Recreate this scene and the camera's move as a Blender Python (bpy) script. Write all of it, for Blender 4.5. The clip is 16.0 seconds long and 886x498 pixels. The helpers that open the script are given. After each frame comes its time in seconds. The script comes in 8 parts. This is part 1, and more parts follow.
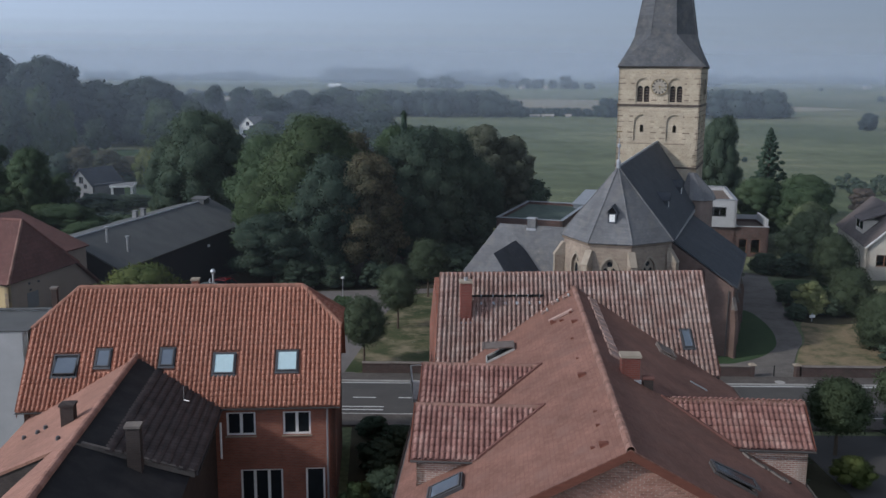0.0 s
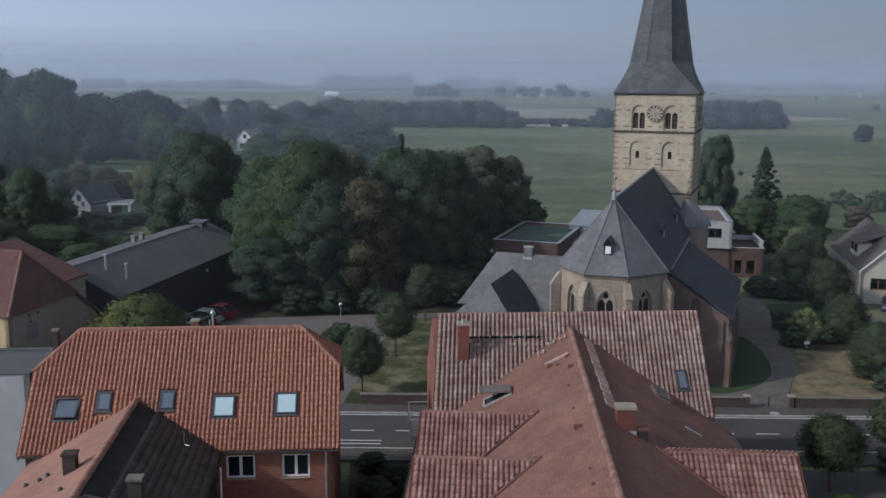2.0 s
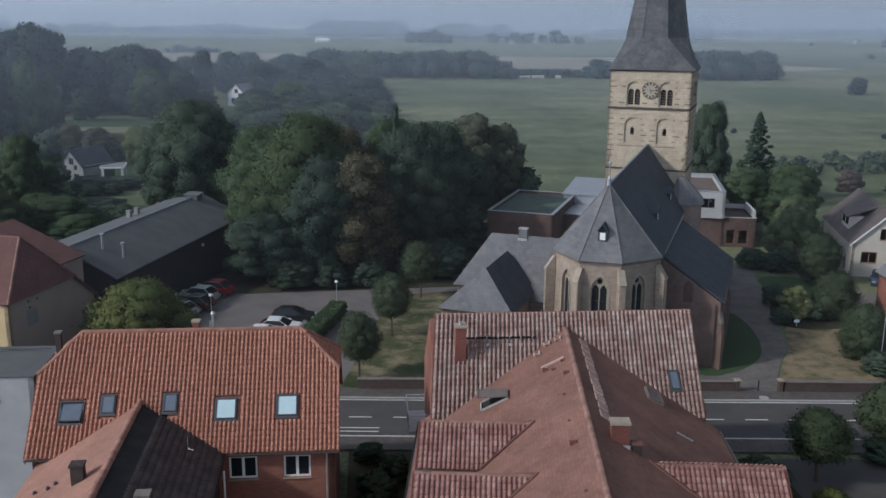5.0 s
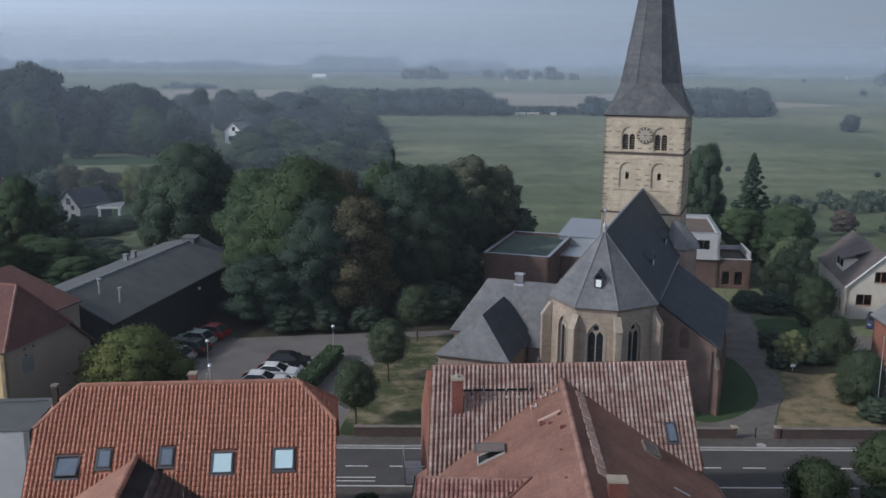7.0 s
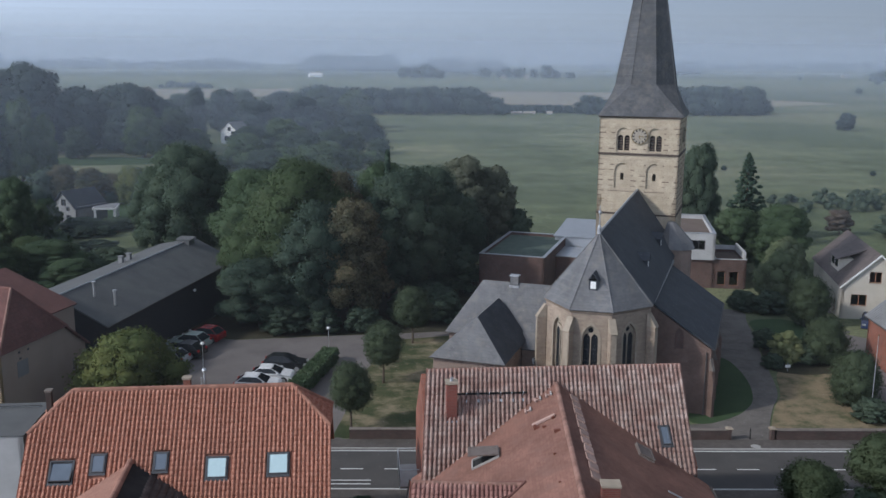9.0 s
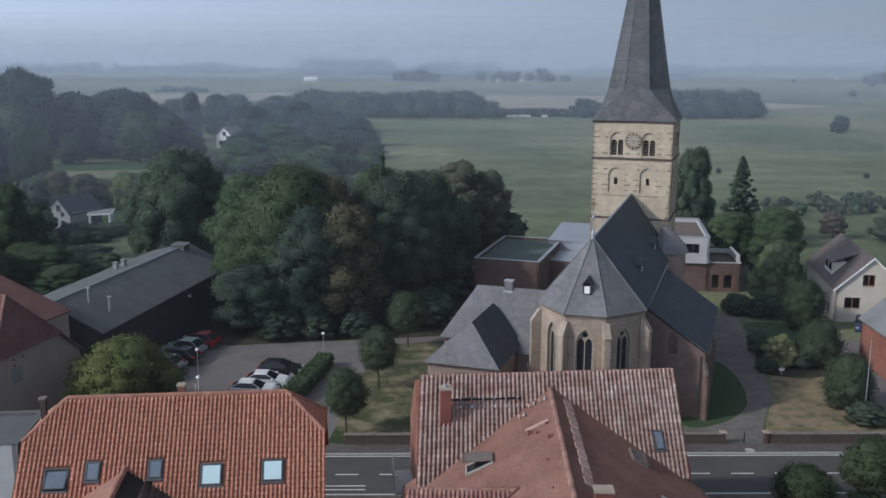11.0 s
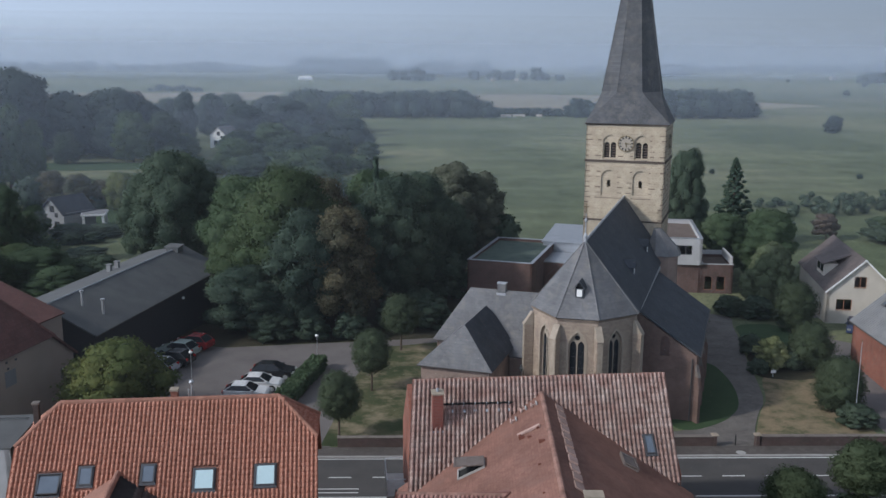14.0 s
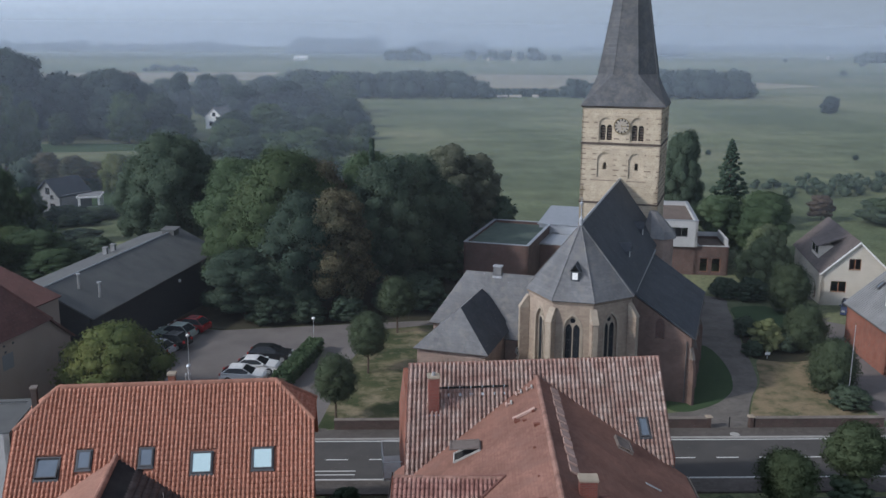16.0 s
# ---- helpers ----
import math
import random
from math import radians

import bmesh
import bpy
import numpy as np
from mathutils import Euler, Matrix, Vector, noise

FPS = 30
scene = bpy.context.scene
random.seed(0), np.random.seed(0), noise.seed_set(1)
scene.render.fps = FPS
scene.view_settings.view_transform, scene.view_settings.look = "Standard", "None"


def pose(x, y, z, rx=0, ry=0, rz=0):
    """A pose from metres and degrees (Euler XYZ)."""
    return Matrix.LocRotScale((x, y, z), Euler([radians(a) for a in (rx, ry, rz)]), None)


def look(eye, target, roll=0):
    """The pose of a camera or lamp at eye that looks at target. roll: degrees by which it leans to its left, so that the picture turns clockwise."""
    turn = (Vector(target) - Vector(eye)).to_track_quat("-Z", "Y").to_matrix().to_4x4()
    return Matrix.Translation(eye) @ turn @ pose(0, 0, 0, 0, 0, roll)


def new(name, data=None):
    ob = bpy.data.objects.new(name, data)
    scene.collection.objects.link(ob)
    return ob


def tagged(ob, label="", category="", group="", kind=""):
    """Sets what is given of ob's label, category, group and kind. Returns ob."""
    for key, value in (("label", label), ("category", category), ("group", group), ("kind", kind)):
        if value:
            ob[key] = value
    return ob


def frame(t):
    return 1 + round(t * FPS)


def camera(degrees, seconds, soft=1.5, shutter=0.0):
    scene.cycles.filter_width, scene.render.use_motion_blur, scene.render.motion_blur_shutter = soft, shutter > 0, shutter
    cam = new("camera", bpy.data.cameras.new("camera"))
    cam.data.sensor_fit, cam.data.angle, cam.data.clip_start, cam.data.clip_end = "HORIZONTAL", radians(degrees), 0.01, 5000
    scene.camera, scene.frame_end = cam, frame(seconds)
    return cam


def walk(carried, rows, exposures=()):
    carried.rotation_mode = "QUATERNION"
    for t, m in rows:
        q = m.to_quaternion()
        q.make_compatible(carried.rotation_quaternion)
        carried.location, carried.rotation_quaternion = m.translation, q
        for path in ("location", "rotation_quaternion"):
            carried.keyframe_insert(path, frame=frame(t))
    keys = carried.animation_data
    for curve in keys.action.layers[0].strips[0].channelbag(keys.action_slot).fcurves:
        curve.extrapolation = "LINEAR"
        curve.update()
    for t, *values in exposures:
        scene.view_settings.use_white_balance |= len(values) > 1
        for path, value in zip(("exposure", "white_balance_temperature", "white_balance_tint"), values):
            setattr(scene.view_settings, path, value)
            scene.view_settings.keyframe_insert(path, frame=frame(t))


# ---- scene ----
cam = camera(51.0, 16.0, soft=1.5)
PATH = [
    (0, (0.24, 0.233, 21.274), (0.377, 2.193, 20.903), 0.4),
    (0.5, (0.26, 0.224, 21.722), (0.398, 2.185, 21.357), 0.4),
    (1, (0.275, 0.183, 22.19), (0.415, 2.145, 21.829), 0.4),
    (1.5, (0.23, 0.134, 22.693), (0.372, 2.096, 22.333), 0.4),
    (2, (0.173, 0.057, 23.184), (0.317, 2.019, 22.827), 0.4),
    (2.5, (0.117, -0.011, 23.667), (0.265, 1.947, 23.282), 0.5),
    (3, (0.055, -0.037, 24.161), (0.205, 1.913, 23.745), 0.5),
    (5.5, (-0.162, 0.182, 26.552), (0.002, 2.119, 26.081), 0.6),
    (6, (-0.191, 0.175, 26.843), (-0.023, 2.135, 26.483), 0.6),
    (6.5, (-0.192, 0.155, 27.033), (-0.023, 2.114, 26.67), 0.5),
    (7, (-0.168, 0.125, 27.166), (0.001, 2.078, 26.768), 0.5),
    (7.5, (-0.121, 0.116, 27.274), (0.05, 2.067, 26.871), 0.5),
    (8, (-0.093, 0.126, 27.306), (0.08, 2.078, 26.905), 0.4),
    (8.5, (-0.037, 0.171, 27.36), (0.136, 2.122, 26.958), 0.4),
    (9, (-0.023, 0.136, 27.448), (0.153, 2.088, 27.047), 0.4),
    (11.5, (0.126, -0.01, 27.671), (0.313, 1.942, 27.278), 0.2),
    (12, (0.155, -0.034, 27.717), (0.345, 1.918, 27.325), 0.2),
    (12.5, (0.214, -0.084, 27.779), (0.407, 1.868, 27.39), 0.2),
    (13, (0.194, -0.086, 27.916), (0.386, 1.866, 27.525), 0.3),
    (13.5, (0.237, -0.095, 27.916), (0.431, 1.857, 27.528), 0.2),
    (14, (0.221, -0.151, 27.992), (0.417, 1.8, 27.596), 0.3),
    (14.5, (0.231, -0.224, 28.065), (0.425, 1.727, 27.671), 0.3),
    (15, (0.228, -0.261, 28.143), (0.428, 1.69, 27.747), 0.3),
    (15.5, (0.222, -0.213, 28.171), (0.422, 1.728, 27.734), 0.3),
    (16, (0.239, -0.265, 28.244), (0.442, 1.676, 27.807), 0.3),
]
walk(cam, [(t, look(eye, target, roll)) for t, eye, target, roll in PATH],
     exposures=[(0, -0.34, 6050, 10), (2, -0.41, 6050, 10), (3, -0.39, 6050, 10), (5.5, -0.27, 6050, 10), (8, -0.20, 6050, 10), (9, -0.11, 6050, 10), (12, -0.14, 6050, 10), (15, -0.14, 6050, 10), (16, -0.06, 6050, 10)])

from mathutils.geometry import tessellate_polygon

# ------------------------------------------------------------------ light
SUN_DIR = Vector((-1.0, -0.36, 0.65)).normalized()   # towards the sun
world = bpy.data.worlds.new("hazy_morning_sky")
scene.world = world
world.use_nodes = True
wn, wl = world.node_tree.nodes, world.node_tree.links
sky = wn.new("ShaderNodeTexSky")
sky.sky_type = "NISHITA"
sky.sun_disc = False
sky.sun_elevation = math.asin(SUN_DIR.z)
sky.sun_rotation = math.atan2(SUN_DIR.x, SUN_DIR.y)
sky.air_density, sky.dust_density, sky.ozone_density = 1.0, 0.8, 1.5
# low haze all round the horizon, thinning upwards
tcw, sepw = wn.new("ShaderNodeTexCoord"), wn.new("ShaderNodeSeparateXYZ")
wl.new(tcw.outputs["Generated"], sepw.inputs[0])
haze = wn.new("ShaderNodeValToRGB")
els = haze.color_ramp.elements
for e, (p, c) in zip((els[0], els[1], els.new(0.1), els.new(0.3)), ((0.0, (5.2, 6.1, 7.5)), (1.0, (4.5, 4.8, 5.4)), (0.08, (4.8, 5.75, 7.6)), (0.3, (4.6, 5.1, 6.0)))):
    e.position, e.color = p, (*c, 1)
wl.new(sepw.outputs["Z"], haze.inputs[0])
mixw = wn.new("ShaderNodeMix")
mixw.data_type = "RGBA"
mixw.inputs[0].default_value = 0.8
wl.new(sky.outputs[0], mixw.inputs[6])
wl.new(haze.outputs[0], mixw.inputs[7])
dotw = wn.new("ShaderNodeVectorMath")
dotw.operation = "DOT_PRODUCT"
dotw.inputs[1].default_value = SUN_DIR
wl.new(tcw.outputs["Generated"], dotw.inputs[0])
def wmath(op, a, b, c=0.0):
    q = wn.new("ShaderNodeMath")
    q.operation = op
    for k, v in enumerate((a, b, c)):
        if isinstance(v, float):
            q.inputs[k].default_value = v
        else:
            wl.new(v, q.inputs[k])
    return q.outputs[0]


# haze is brighter on the sun's side
lobe = wmath("POWER", wmath("MAXIMUM", dotw.outputs["Value"], 0.0), 3.0)
glow = wmath("MULTIPLY_ADD", lobe, 1.8, wmath("MULTIPLY_ADD", dotw.outputs["Value"], 0.80, 1.08))
hsw = wn.new("ShaderNodeHueSaturation")
wl.new(glow, hsw.inputs["Value"])
wl.new(mixw.outputs[2], hsw.inputs["Color"])
wl.new(hsw.outputs[0], wn["Background"].inputs[0])
wn["Background"].inputs[1].default_value = 0.108
sun = new("sun", bpy.data.lights.new("sun", "SUN"))
sun.data.energy, sun.data.angle, sun.data.color = 2.65, radians(4.0), (1.0, 0.93, 0.84)
sun.matrix_basis = look((0, 0, 60), Vector((0, 0, 60)) - SUN_DIR)


# -------------------------------------------------------------- materials
def ramp_node(nt, stops):
    r = nt.nodes.new("ShaderNodeValToRGB")
    els = r.color_ramp.elements
    while len(els) < len(stops):
        els.new(0.5)
    for e, (p, c) in zip(els, stops):
        e.position, e.color = p, (*c, 1)
    return r


def surface(name, cols, scale=4.0, rough=0.85, bump=0.2, fine=40.0, stretch=(1, 1, 1), vary=0.0, island=False, metal=0.0,
            stain=None, stain_scale=0.6, stain_amount=0.5, spec=0.3, bump_dist=0.02):
    """Procedural surface: two scales of noise between the given colours, optional stains, random tint per piece."""
    m = bpy.data.materials.new(name)
    m.use_nodes = True
    nt = m.node_tree
    n, l = nt.nodes, nt.links
    b = n["Principled BSDF"]
    geo = n.new("ShaderNodeNewGeometry")
    mp = n.new("ShaderNodeMapping")
    mp.inputs["Scale"].default_value = stretch
    l.new(geo.outputs["Position"], mp.inputs["Vector"])
    big, small = n.new("ShaderNodeTexNoise"), n.new("ShaderNodeTexNoise")
    for t, s, d in ((big, scale, 5), (small, fine, 3)):
        t.inputs["Scale"].default_value, t.inputs["Detail"].default_value = s, d
        l.new(mp.outputs[0], t.inputs["Vector"])
    mixf = n.new("ShaderNodeMath")
    mixf.operation = "MULTIPLY_ADD"
    mixf.inputs[1].default_value, mixf.inputs[2].default_value = 0.35, 0.0
    l.new(small.outputs[0], mixf.inputs[0])
    add = n.new("ShaderNodeMath")
    add.operation = "MULTIPLY_ADD"
    add.inputs[1].default_value = 0.65
    l.new(big.outputs[0], add.inputs[0])
    l.new(mixf.outputs[0], add.inputs[2])
    k = len(cols)
    r = ramp_node(nt, [(0.32 + 0.36 * i / max(1, k - 1), c) for i, c in enumerate(cols)])
    l.new(add.outputs[0], r.inputs[0])
    col = r.outputs[0]
    if stain:
        st = n.new("ShaderNodeTexNoise")
        st.inputs["Scale"].default_value, st.inputs["Detail"].default_value, st.inputs["Roughness"].default_value = stain_scale, 6, 0.65
        l.new(geo.outputs["Position"], st.inputs["Vector"])
        sr = ramp_node(nt, [(0.45, (0, 0, 0)), (0.68, (stain_amount,) * 3)])
        l.new(st.outputs[0], sr.inputs[0])
        mx = n.new("ShaderNodeMix")
        mx.data_type = "RGBA"
        l.new(sr.outputs[0], mx.inputs[0])
        l.new(col, mx.inputs[6])
        mx.inputs[7].default_value = (*stain, 1)
        col = mx.outputs[2]
    if vary:
        rnd = geo.outputs["Random Per Island"] if island else n.new("ShaderNodeObjectInfo").outputs["Random"]
        mr = n.new("ShaderNodeMapRange")
        mr.inputs[3].default_value, mr.inputs[4].default_value = 1 - vary, 1 + vary
        l.new(rnd, mr.inputs[0])
        hs = n.new("ShaderNodeHueSaturation")
        l.new(mr.outputs[0], hs.inputs["Value"])
        l.new(col, hs.inputs["Color"])
        col = hs.outputs[0]
    l.new(col, b.inputs["Base Color"])
    b.inputs["Roughness"].default_value = rough
    b.inputs["Metallic"].default_value = metal
    b.inputs["Specular IOR Level"].default_value = spec
    if bump:
        bp = n.new("ShaderNodeBump")
        bp.inputs["Strength"].default_value, bp.inputs["Distance"].default_value = bump, bump_dist
        l.new(small.outputs[0], bp.inputs["Height"])
        l.new(bp.outputs[0], b.inputs["Normal"])
    return m


def courses(name, c1, c2, mortar, w=0.24, h=0.083, gap=0.012, rough=0.9, bump=0.5, axes=("X", "Z"), dirt=None, squash=0.5, coord="Object", slope=1.0):
    """Brick, slate or flat-tile courses on a surface, in its own coordinates; each course along the first axis."""
    m = bpy.data.materials.new(name)
    m.use_nodes = True
    nt = m.node_tree
    n, l = nt.nodes, nt.links
    b = n["Principled BSDF"]
    tc = n.new("ShaderNodeTexCoord")
    sep, com = n.new("ShaderNodeSeparateXYZ"), n.new("ShaderNodeCombineXYZ")
    l.new(tc.outputs[coord], sep.inputs[0])
    if axes[0] == "XY":
        ad = n.new("ShaderNodeMath")
        l.new(sep.outputs["X"], ad.inputs[0])
        l.new(sep.outputs["Y"], ad.inputs[1])
        l.new(ad.outputs[0], com.inputs[0])
    else:
        l.new(sep.outputs[axes[0]], com.inputs[0])
    sc = n.new("ShaderNodeMath")
    sc.operation = "MULTIPLY"
    sc.inputs[1].default_value = slope
    l.new(sep.outputs[axes[1]], sc.inputs[0])
    l.new(sc.outputs[0], com.inputs[1])
    br = n.new("ShaderNodeTexBrick")
    br.inputs["Scale"].default_value = 1.0
    br.inputs["Brick Width"].default_value, br.inputs["Row Height"].default_value = w, h
    br.inputs["Mortar Size"].default_value = gap
    br.offset = squash
    br.inputs["Color1"].default_value, br.inputs["Color2"].default_value, br.inputs["Mortar"].default_value = (*c1, 1), (*c2, 1), (*mortar, 1)
    l.new(com.outputs[0], br.inputs["Vector"])
    col = br.outputs[0]
    geo = n.new("ShaderNodeNewGeometry")
    st = n.new("ShaderNodeTexNoise")
    st.inputs["Scale"].default_value, st.inputs["Detail"].default_value, st.inputs["Roughness"].default_value = 0.45, 7, 0.65
    l.new(geo.outputs["Position"], st.inputs["Vector"])
    mr = n.new("ShaderNodeMapRange")
    mr.inputs[1].default_value, mr.inputs[2].default_value, mr.inputs[3].default_value, mr.inputs[4].default_value = 0.3, 0.7, 0.72, 1.22
    l.new(st.outputs[0], mr.inputs[0])
    hs = n.new("ShaderNodeHueSaturation")
    l.new(mr.outputs[0], hs.inputs["Value"])
    l.new(col, hs.inputs["Color"])
    col = hs.outputs[0]
    if dirt:
        s2 = n.new("ShaderNodeTexNoise")
        s2.inputs["Scale"].default_value, s2.inputs["Detail"].default_value = 1.3, 6
        l.new(geo.outputs["Position"], s2.inputs["Vector"])
        r2 = ramp_node(nt, [(0.5, (0, 0, 0)), (0.75, (0.6, 0.6, 0.6))])
        l.new(s2.outputs[0], r2.inputs[0])
        mx = n.new("ShaderNodeMix")
        mx.data_type = "RGBA"
        l.new(r2.outputs[0], mx.inputs[0])
        l.new(col, mx.inputs[6])
        mx.inputs[7].default_value = (*dirt, 1)
        col = mx.outputs[2]
    l.new(col, b.inputs["Base Color"])
    b.inputs["Roughness"].default_value = rough
    b.inputs["Specular IOR Level"].default_value = 0.3
    bp = n.new("ShaderNodeBump")
    bp.invert = True
    bp.inputs["Strength"].default_value, bp.inputs["Distance"].default_value = bump, 0.012
    l.new(br.outputs["Fac"], bp.inputs["Height"])
    l.new(bp.outputs[0], b.inputs["Normal"])
    return m


def glass_mat(name, tint=(0.85, 0.9, 0.92)):
    m = bpy.data.materials.new(name)
    m.use_nodes = True
    b = m.node_tree.nodes["Principled BSDF"]
    b.inputs["Base Color"].default_value = (*tint, 1)
    b.inputs["Roughness"].default_value = 0.03
    b.inputs["Transmission Weight"].default_value = 1.0
    b.inputs["IOR"].default_value = 1.45
    return m


M = {}
RED = [(0.27, 0.104, 0.068), (0.40, 0.176, 0.118), (0.53, 0.295, 0.225)]
M["tile_red"] = surface("red_clay_pantile", RED, 9.0, 0.75, 0.25, 30, vary=0.08, stain=(0.25, 0.115, 0.08), stain_scale=0.35, stain_amount=0.28)
M["tile_red_rest"] = surface("red_clay_pantile_field", RED, 9.0, 0.75, 0.25, 30, vary=0.08, island=True, stain=(0.25, 0.115, 0.08), stain_scale=0.35, stain_amount=0.28)
OLD = [(0.19, 0.108, 0.09), (0.29, 0.188, 0.16), (0.44, 0.345, 0.305)]
M["tile_old"] = surface("weathered_clay_pantile", OLD, 1.5, 0.85, 0.3, 25, vary=0.14, stain=(0.34, 0.29, 0.25), stain_scale=0.9, stain_amount=0.4)
M["tile_old_rest"] = surface("weathered_clay_pantile_field", OLD, 1.5, 0.85, 0.3, 25, vary=0.14, island=True, stain=(0.34, 0.29, 0.25), stain_scale=0.9, stain_amount=0.4)
WNG = [(0.16, 0.076, 0.064), (0.25, 0.128, 0.108), (0.36, 0.23, 0.195)]
M["tile_wing"] = surface("reddish_weathered_pantile", WNG, 1.5, 0.85, 0.3, 25, vary=0.14)
M["tile_wing_rest"] = surface("reddish_weathered_pantile_field", WNG, 1.5, 0.85, 0.3, 25, vary=0.14, island=True)
DRK = [(0.05, 0.041, 0.04), (0.082, 0.066, 0.063), (0.13, 0.106, 0.10)]
M["tile_dark"] = surface("dark_brown_pantile", DRK, 1.5, 0.8, 0.3, 25, vary=0.05)
M["tile_dark_rest"] = surface("dark_brown_pantile_field", DRK, 1.5, 0.8, 0.3, 25, vary=0.05, island=True)
M["ridge_red"] = surface("red_ridge_tile", [(0.25, 0.115, 0.08), (0.35, 0.18, 0.13)], 2, 0.8, 0.3, 25, vary=0.15)
M["ridge_salmon"] = surface("salmon_ridge_tile", [(0.27, 0.14, 0.105), (0.37, 0.205, 0.16)], 2, 0.85, 0.3, 25, vary=0.2)
M["step_plate"] = surface("pale_worn_clay_plate", [(0.34, 0.22, 0.185), (0.46, 0.33, 0.285)], 3, 0.85, 0.3, 25, vary=0.15)
M["ridge_dark"] = surface("dark_old_ridge_tile", [(0.13, 0.06, 0.05), (0.18, 0.085, 0.07)], 2, 0.85, 0.3, 25, vary=0.15)
M["ridge_old"] = surface("weathered_ridge_tile", [(0.20, 0.105, 0.08), (0.30, 0.18, 0.145)], 2, 0.85, 0.3, 25, vary=0.2)
M["flat_tile"] = courses("flat_clay_tile_roof", (0.195, 0.098, 0.074), (0.235, 0.122, 0.093), (0.15, 0.074, 0.058), w=0.18, h=0.16, gap=0.006, axes=("Y", "X"), slope=1.14, bump=0.35, dirt=(0.205, 0.118, 0.096))
M["flat_tile_dark"] = courses("dark_old_clay_tile_roof", (0.125, 0.058, 0.05), (0.155, 0.074, 0.062), (0.09, 0.044, 0.04), w=0.18, h=0.16, gap=0.006, axes=("Y", "X"), slope=1.14, bump=0.3, dirt=(0.11, 0.06, 0.052))
M["salmon_tile"] = courses("salmon_flat_tile_roof", (0.30, 0.158, 0.118), (0.345, 0.185, 0.14), (0.22, 0.11, 0.082), w=0.18, h=0.16, gap=0.005, axes=("Y", "X"), slope=1.12, bump=0.3, dirt=(0.25, 0.145, 0.112))
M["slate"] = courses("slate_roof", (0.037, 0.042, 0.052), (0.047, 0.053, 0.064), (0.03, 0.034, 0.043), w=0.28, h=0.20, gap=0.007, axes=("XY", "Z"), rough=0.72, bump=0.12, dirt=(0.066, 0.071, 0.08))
M["tile_brown"] = courses("brown_grey_flat_tile_roof", (0.105, 0.085, 0.08), (0.13, 0.106, 0.098), (0.08, 0.066, 0.062), w=0.28, h=0.24, gap=0.007, axes=("XY", "Z"), rough=0.75, bump=0.15, dirt=(0.15, 0.125, 0.115))
M["slate_spire"] = courses("streaked_spire_slate", (0.066, 0.068, 0.074), (0.088, 0.089, 0.094), (0.052, 0.055, 0.062), w=0.28, h=0.20, gap=0.007, axes=("XY", "Z"), rough=0.65, bump=0.15, dirt=(0.135, 0.125, 0.112))
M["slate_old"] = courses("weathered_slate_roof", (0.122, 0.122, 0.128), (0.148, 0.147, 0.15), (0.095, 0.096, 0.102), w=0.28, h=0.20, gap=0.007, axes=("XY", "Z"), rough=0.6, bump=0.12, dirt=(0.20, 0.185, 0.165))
M["brick"] = courses("red_brick", (0.235, 0.08, 0.052), (0.29, 0.105, 0.068), (0.22, 0.14, 0.115), axes=("XY", "Z"))
M["brick_red"] = courses("dark_red_brick", (0.17, 0.045, 0.034), (0.21, 0.06, 0.045), (0.17, 0.10, 0.085), axes=("XY", "Z"))
# soot on the chimneys; on the low house's side wall it carries shade
M["brick_soot_shade"] = courses("soot_and_shade_brick", (0.045, 0.034, 0.032), (0.062, 0.047, 0.043), (0.06, 0.052, 0.048), axes=("XY", "Z"))
M["brick_wall"] = courses("dark_weathered_wall_brick", (0.075, 0.046, 0.041), (0.10, 0.062, 0.054), (0.09, 0.075, 0.068), axes=("XY", "Z"), dirt=(0.06, 0.052, 0.042))
M["brick_aisle"] = courses("dark_brown_church_brick", (0.145, 0.092, 0.076), (0.185, 0.118, 0.096), (0.17, 0.125, 0.105), axes=("XY", "Z"), dirt=(0.12, 0.085, 0.07))
M["brick_dark"] = courses("dark_brown_brick", (0.105, 0.058, 0.05), (0.14, 0.078, 0.066), (0.12, 0.10, 0.09), axes=("XY", "Z"))
M["brick_old"] = courses("old_church_brick", (0.235, 0.165, 0.135), (0.285, 0.205, 0.168), (0.27, 0.215, 0.18), axes=("XY", "Z"), dirt=(0.20, 0.155, 0.13))
M["brick_pale"] = courses("pale_washed_brick", (0.29, 0.15, 0.12), (0.38, 0.24, 0.19), (0.50, 0.45, 0.40), axes=("XY", "Z"), dirt=(0.40, 0.34, 0.30))
M["apse_stone"] = courses("weathered_pale_apse_masonry", (0.29, 0.225, 0.172), (0.35, 0.282, 0.217), (0.28, 0.225, 0.18), w=0.36, h=0.16, gap=0.012, axes=("XY", "Z"), dirt=(0.24, 0.18, 0.145))
M["tuff"] = courses("pale_tuff_stone", (0.42, 0.352, 0.262), (0.455, 0.383, 0.288), (0.34, 0.28, 0.21), w=0.55, h=0.26, gap=0.012, axes=("XY", "Z"), bump=0.4, dirt=(0.42, 0.35, 0.26))
M["stone"] = surface("sandstone", [(0.29, 0.24, 0.185), (0.39, 0.33, 0.26)], 2.5, 0.9, 0.3, 30, stain=(0.22, 0.19, 0.15))
M["render_white"] = surface("white_render", [(0.46, 0.415, 0.35), (0.56, 0.51, 0.435)], 1.0, 0.9, 0.15, 60, stain=(0.50, 0.48, 0.44), stain_scale=0.35)
M["render_pale"] = surface("pale_grey_render", [(0.38, 0.38, 0.385), (0.46, 0.46, 0.465)], 1.0, 0.9, 0.15, 60, stain=(0.32, 0.32, 0.32), stain_scale=0.4)
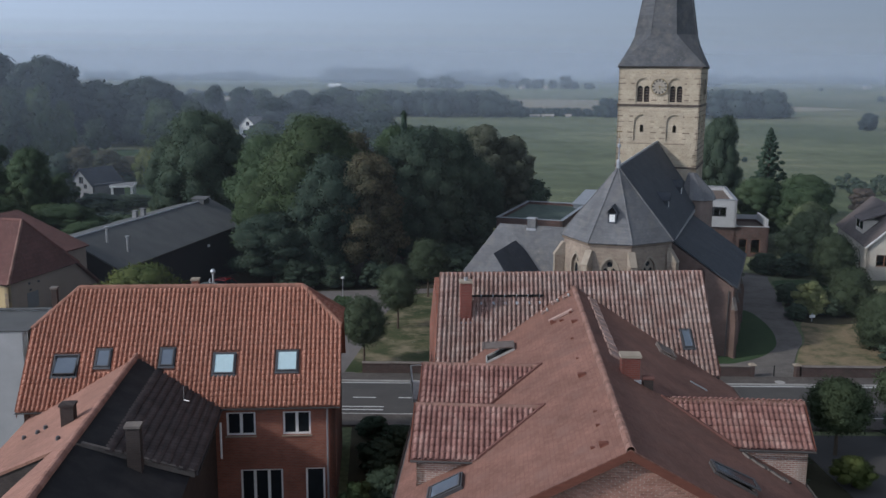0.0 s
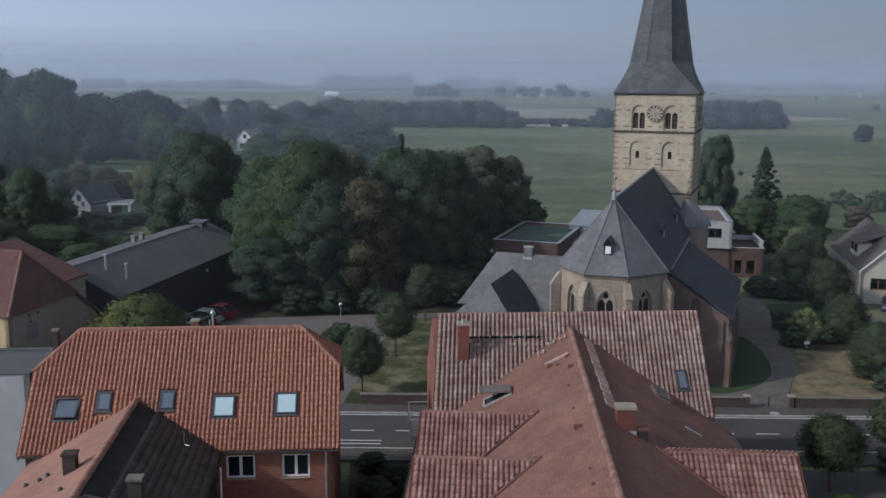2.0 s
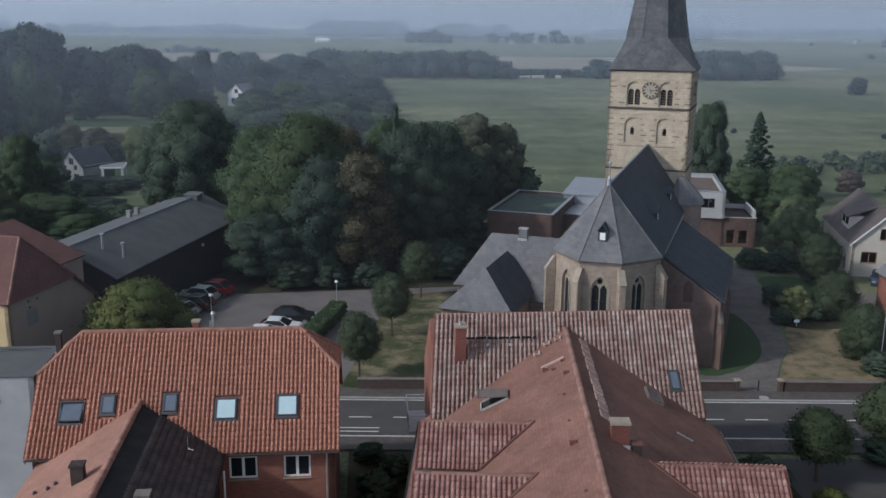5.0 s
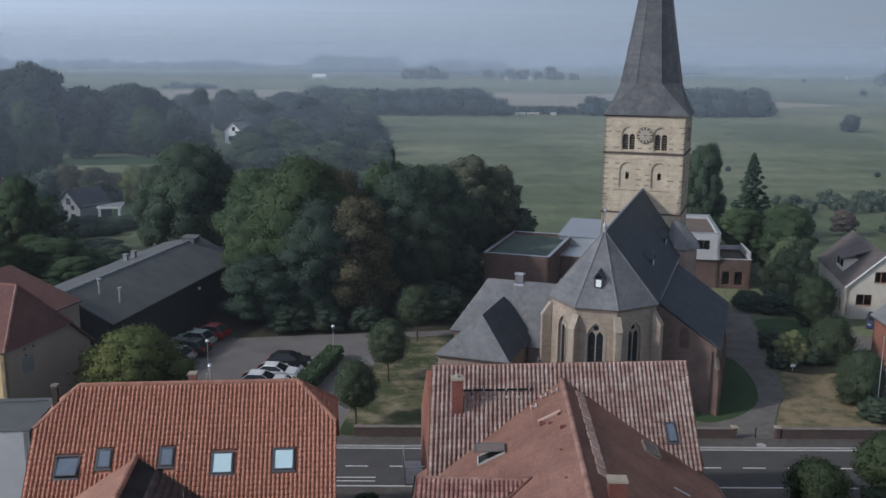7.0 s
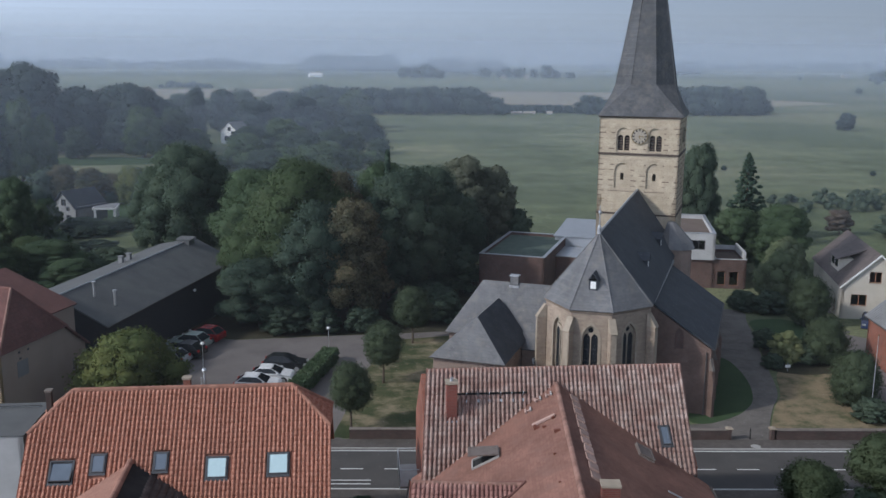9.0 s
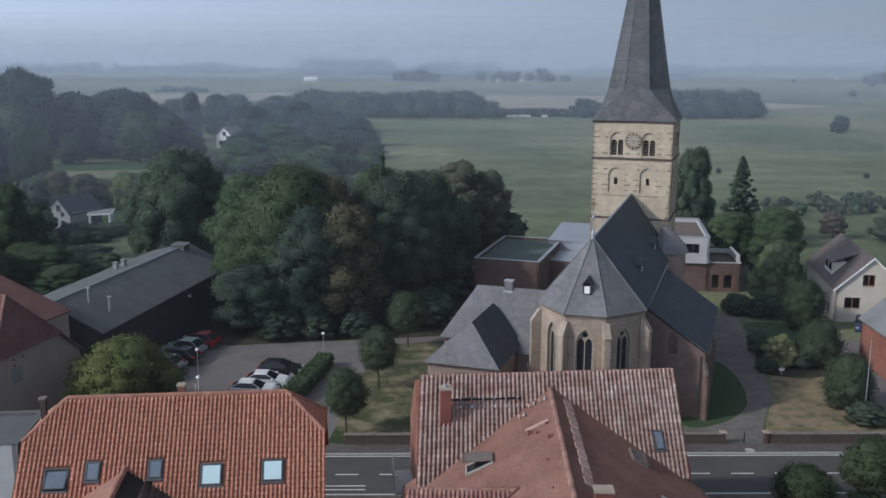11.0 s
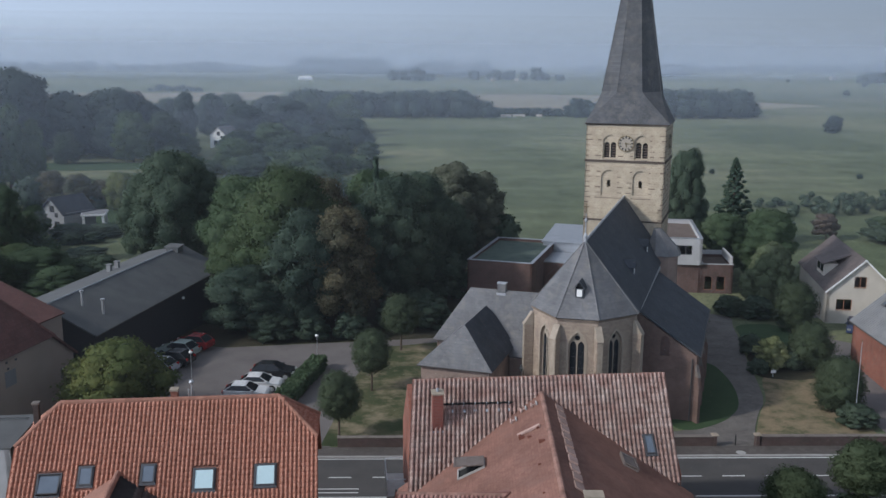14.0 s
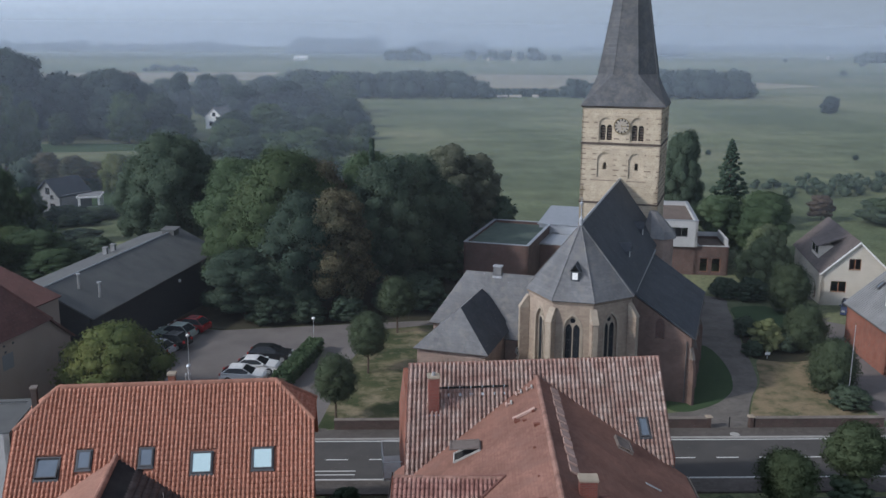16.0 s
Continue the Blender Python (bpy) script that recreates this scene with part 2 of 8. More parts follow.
M["render_grey"] = surface("grey_render", [(0.19, 0.192, 0.195), (0.24, 0.243, 0.247)], 0.8, 0.9, 0.15, 60, stain=(0.20, 0.20, 0.205), stain_scale=0.4)
M["render_beige"] = surface("beige_render", [(0.30, 0.24, 0.20), (0.38, 0.31, 0.26)], 0.8, 0.9, 0.15, 60, stain=(0.24, 0.20, 0.17), stain_scale=0.4)
M["render_yellow"] = surface("yellow_render", [(0.50, 0.38, 0.20), (0.58, 0.45, 0.26)], 0.8, 0.9, 0.15, 60)
M["white"] = surface("white_painted_frame", [(0.72, 0.72, 0.70), (0.80, 0.80, 0.78)], 3, 0.5, 0.0, 40)
M["pale_pane"] = surface("pale_cyan_pane", [(0.44, 0.58, 0.61), (0.50, 0.64, 0.67)], 6, 0.8, 0.1, 90)
M["frame_dark"] = surface("dark_grey_metal_flashing", [(0.07, 0.07, 0.075), (0.10, 0.10, 0.105)], 6, 0.5, 0.1, 40, metal=0.3)
M["zinc"] = surface("zinc_sheet", [(0.36, 0.38, 0.41), (0.48, 0.50, 0.53)], 1.5, 0.45, 0.1, 25, metal=0.6)
M["gutter"] = surface("dark_weathered_gutter_metal", [(0.075, 0.068, 0.066), (0.11, 0.10, 0.096)], 4, 0.6, 0.1, 30, metal=0.2)
M["lead"] = surface("lead_flashing", [(0.30, 0.31, 0.33), (0.42, 0.43, 0.45)], 3, 0.55, 0.2, 25, metal=0.3)
M["steel"] = surface("galvanised_steel", [(0.45, 0.46, 0.47), (0.55, 0.56, 0.57)], 5, 0.45, 0.05, 40, metal=0.7)
M["wood"] = surface("red_brown_wood_board", [(0.11, 0.04, 0.028), (0.17, 0.062, 0.042)], 2, 0.8, 0.2, 30, stretch=(1, 1, 8))
M["window_wood"] = surface("brown_stained_window_wood", [(0.20, 0.095, 0.06), (0.27, 0.13, 0.08)], 2, 0.6, 0.1, 30)
M["bark"] = surface("tree_bark", [(0.06, 0.045, 0.035), (0.13, 0.10, 0.075)], 4, 0.95, 0.6, 22, stretch=(1, 1, 0.3))
M["dark"] = surface("dark_interior", [(0.02, 0.02, 0.02), (0.03, 0.03, 0.03)], 3, 0.95, 0, 20)
M["barn_wall"] = surface("dark_stained_boards", [(0.028, 0.027, 0.03), (0.045, 0.043, 0.045)], 2, 0.85, 0.3, 30, stretch=(1, 1, 6))
M["barn_roof"] = surface("grey_fibre_cement_roof", [(0.085, 0.088, 0.09), (0.115, 0.118, 0.118)], 0.7, 0.85, 0.2, 18, stain=(0.145, 0.15, 0.14), stain_scale=0.3)
M["board"] = surface("weathered_grey_brown_board", [(0.13, 0.105, 0.095), (0.19, 0.16, 0.145)], 3, 0.85, 0.2, 30)
# near-black that carries the shade on the dark house's roof
M["roof_shade"] = surface("shade_black_roof_sheet", [(0.018, 0.018, 0.02), (0.03, 0.029, 0.03)], 1.2, 0.9, 0.2, 20, stain=(0.05, 0.046, 0.044), stain_scale=0.6)
M["coping"] = surface("dark_weathered_coping", [(0.13, 0.11, 0.098), (0.19, 0.165, 0.145)], 2.0, 0.9, 0.3, 25, stain=(0.24, 0.21, 0.18), stain_scale=0.5)
M["felt"] = surface("grey_roofing_felt", [(0.17, 0.173, 0.178), (0.24, 0.243, 0.247)], 0.5, 0.9, 0.1, 30, stain=(0.28, 0.28, 0.28))
M["roof_gravel"] = surface("brown_roof_gravel", [(0.11, 0.085, 0.072), (0.16, 0.125, 0.105)], 0.8, 0.95, 0.4, 14)
M["sedum"] = surface("green_sedum_roof", [(0.06, 0.085, 0.072), (0.09, 0.12, 0.10), (0.115, 0.14, 0.115)], 0.8, 0.95, 0.5, 12)
M["asphalt"] = surface("grey_asphalt", [(0.066, 0.062, 0.06), (0.092, 0.087, 0.083)], 0.35, 0.9, 0.3, 60, stain=(0.055, 0.055, 0.056), stain_scale=0.25)
M["lot"] = surface("worn_car_park_asphalt", [(0.135, 0.122, 0.117), (0.18, 0.163, 0.155)], 0.3, 0.9, 0.3, 40, stain=(0.10, 0.09, 0.088), stain_scale=0.2)
M["paving"] = courses("grey_paving_slabs", (0.088, 0.077, 0.07), (0.113, 0.10, 0.091), (0.068, 0.06, 0.055), w=0.3, h=0.3, gap=0.01, axes=("X", "Y"), dirt=(0.105, 0.095, 0.088), coord="Object")
M["path_stone"] = courses("worn_path_slabs", (0.135, 0.122, 0.112), (0.165, 0.15, 0.137), (0.108, 0.098, 0.09), w=0.3, h=0.2, gap=0.008, axes=("X", "Y"), bump=0.2, dirt=(0.175, 0.165, 0.155))
M["kerb"] = surface("concrete_kerb", [(0.30, 0.29, 0.28), (0.40, 0.39, 0.37)], 2, 0.9, 0.2, 30)
M["paint_line"] = surface("white_road_paint", [(0.55, 0.55, 0.54), (0.72, 0.72, 0.70)], 3, 0.7, 0.1, 20)
M["glass"] = glass_mat("window_glass")
M["dark_glass"] = surface("dark_tinted_glass", [(0.015, 0.018, 0.021), (0.022, 0.025, 0.03)], 2, 0.12, 0, 20, spec=0.2)
M["blue_glass"] = surface("grey_blue_roof_window_glass", [(0.11, 0.135, 0.17), (0.14, 0.17, 0.21)], 2, 0.08, 0, 20, spec=0.9)
M["gold"] = surface("tarnished_gilded_metal", [(0.20, 0.15, 0.08), (0.27, 0.20, 0.11)], 5, 0.35, 0, 20, metal=0.8)
M["clock_face"] = surface("stone_clock_face", [(0.30, 0.26, 0.21), (0.37, 0.33, 0.27)], 4, 0.8, 0, 20)
M["timber_dark"] = surface("dark_weathered_timber", [(0.06, 0.045, 0.038), (0.10, 0.075, 0.06)], 3, 0.85, 0.2, 30)
M["tuff_dark"] = surface("dark_tuff_band", [(0.15, 0.115, 0.088), (0.22, 0.17, 0.13)], 2, 0.9, 0.3, 25)
M["tuff_block"] = surface("pale_tuff_block", [(0.36, 0.295, 0.215), (0.44, 0.37, 0.275), (0.50, 0.43, 0.325)], 1.6, 0.9, 0.4, 22, vary=0.06)
M["brick_piece"] = surface("washed_gable_brick", [(0.25, 0.125, 0.095), (0.33, 0.18, 0.14), (0.40, 0.25, 0.20)], 3, 0.9, 0.4, 40, vary=0.22)
M["iron"] = surface("black_iron", [(0.02, 0.02, 0.022), (0.035, 0.035, 0.035)], 5, 0.5, 0.1, 30, metal=0.3)


def leaf_mat(name, cols, vary=0.1, trans=0.4, patch=0.16):
    m = surface(name, cols, patch, 0.75, 0.0, 0.9, vary=vary, island=True, spec=0.2)
    nt = m.node_tree
    b = nt.nodes["Principled BSDF"]
    tr = nt.nodes.new("ShaderNodeBsdfTranslucent")
    mx = nt.nodes.new("ShaderNodeMixShader")
    mx.inputs[0].default_value = trans
    src = b.inputs["Base Color"].links[0].from_socket
    nt.links.new(src, tr.inputs["Color"])
    nt.links.new(b.outputs[0], mx.inputs[1])
    nt.links.new(tr.outputs[0], mx.inputs[2])
    nt.links.new(mx.outputs[0], nt.nodes["Material Output"].inputs["Surface"])
    return m


L = {}
L["mid"] = leaf_mat("green_foliage", [(0.052, 0.085, 0.043), (0.09, 0.136, 0.07), (0.138, 0.187, 0.104)])
L["bright"] = leaf_mat("fresh_green_foliage", [(0.046, 0.072, 0.032), (0.072, 0.107, 0.048), (0.098, 0.13, 0.064)])
L["blue"] = leaf_mat("blue_green_foliage", [(0.038, 0.064, 0.046), (0.062, 0.094, 0.067), (0.09, 0.125, 0.086)])
L["autumn"] = leaf_mat("browning_foliage", [(0.08, 0.092, 0.06), (0.138, 0.122, 0.072), (0.095, 0.114, 0.075)], vary=0.4)
L["bush"] = leaf_mat("olive_green_foliage", [(0.052, 0.074, 0.042), (0.074, 0.10, 0.055), (0.10, 0.13, 0.072)])
L["dark"] = leaf_mat("dark_green_foliage", [(0.052, 0.082, 0.058), (0.086, 0.122, 0.082), (0.118, 0.155, 0.102)])
L["yellow"] = leaf_mat("yellow_green_foliage", [(0.08, 0.112, 0.04), (0.125, 0.155, 0.052), (0.22, 0.22, 0.07)])
L["conifer"] = leaf_mat("conifer_needles", [(0.034, 0.060, 0.042), (0.055, 0.088, 0.058), (0.08, 0.118, 0.075)], trans=0.1)
L["willow"] = leaf_mat("pale_willow_foliage", [(0.13, 0.165, 0.085), (0.185, 0.225, 0.125), (0.24, 0.275, 0.165)])
L["pale"] = leaf_mat("pale_yellowish_foliage", [(0.19, 0.22, 0.10), (0.27, 0.30, 0.14), (0.34, 0.35, 0.18)])
L["copper"] = leaf_mat("reddish_brown_foliage", [(0.14, 0.11, 0.088), (0.18, 0.14, 0.11), (0.21, 0.165, 0.13)])
# paler and bluer leaves: aerial haze mixed into the colour of farther trees
L["haze"] = leaf_mat("haze_paled_foliage", [(0.10, 0.115, 0.08), (0.15, 0.165, 0.115), (0.19, 0.20, 0.15)])
L["field"] = leaf_mat("haze_tinted_woodland_foliage", [(0.044, 0.068, 0.064), (0.062, 0.090, 0.084), (0.08, 0.11, 0.10)], vary=0.12)


def ground_mat():
    m = bpy.data.materials.new("meadow_grass")
    m.use_nodes = True
    nt = m.node_tree
    n, l = nt.nodes, nt.links
    b = n["Principled BSDF"]
    geo = n.new("ShaderNodeNewGeometry")
    mp = n.new("ShaderNodeMapping")
    mp.inputs["Scale"].default_value = (1, 0.7, 1)
    l.new(geo.outputs["Position"], mp.inputs["Vector"])
    def tex(s, d, src):
        t = n.new("ShaderNodeTexNoise")
        t.inputs["Scale"].default_value, t.inputs["Detail"].default_value = s, d
        l.new(src, t.inputs["Vector"])
        return t.outputs[0]
    large, mid, fine = tex(0.014, 6, mp.outputs[0]), tex(0.16, 8, mp.outputs[0]), tex(2.5, 4, geo.outputs["Position"])
    r1 = ramp_node(nt, [(0.36, (0.10, 0.122, 0.066)), (0.5, (0.135, 0.155, 0.086)), (0.64, (0.185, 0.19, 0.115))])
    l.new(large, r1.inputs[0])
    r2 = ramp_node(nt, [(0.3, (0.78, 0.8, 0.76)), (0.5, (1, 1, 1)), (0.72, (1.24, 1.2, 1.14))])
    l.new(mid, r2.inputs[0])
    r3 = ramp_node(nt, [(0.3, (0.7, 0.7, 0.7)), (0.7, (1.25, 1.25, 1.25))])
    l.new(fine, r3.inputs[0])
    # long pale strips of drier grass
    mp2 = n.new("ShaderNodeMapping")
    mp2.inputs["Scale"].default_value = (0.25, 1.6, 1)
    mp2.inputs["Rotation"].default_value = (0, 0, 0.06)
    l.new(geo.outputs["Position"], mp2.inputs["Vector"])
    r4 = ramp_node(nt, [(0.40, (0.93, 0.95, 0.94)), (0.52, (1, 1, 1)), (0.68, (1.20, 1.16, 1.14))])
    l.new(tex(0.055, 6, mp2.outputs[0]), r4.inputs[0])
    col = r1.outputs[0]
    for r in (r2, r3, r4):
        mx = n.new("ShaderNodeMix")
        mx.data_type, mx.blend_type = "RGBA", "MULTIPLY"
        mx.inputs[0].default_value = 1
        l.new(col, mx.inputs[6])
        l.new(r.outputs[0], mx.inputs[7])
        col = mx.outputs[2]
    l.new(col, b.inputs["Base Color"])
    b.inputs["Roughness"].default_value = 0.95
    b.inputs["Specular IOR Level"].default_value = 0.15
    return m


M["meadow"] = ground_mat()
M["lawn"] = surface("mown_lawn_with_dry_patches", [(0.036, 0.05, 0.024), (0.062, 0.074, 0.035), (0.125, 0.118, 0.066)], 0.3, 0.95, 0.5, 9, stain=(0.27, 0.222, 0.15), stain_scale=0.36, stain_amount=0.95, spec=0.1)
M["lawn_green"] = surface("green_lawn", [(0.04, 0.07, 0.034), (0.062, 0.094, 0.045)], 0.3, 0.95, 0.5, 9, spec=0.1)
M["dry"] = surface("dry_straw_coloured_grass", [(0.115, 0.102, 0.06), (0.25, 0.195, 0.125), (0.19, 0.16, 0.10)], 0.9, 0.95, 0.5, 9, stain=(0.07, 0.085, 0.042), stain_scale=0.6, stain_amount=0.95, spec=0.1)
M["soil"] = surface("soil_and_litter_with_shade", [(0.04, 0.038, 0.026), (0.065, 0.06, 0.04)], 0.6, 0.95, 0.5, 9, spec=0.1)
M["stubble"] = surface("pale_stubble_field", [(0.28, 0.25, 0.18), (0.34, 0.30, 0.22)], 0.02, 0.95, 0.0, 1.0, spec=0.1)


# ---------------------------------------------------------------- helpers
def geo_join(*gs):
    vs, fs = [], []
    for v, f in gs:
        o = len(vs)
        vs += [tuple(p) for p in v]
        fs += [tuple(i + o for i in q) for q in f]
    return vs, fs


def moved(g, m):
    return [tuple(m @ Vector(p)) for p in g[0]], g[1]


def box(x0, y0, z0, x1, y1, z1):
    v = [(x0, y0, z0), (x1, y0, z0), (x1, y1, z0), (x0, y1, z0), (x0, y0, z1), (x1, y0, z1), (x1, y1, z1), (x0, y1, z1)]
    return v, [(0, 3, 2, 1), (4, 5, 6, 7), (0, 1, 5, 4), (1, 2, 6, 5), (2, 3, 7, 6), (3, 0, 4, 7)]


def slab(poly, t):
    """A plate: its top is the polygon, its underside lies t metres below along the normal."""
    p = [Vector(q) for q in poly]
    nrm = Vector((0, 0, 0))
    for i in range(len(p)):
        nrm += p[i].cross(p[(i + 1) % len(p)])
    nrm.normalize()
    if nrm.z < -1e-6:
        p.reverse()
        nrm = -nrm
    k = len(p)
    v = [tuple(q) for q in p] + [tuple(q - nrm * t) for q in p]
    return v, [tuple(range(k)), tuple(range(2 * k - 1, k - 1, -1))] + [(i, i + k, (i + 1) % k + k, (i + 1) % k) for i in range(k)]


def rings(loops, cap=True):
    """A skin through loops of equal length."""
    k = len(loops[0])
    v = [tuple(p) for lp in loops for p in lp]
    f = []
    for a in range(len(loops) - 1):
        for i in range(k):
            j = (i + 1) % k
            f.append((a * k + i, a * k + j, (a + 1) * k + j, (a + 1) * k + i))
    if cap:
        f.append(tuple(range(k - 1, -1, -1)))
        f.append(tuple(range((len(loops) - 1) * k, len(loops) * k)))
    return v, f


def tube(pts, radii, seg=8):
    loops = []
    for i, p in enumerate(pts):
        a, b = Vector(pts[max(i - 1, 0)]), Vector(pts[min(i + 1, len(pts) - 1)])
        q = (b - a).to_track_quat("Z", "Y")
        loops.append([Vector(p) + q @ Vector((radii[i] * math.cos(2 * math.pi * k / seg), radii[i] * math.sin(2 * math.pi * k / seg), 0)) for k in range(seg)])
    return rings(loops)


def ngon(r, seg, z, turn=0.0, cx=0.0, cy=0.0):
    return [(cx + r * math.cos(turn + 2 * math.pi * k / seg), cy + r * math.sin(turn + 2 * math.pi * k / seg), z) for k in range(seg)]


def lathe(profile, seg=12):
    return rings([ngon(r, seg, z) for r, z in profile])


def panel(outer, holes=(), t=0.3):
    """An upright wall in x and z with real openings, its face at y = 0 and its back at y = t."""
    from_tess = [[Vector((x, z, 0)) for x, z in lp] for lp in (outer, *holes)]
    tris = tessellate_polygon(from_tess)
    flat = [p for lp in (outer, *holes) for p in lp]
    k = len(flat)
    v = [(x, 0, z) for x, z in flat] + [(x, t, z) for x, z in flat]
    f = [tuple(a) for a in tris] + [tuple(i + k for i in reversed(a)) for a in tris]
    o = 0
    for lp in (outer, *holes):
        c = len(lp)
        f += [(o + i, o + (i + 1) % c, o + (i + 1) % c + k, o + i + k) for i in range(c)]
        o += c
    return v, f


def rect(x0, z0, x1, z1):
    return [(x0, z0), (x1, z0), (x1, z1), (x0, z1)]


def arch(x0, z0, x1, z1, pointed=True, seg=6):
    """Outline of an arched opening: z1 is the top."""
    w = x1 - x0
    cx = (x0 + x1) / 2
    pts = [(x0, z0), (x1, z0)]
    if pointed:
        rad, spring = w, z1 - w * 0.866
        pts += [(x0 + rad * math.cos(a), spring + rad * math.sin(a)) for a in [i * math.pi / 3 / seg for i in range(seg + 1)]]
        pts += [(x1 - rad * math.cos(a), spring + rad * math.sin(a)) for a in [(seg - i) * math.pi / 3 / seg for i in range(1, seg + 1)]]
    else:
        spring = z1 - w / 2
        pts += [(cx + w / 2 * math.cos(a), spring + w / 2 * math.sin(a)) for a in [i * math.pi / (2 * seg) for i in range(2 * seg + 1)]]
    return pts


def mesh(name, g, mat, smooth=False):
    me = bpy.data.meshes.new(name)
    me.from_pydata(g[0], [], g[1])
    bm = bmesh.new()
    bm.from_mesh(me)
    bmesh.ops.recalc_face_normals(bm, faces=bm.faces)
    bm.to_mesh(me)
    bm.free()
    me.materials.append(mat)
    if smooth:
        me.polygons.foreach_set("use_smooth", [True] * len(me.polygons))
    return me


def part(name, g, mat, parent, label="", m=None, smooth=False, kind=""):
    me = g if isinstance(g, bpy.types.Mesh) else mesh(name, g, mat, smooth)
    ob = new(name, me)
    ob.parent = parent
    if m is not None:
        ob.matrix_basis = m
    return tagged(ob, label=label, kind=kind)


def thing(name, label, category, m=None, group="", kind=""):
    ob = new(name)
    ob.empty_display_size = 0.3
    if m is not None:
        ob.matrix_basis = m
    return tagged(ob, label, category, group, kind)


def solo(name, g, mat, label, category, group="", kind="", m=None, smooth=False):
    ob = new(name, mesh(name, g, mat, smooth))
    if m is not None:
        ob.matrix_basis = m
    return tagged(ob, label, category, group, kind)


def window(parent, m, x0, z0, x1, z1, leaves=2, fw=0.07, frame_mat="white", pane="glass", bars=0, sill=True, depth=0.10):
    """A casement set back in its opening, drawn in the wall's own x and z."""
    y0, y1 = depth, depth + 0.07
    step = (x1 - x0) / leaves
    lights = [rect(x0 + i * step + fw * (1 if i == 0 else 0.7), z0 + fw, x0 + (i + 1) * step - fw * (1 if i == leaves - 1 else 0.7), z1 - fw) for i in range(leaves)]
    w = part("window", moved(panel(rect(x0, z0, x1, z1), lights, 0.07), Matrix.Translation((0, y0, 0))), M[frame_mat], parent, "", m)
    for i in range(leaves):
        a, b = x0 + i * step + fw * 0.5, x0 + (i + 1) * step - fw * 0.5
        part("pane", box(a, y0 + 0.03, z0 + fw, b, y0 + 0.045, z1 - fw), M[pane], w)
    if bars:
        for i in range(1, bars + 1):
            z = z0 + (z1 - z0) * i / (bars + 1)
            part("glazing_bar", box(x0 + fw, y0 + 0.005, z - 0.02, x1 - fw, y0 + 0.028, z + 0.02), M[frame_mat], w)
    if sill:
        part("sill", box(x0 - 0.05, -0.06, z0 - 0.06, x1 + 0.05, depth, z0 - 0.004), M["stone"], w)
    return w


def tile_mesh(name, mat, w, ln, amp, lift0=0.024):
    """One pantile: x across, y up the slope, z out of the roof."""
    xs = [0, 0.18, 0.36, 0.5, 0.64, 0.82, 1.0]
    zs = [0.0, -0.5, -0.4, 0.3, 0.9, 1.0, 0.6]
    v, f = [], []
    for y, lift in ((0.0, lift0), (ln * 1.06, 0.0)):
        v += [(x * w * 1.04, y, lift + z * amp) for x, z in zip(xs, zs)]
    v += [(x * w * 1.04, 0.0, z * amp - 0.0) for x, z in zip(xs, zs)]
    k = len(xs)
    for i in range(k - 1):
        f.append((i, i + 1, k + i + 1, k + i))
        f.append((2 * k + i, 2 * k + i + 1, i + 1, i))
    me = bpy.data.meshes.new(name)
    me.from_pydata(v, [], f)
    me.materials.append(mat)
    me.polygons.foreach_set("use_smooth", [i % 2 == 0 for i in range(len(f))])
    return me


def inside(poly, x, y):
    c = False
    for i in range(len(poly)):
        (xa, ya), (xb, yb) = poly[i], poly[i - 1]
        if (ya > y) != (yb > y) and x < (xb - xa) * (y - ya) / (yb - ya) + xa:
            c = not c
    return c


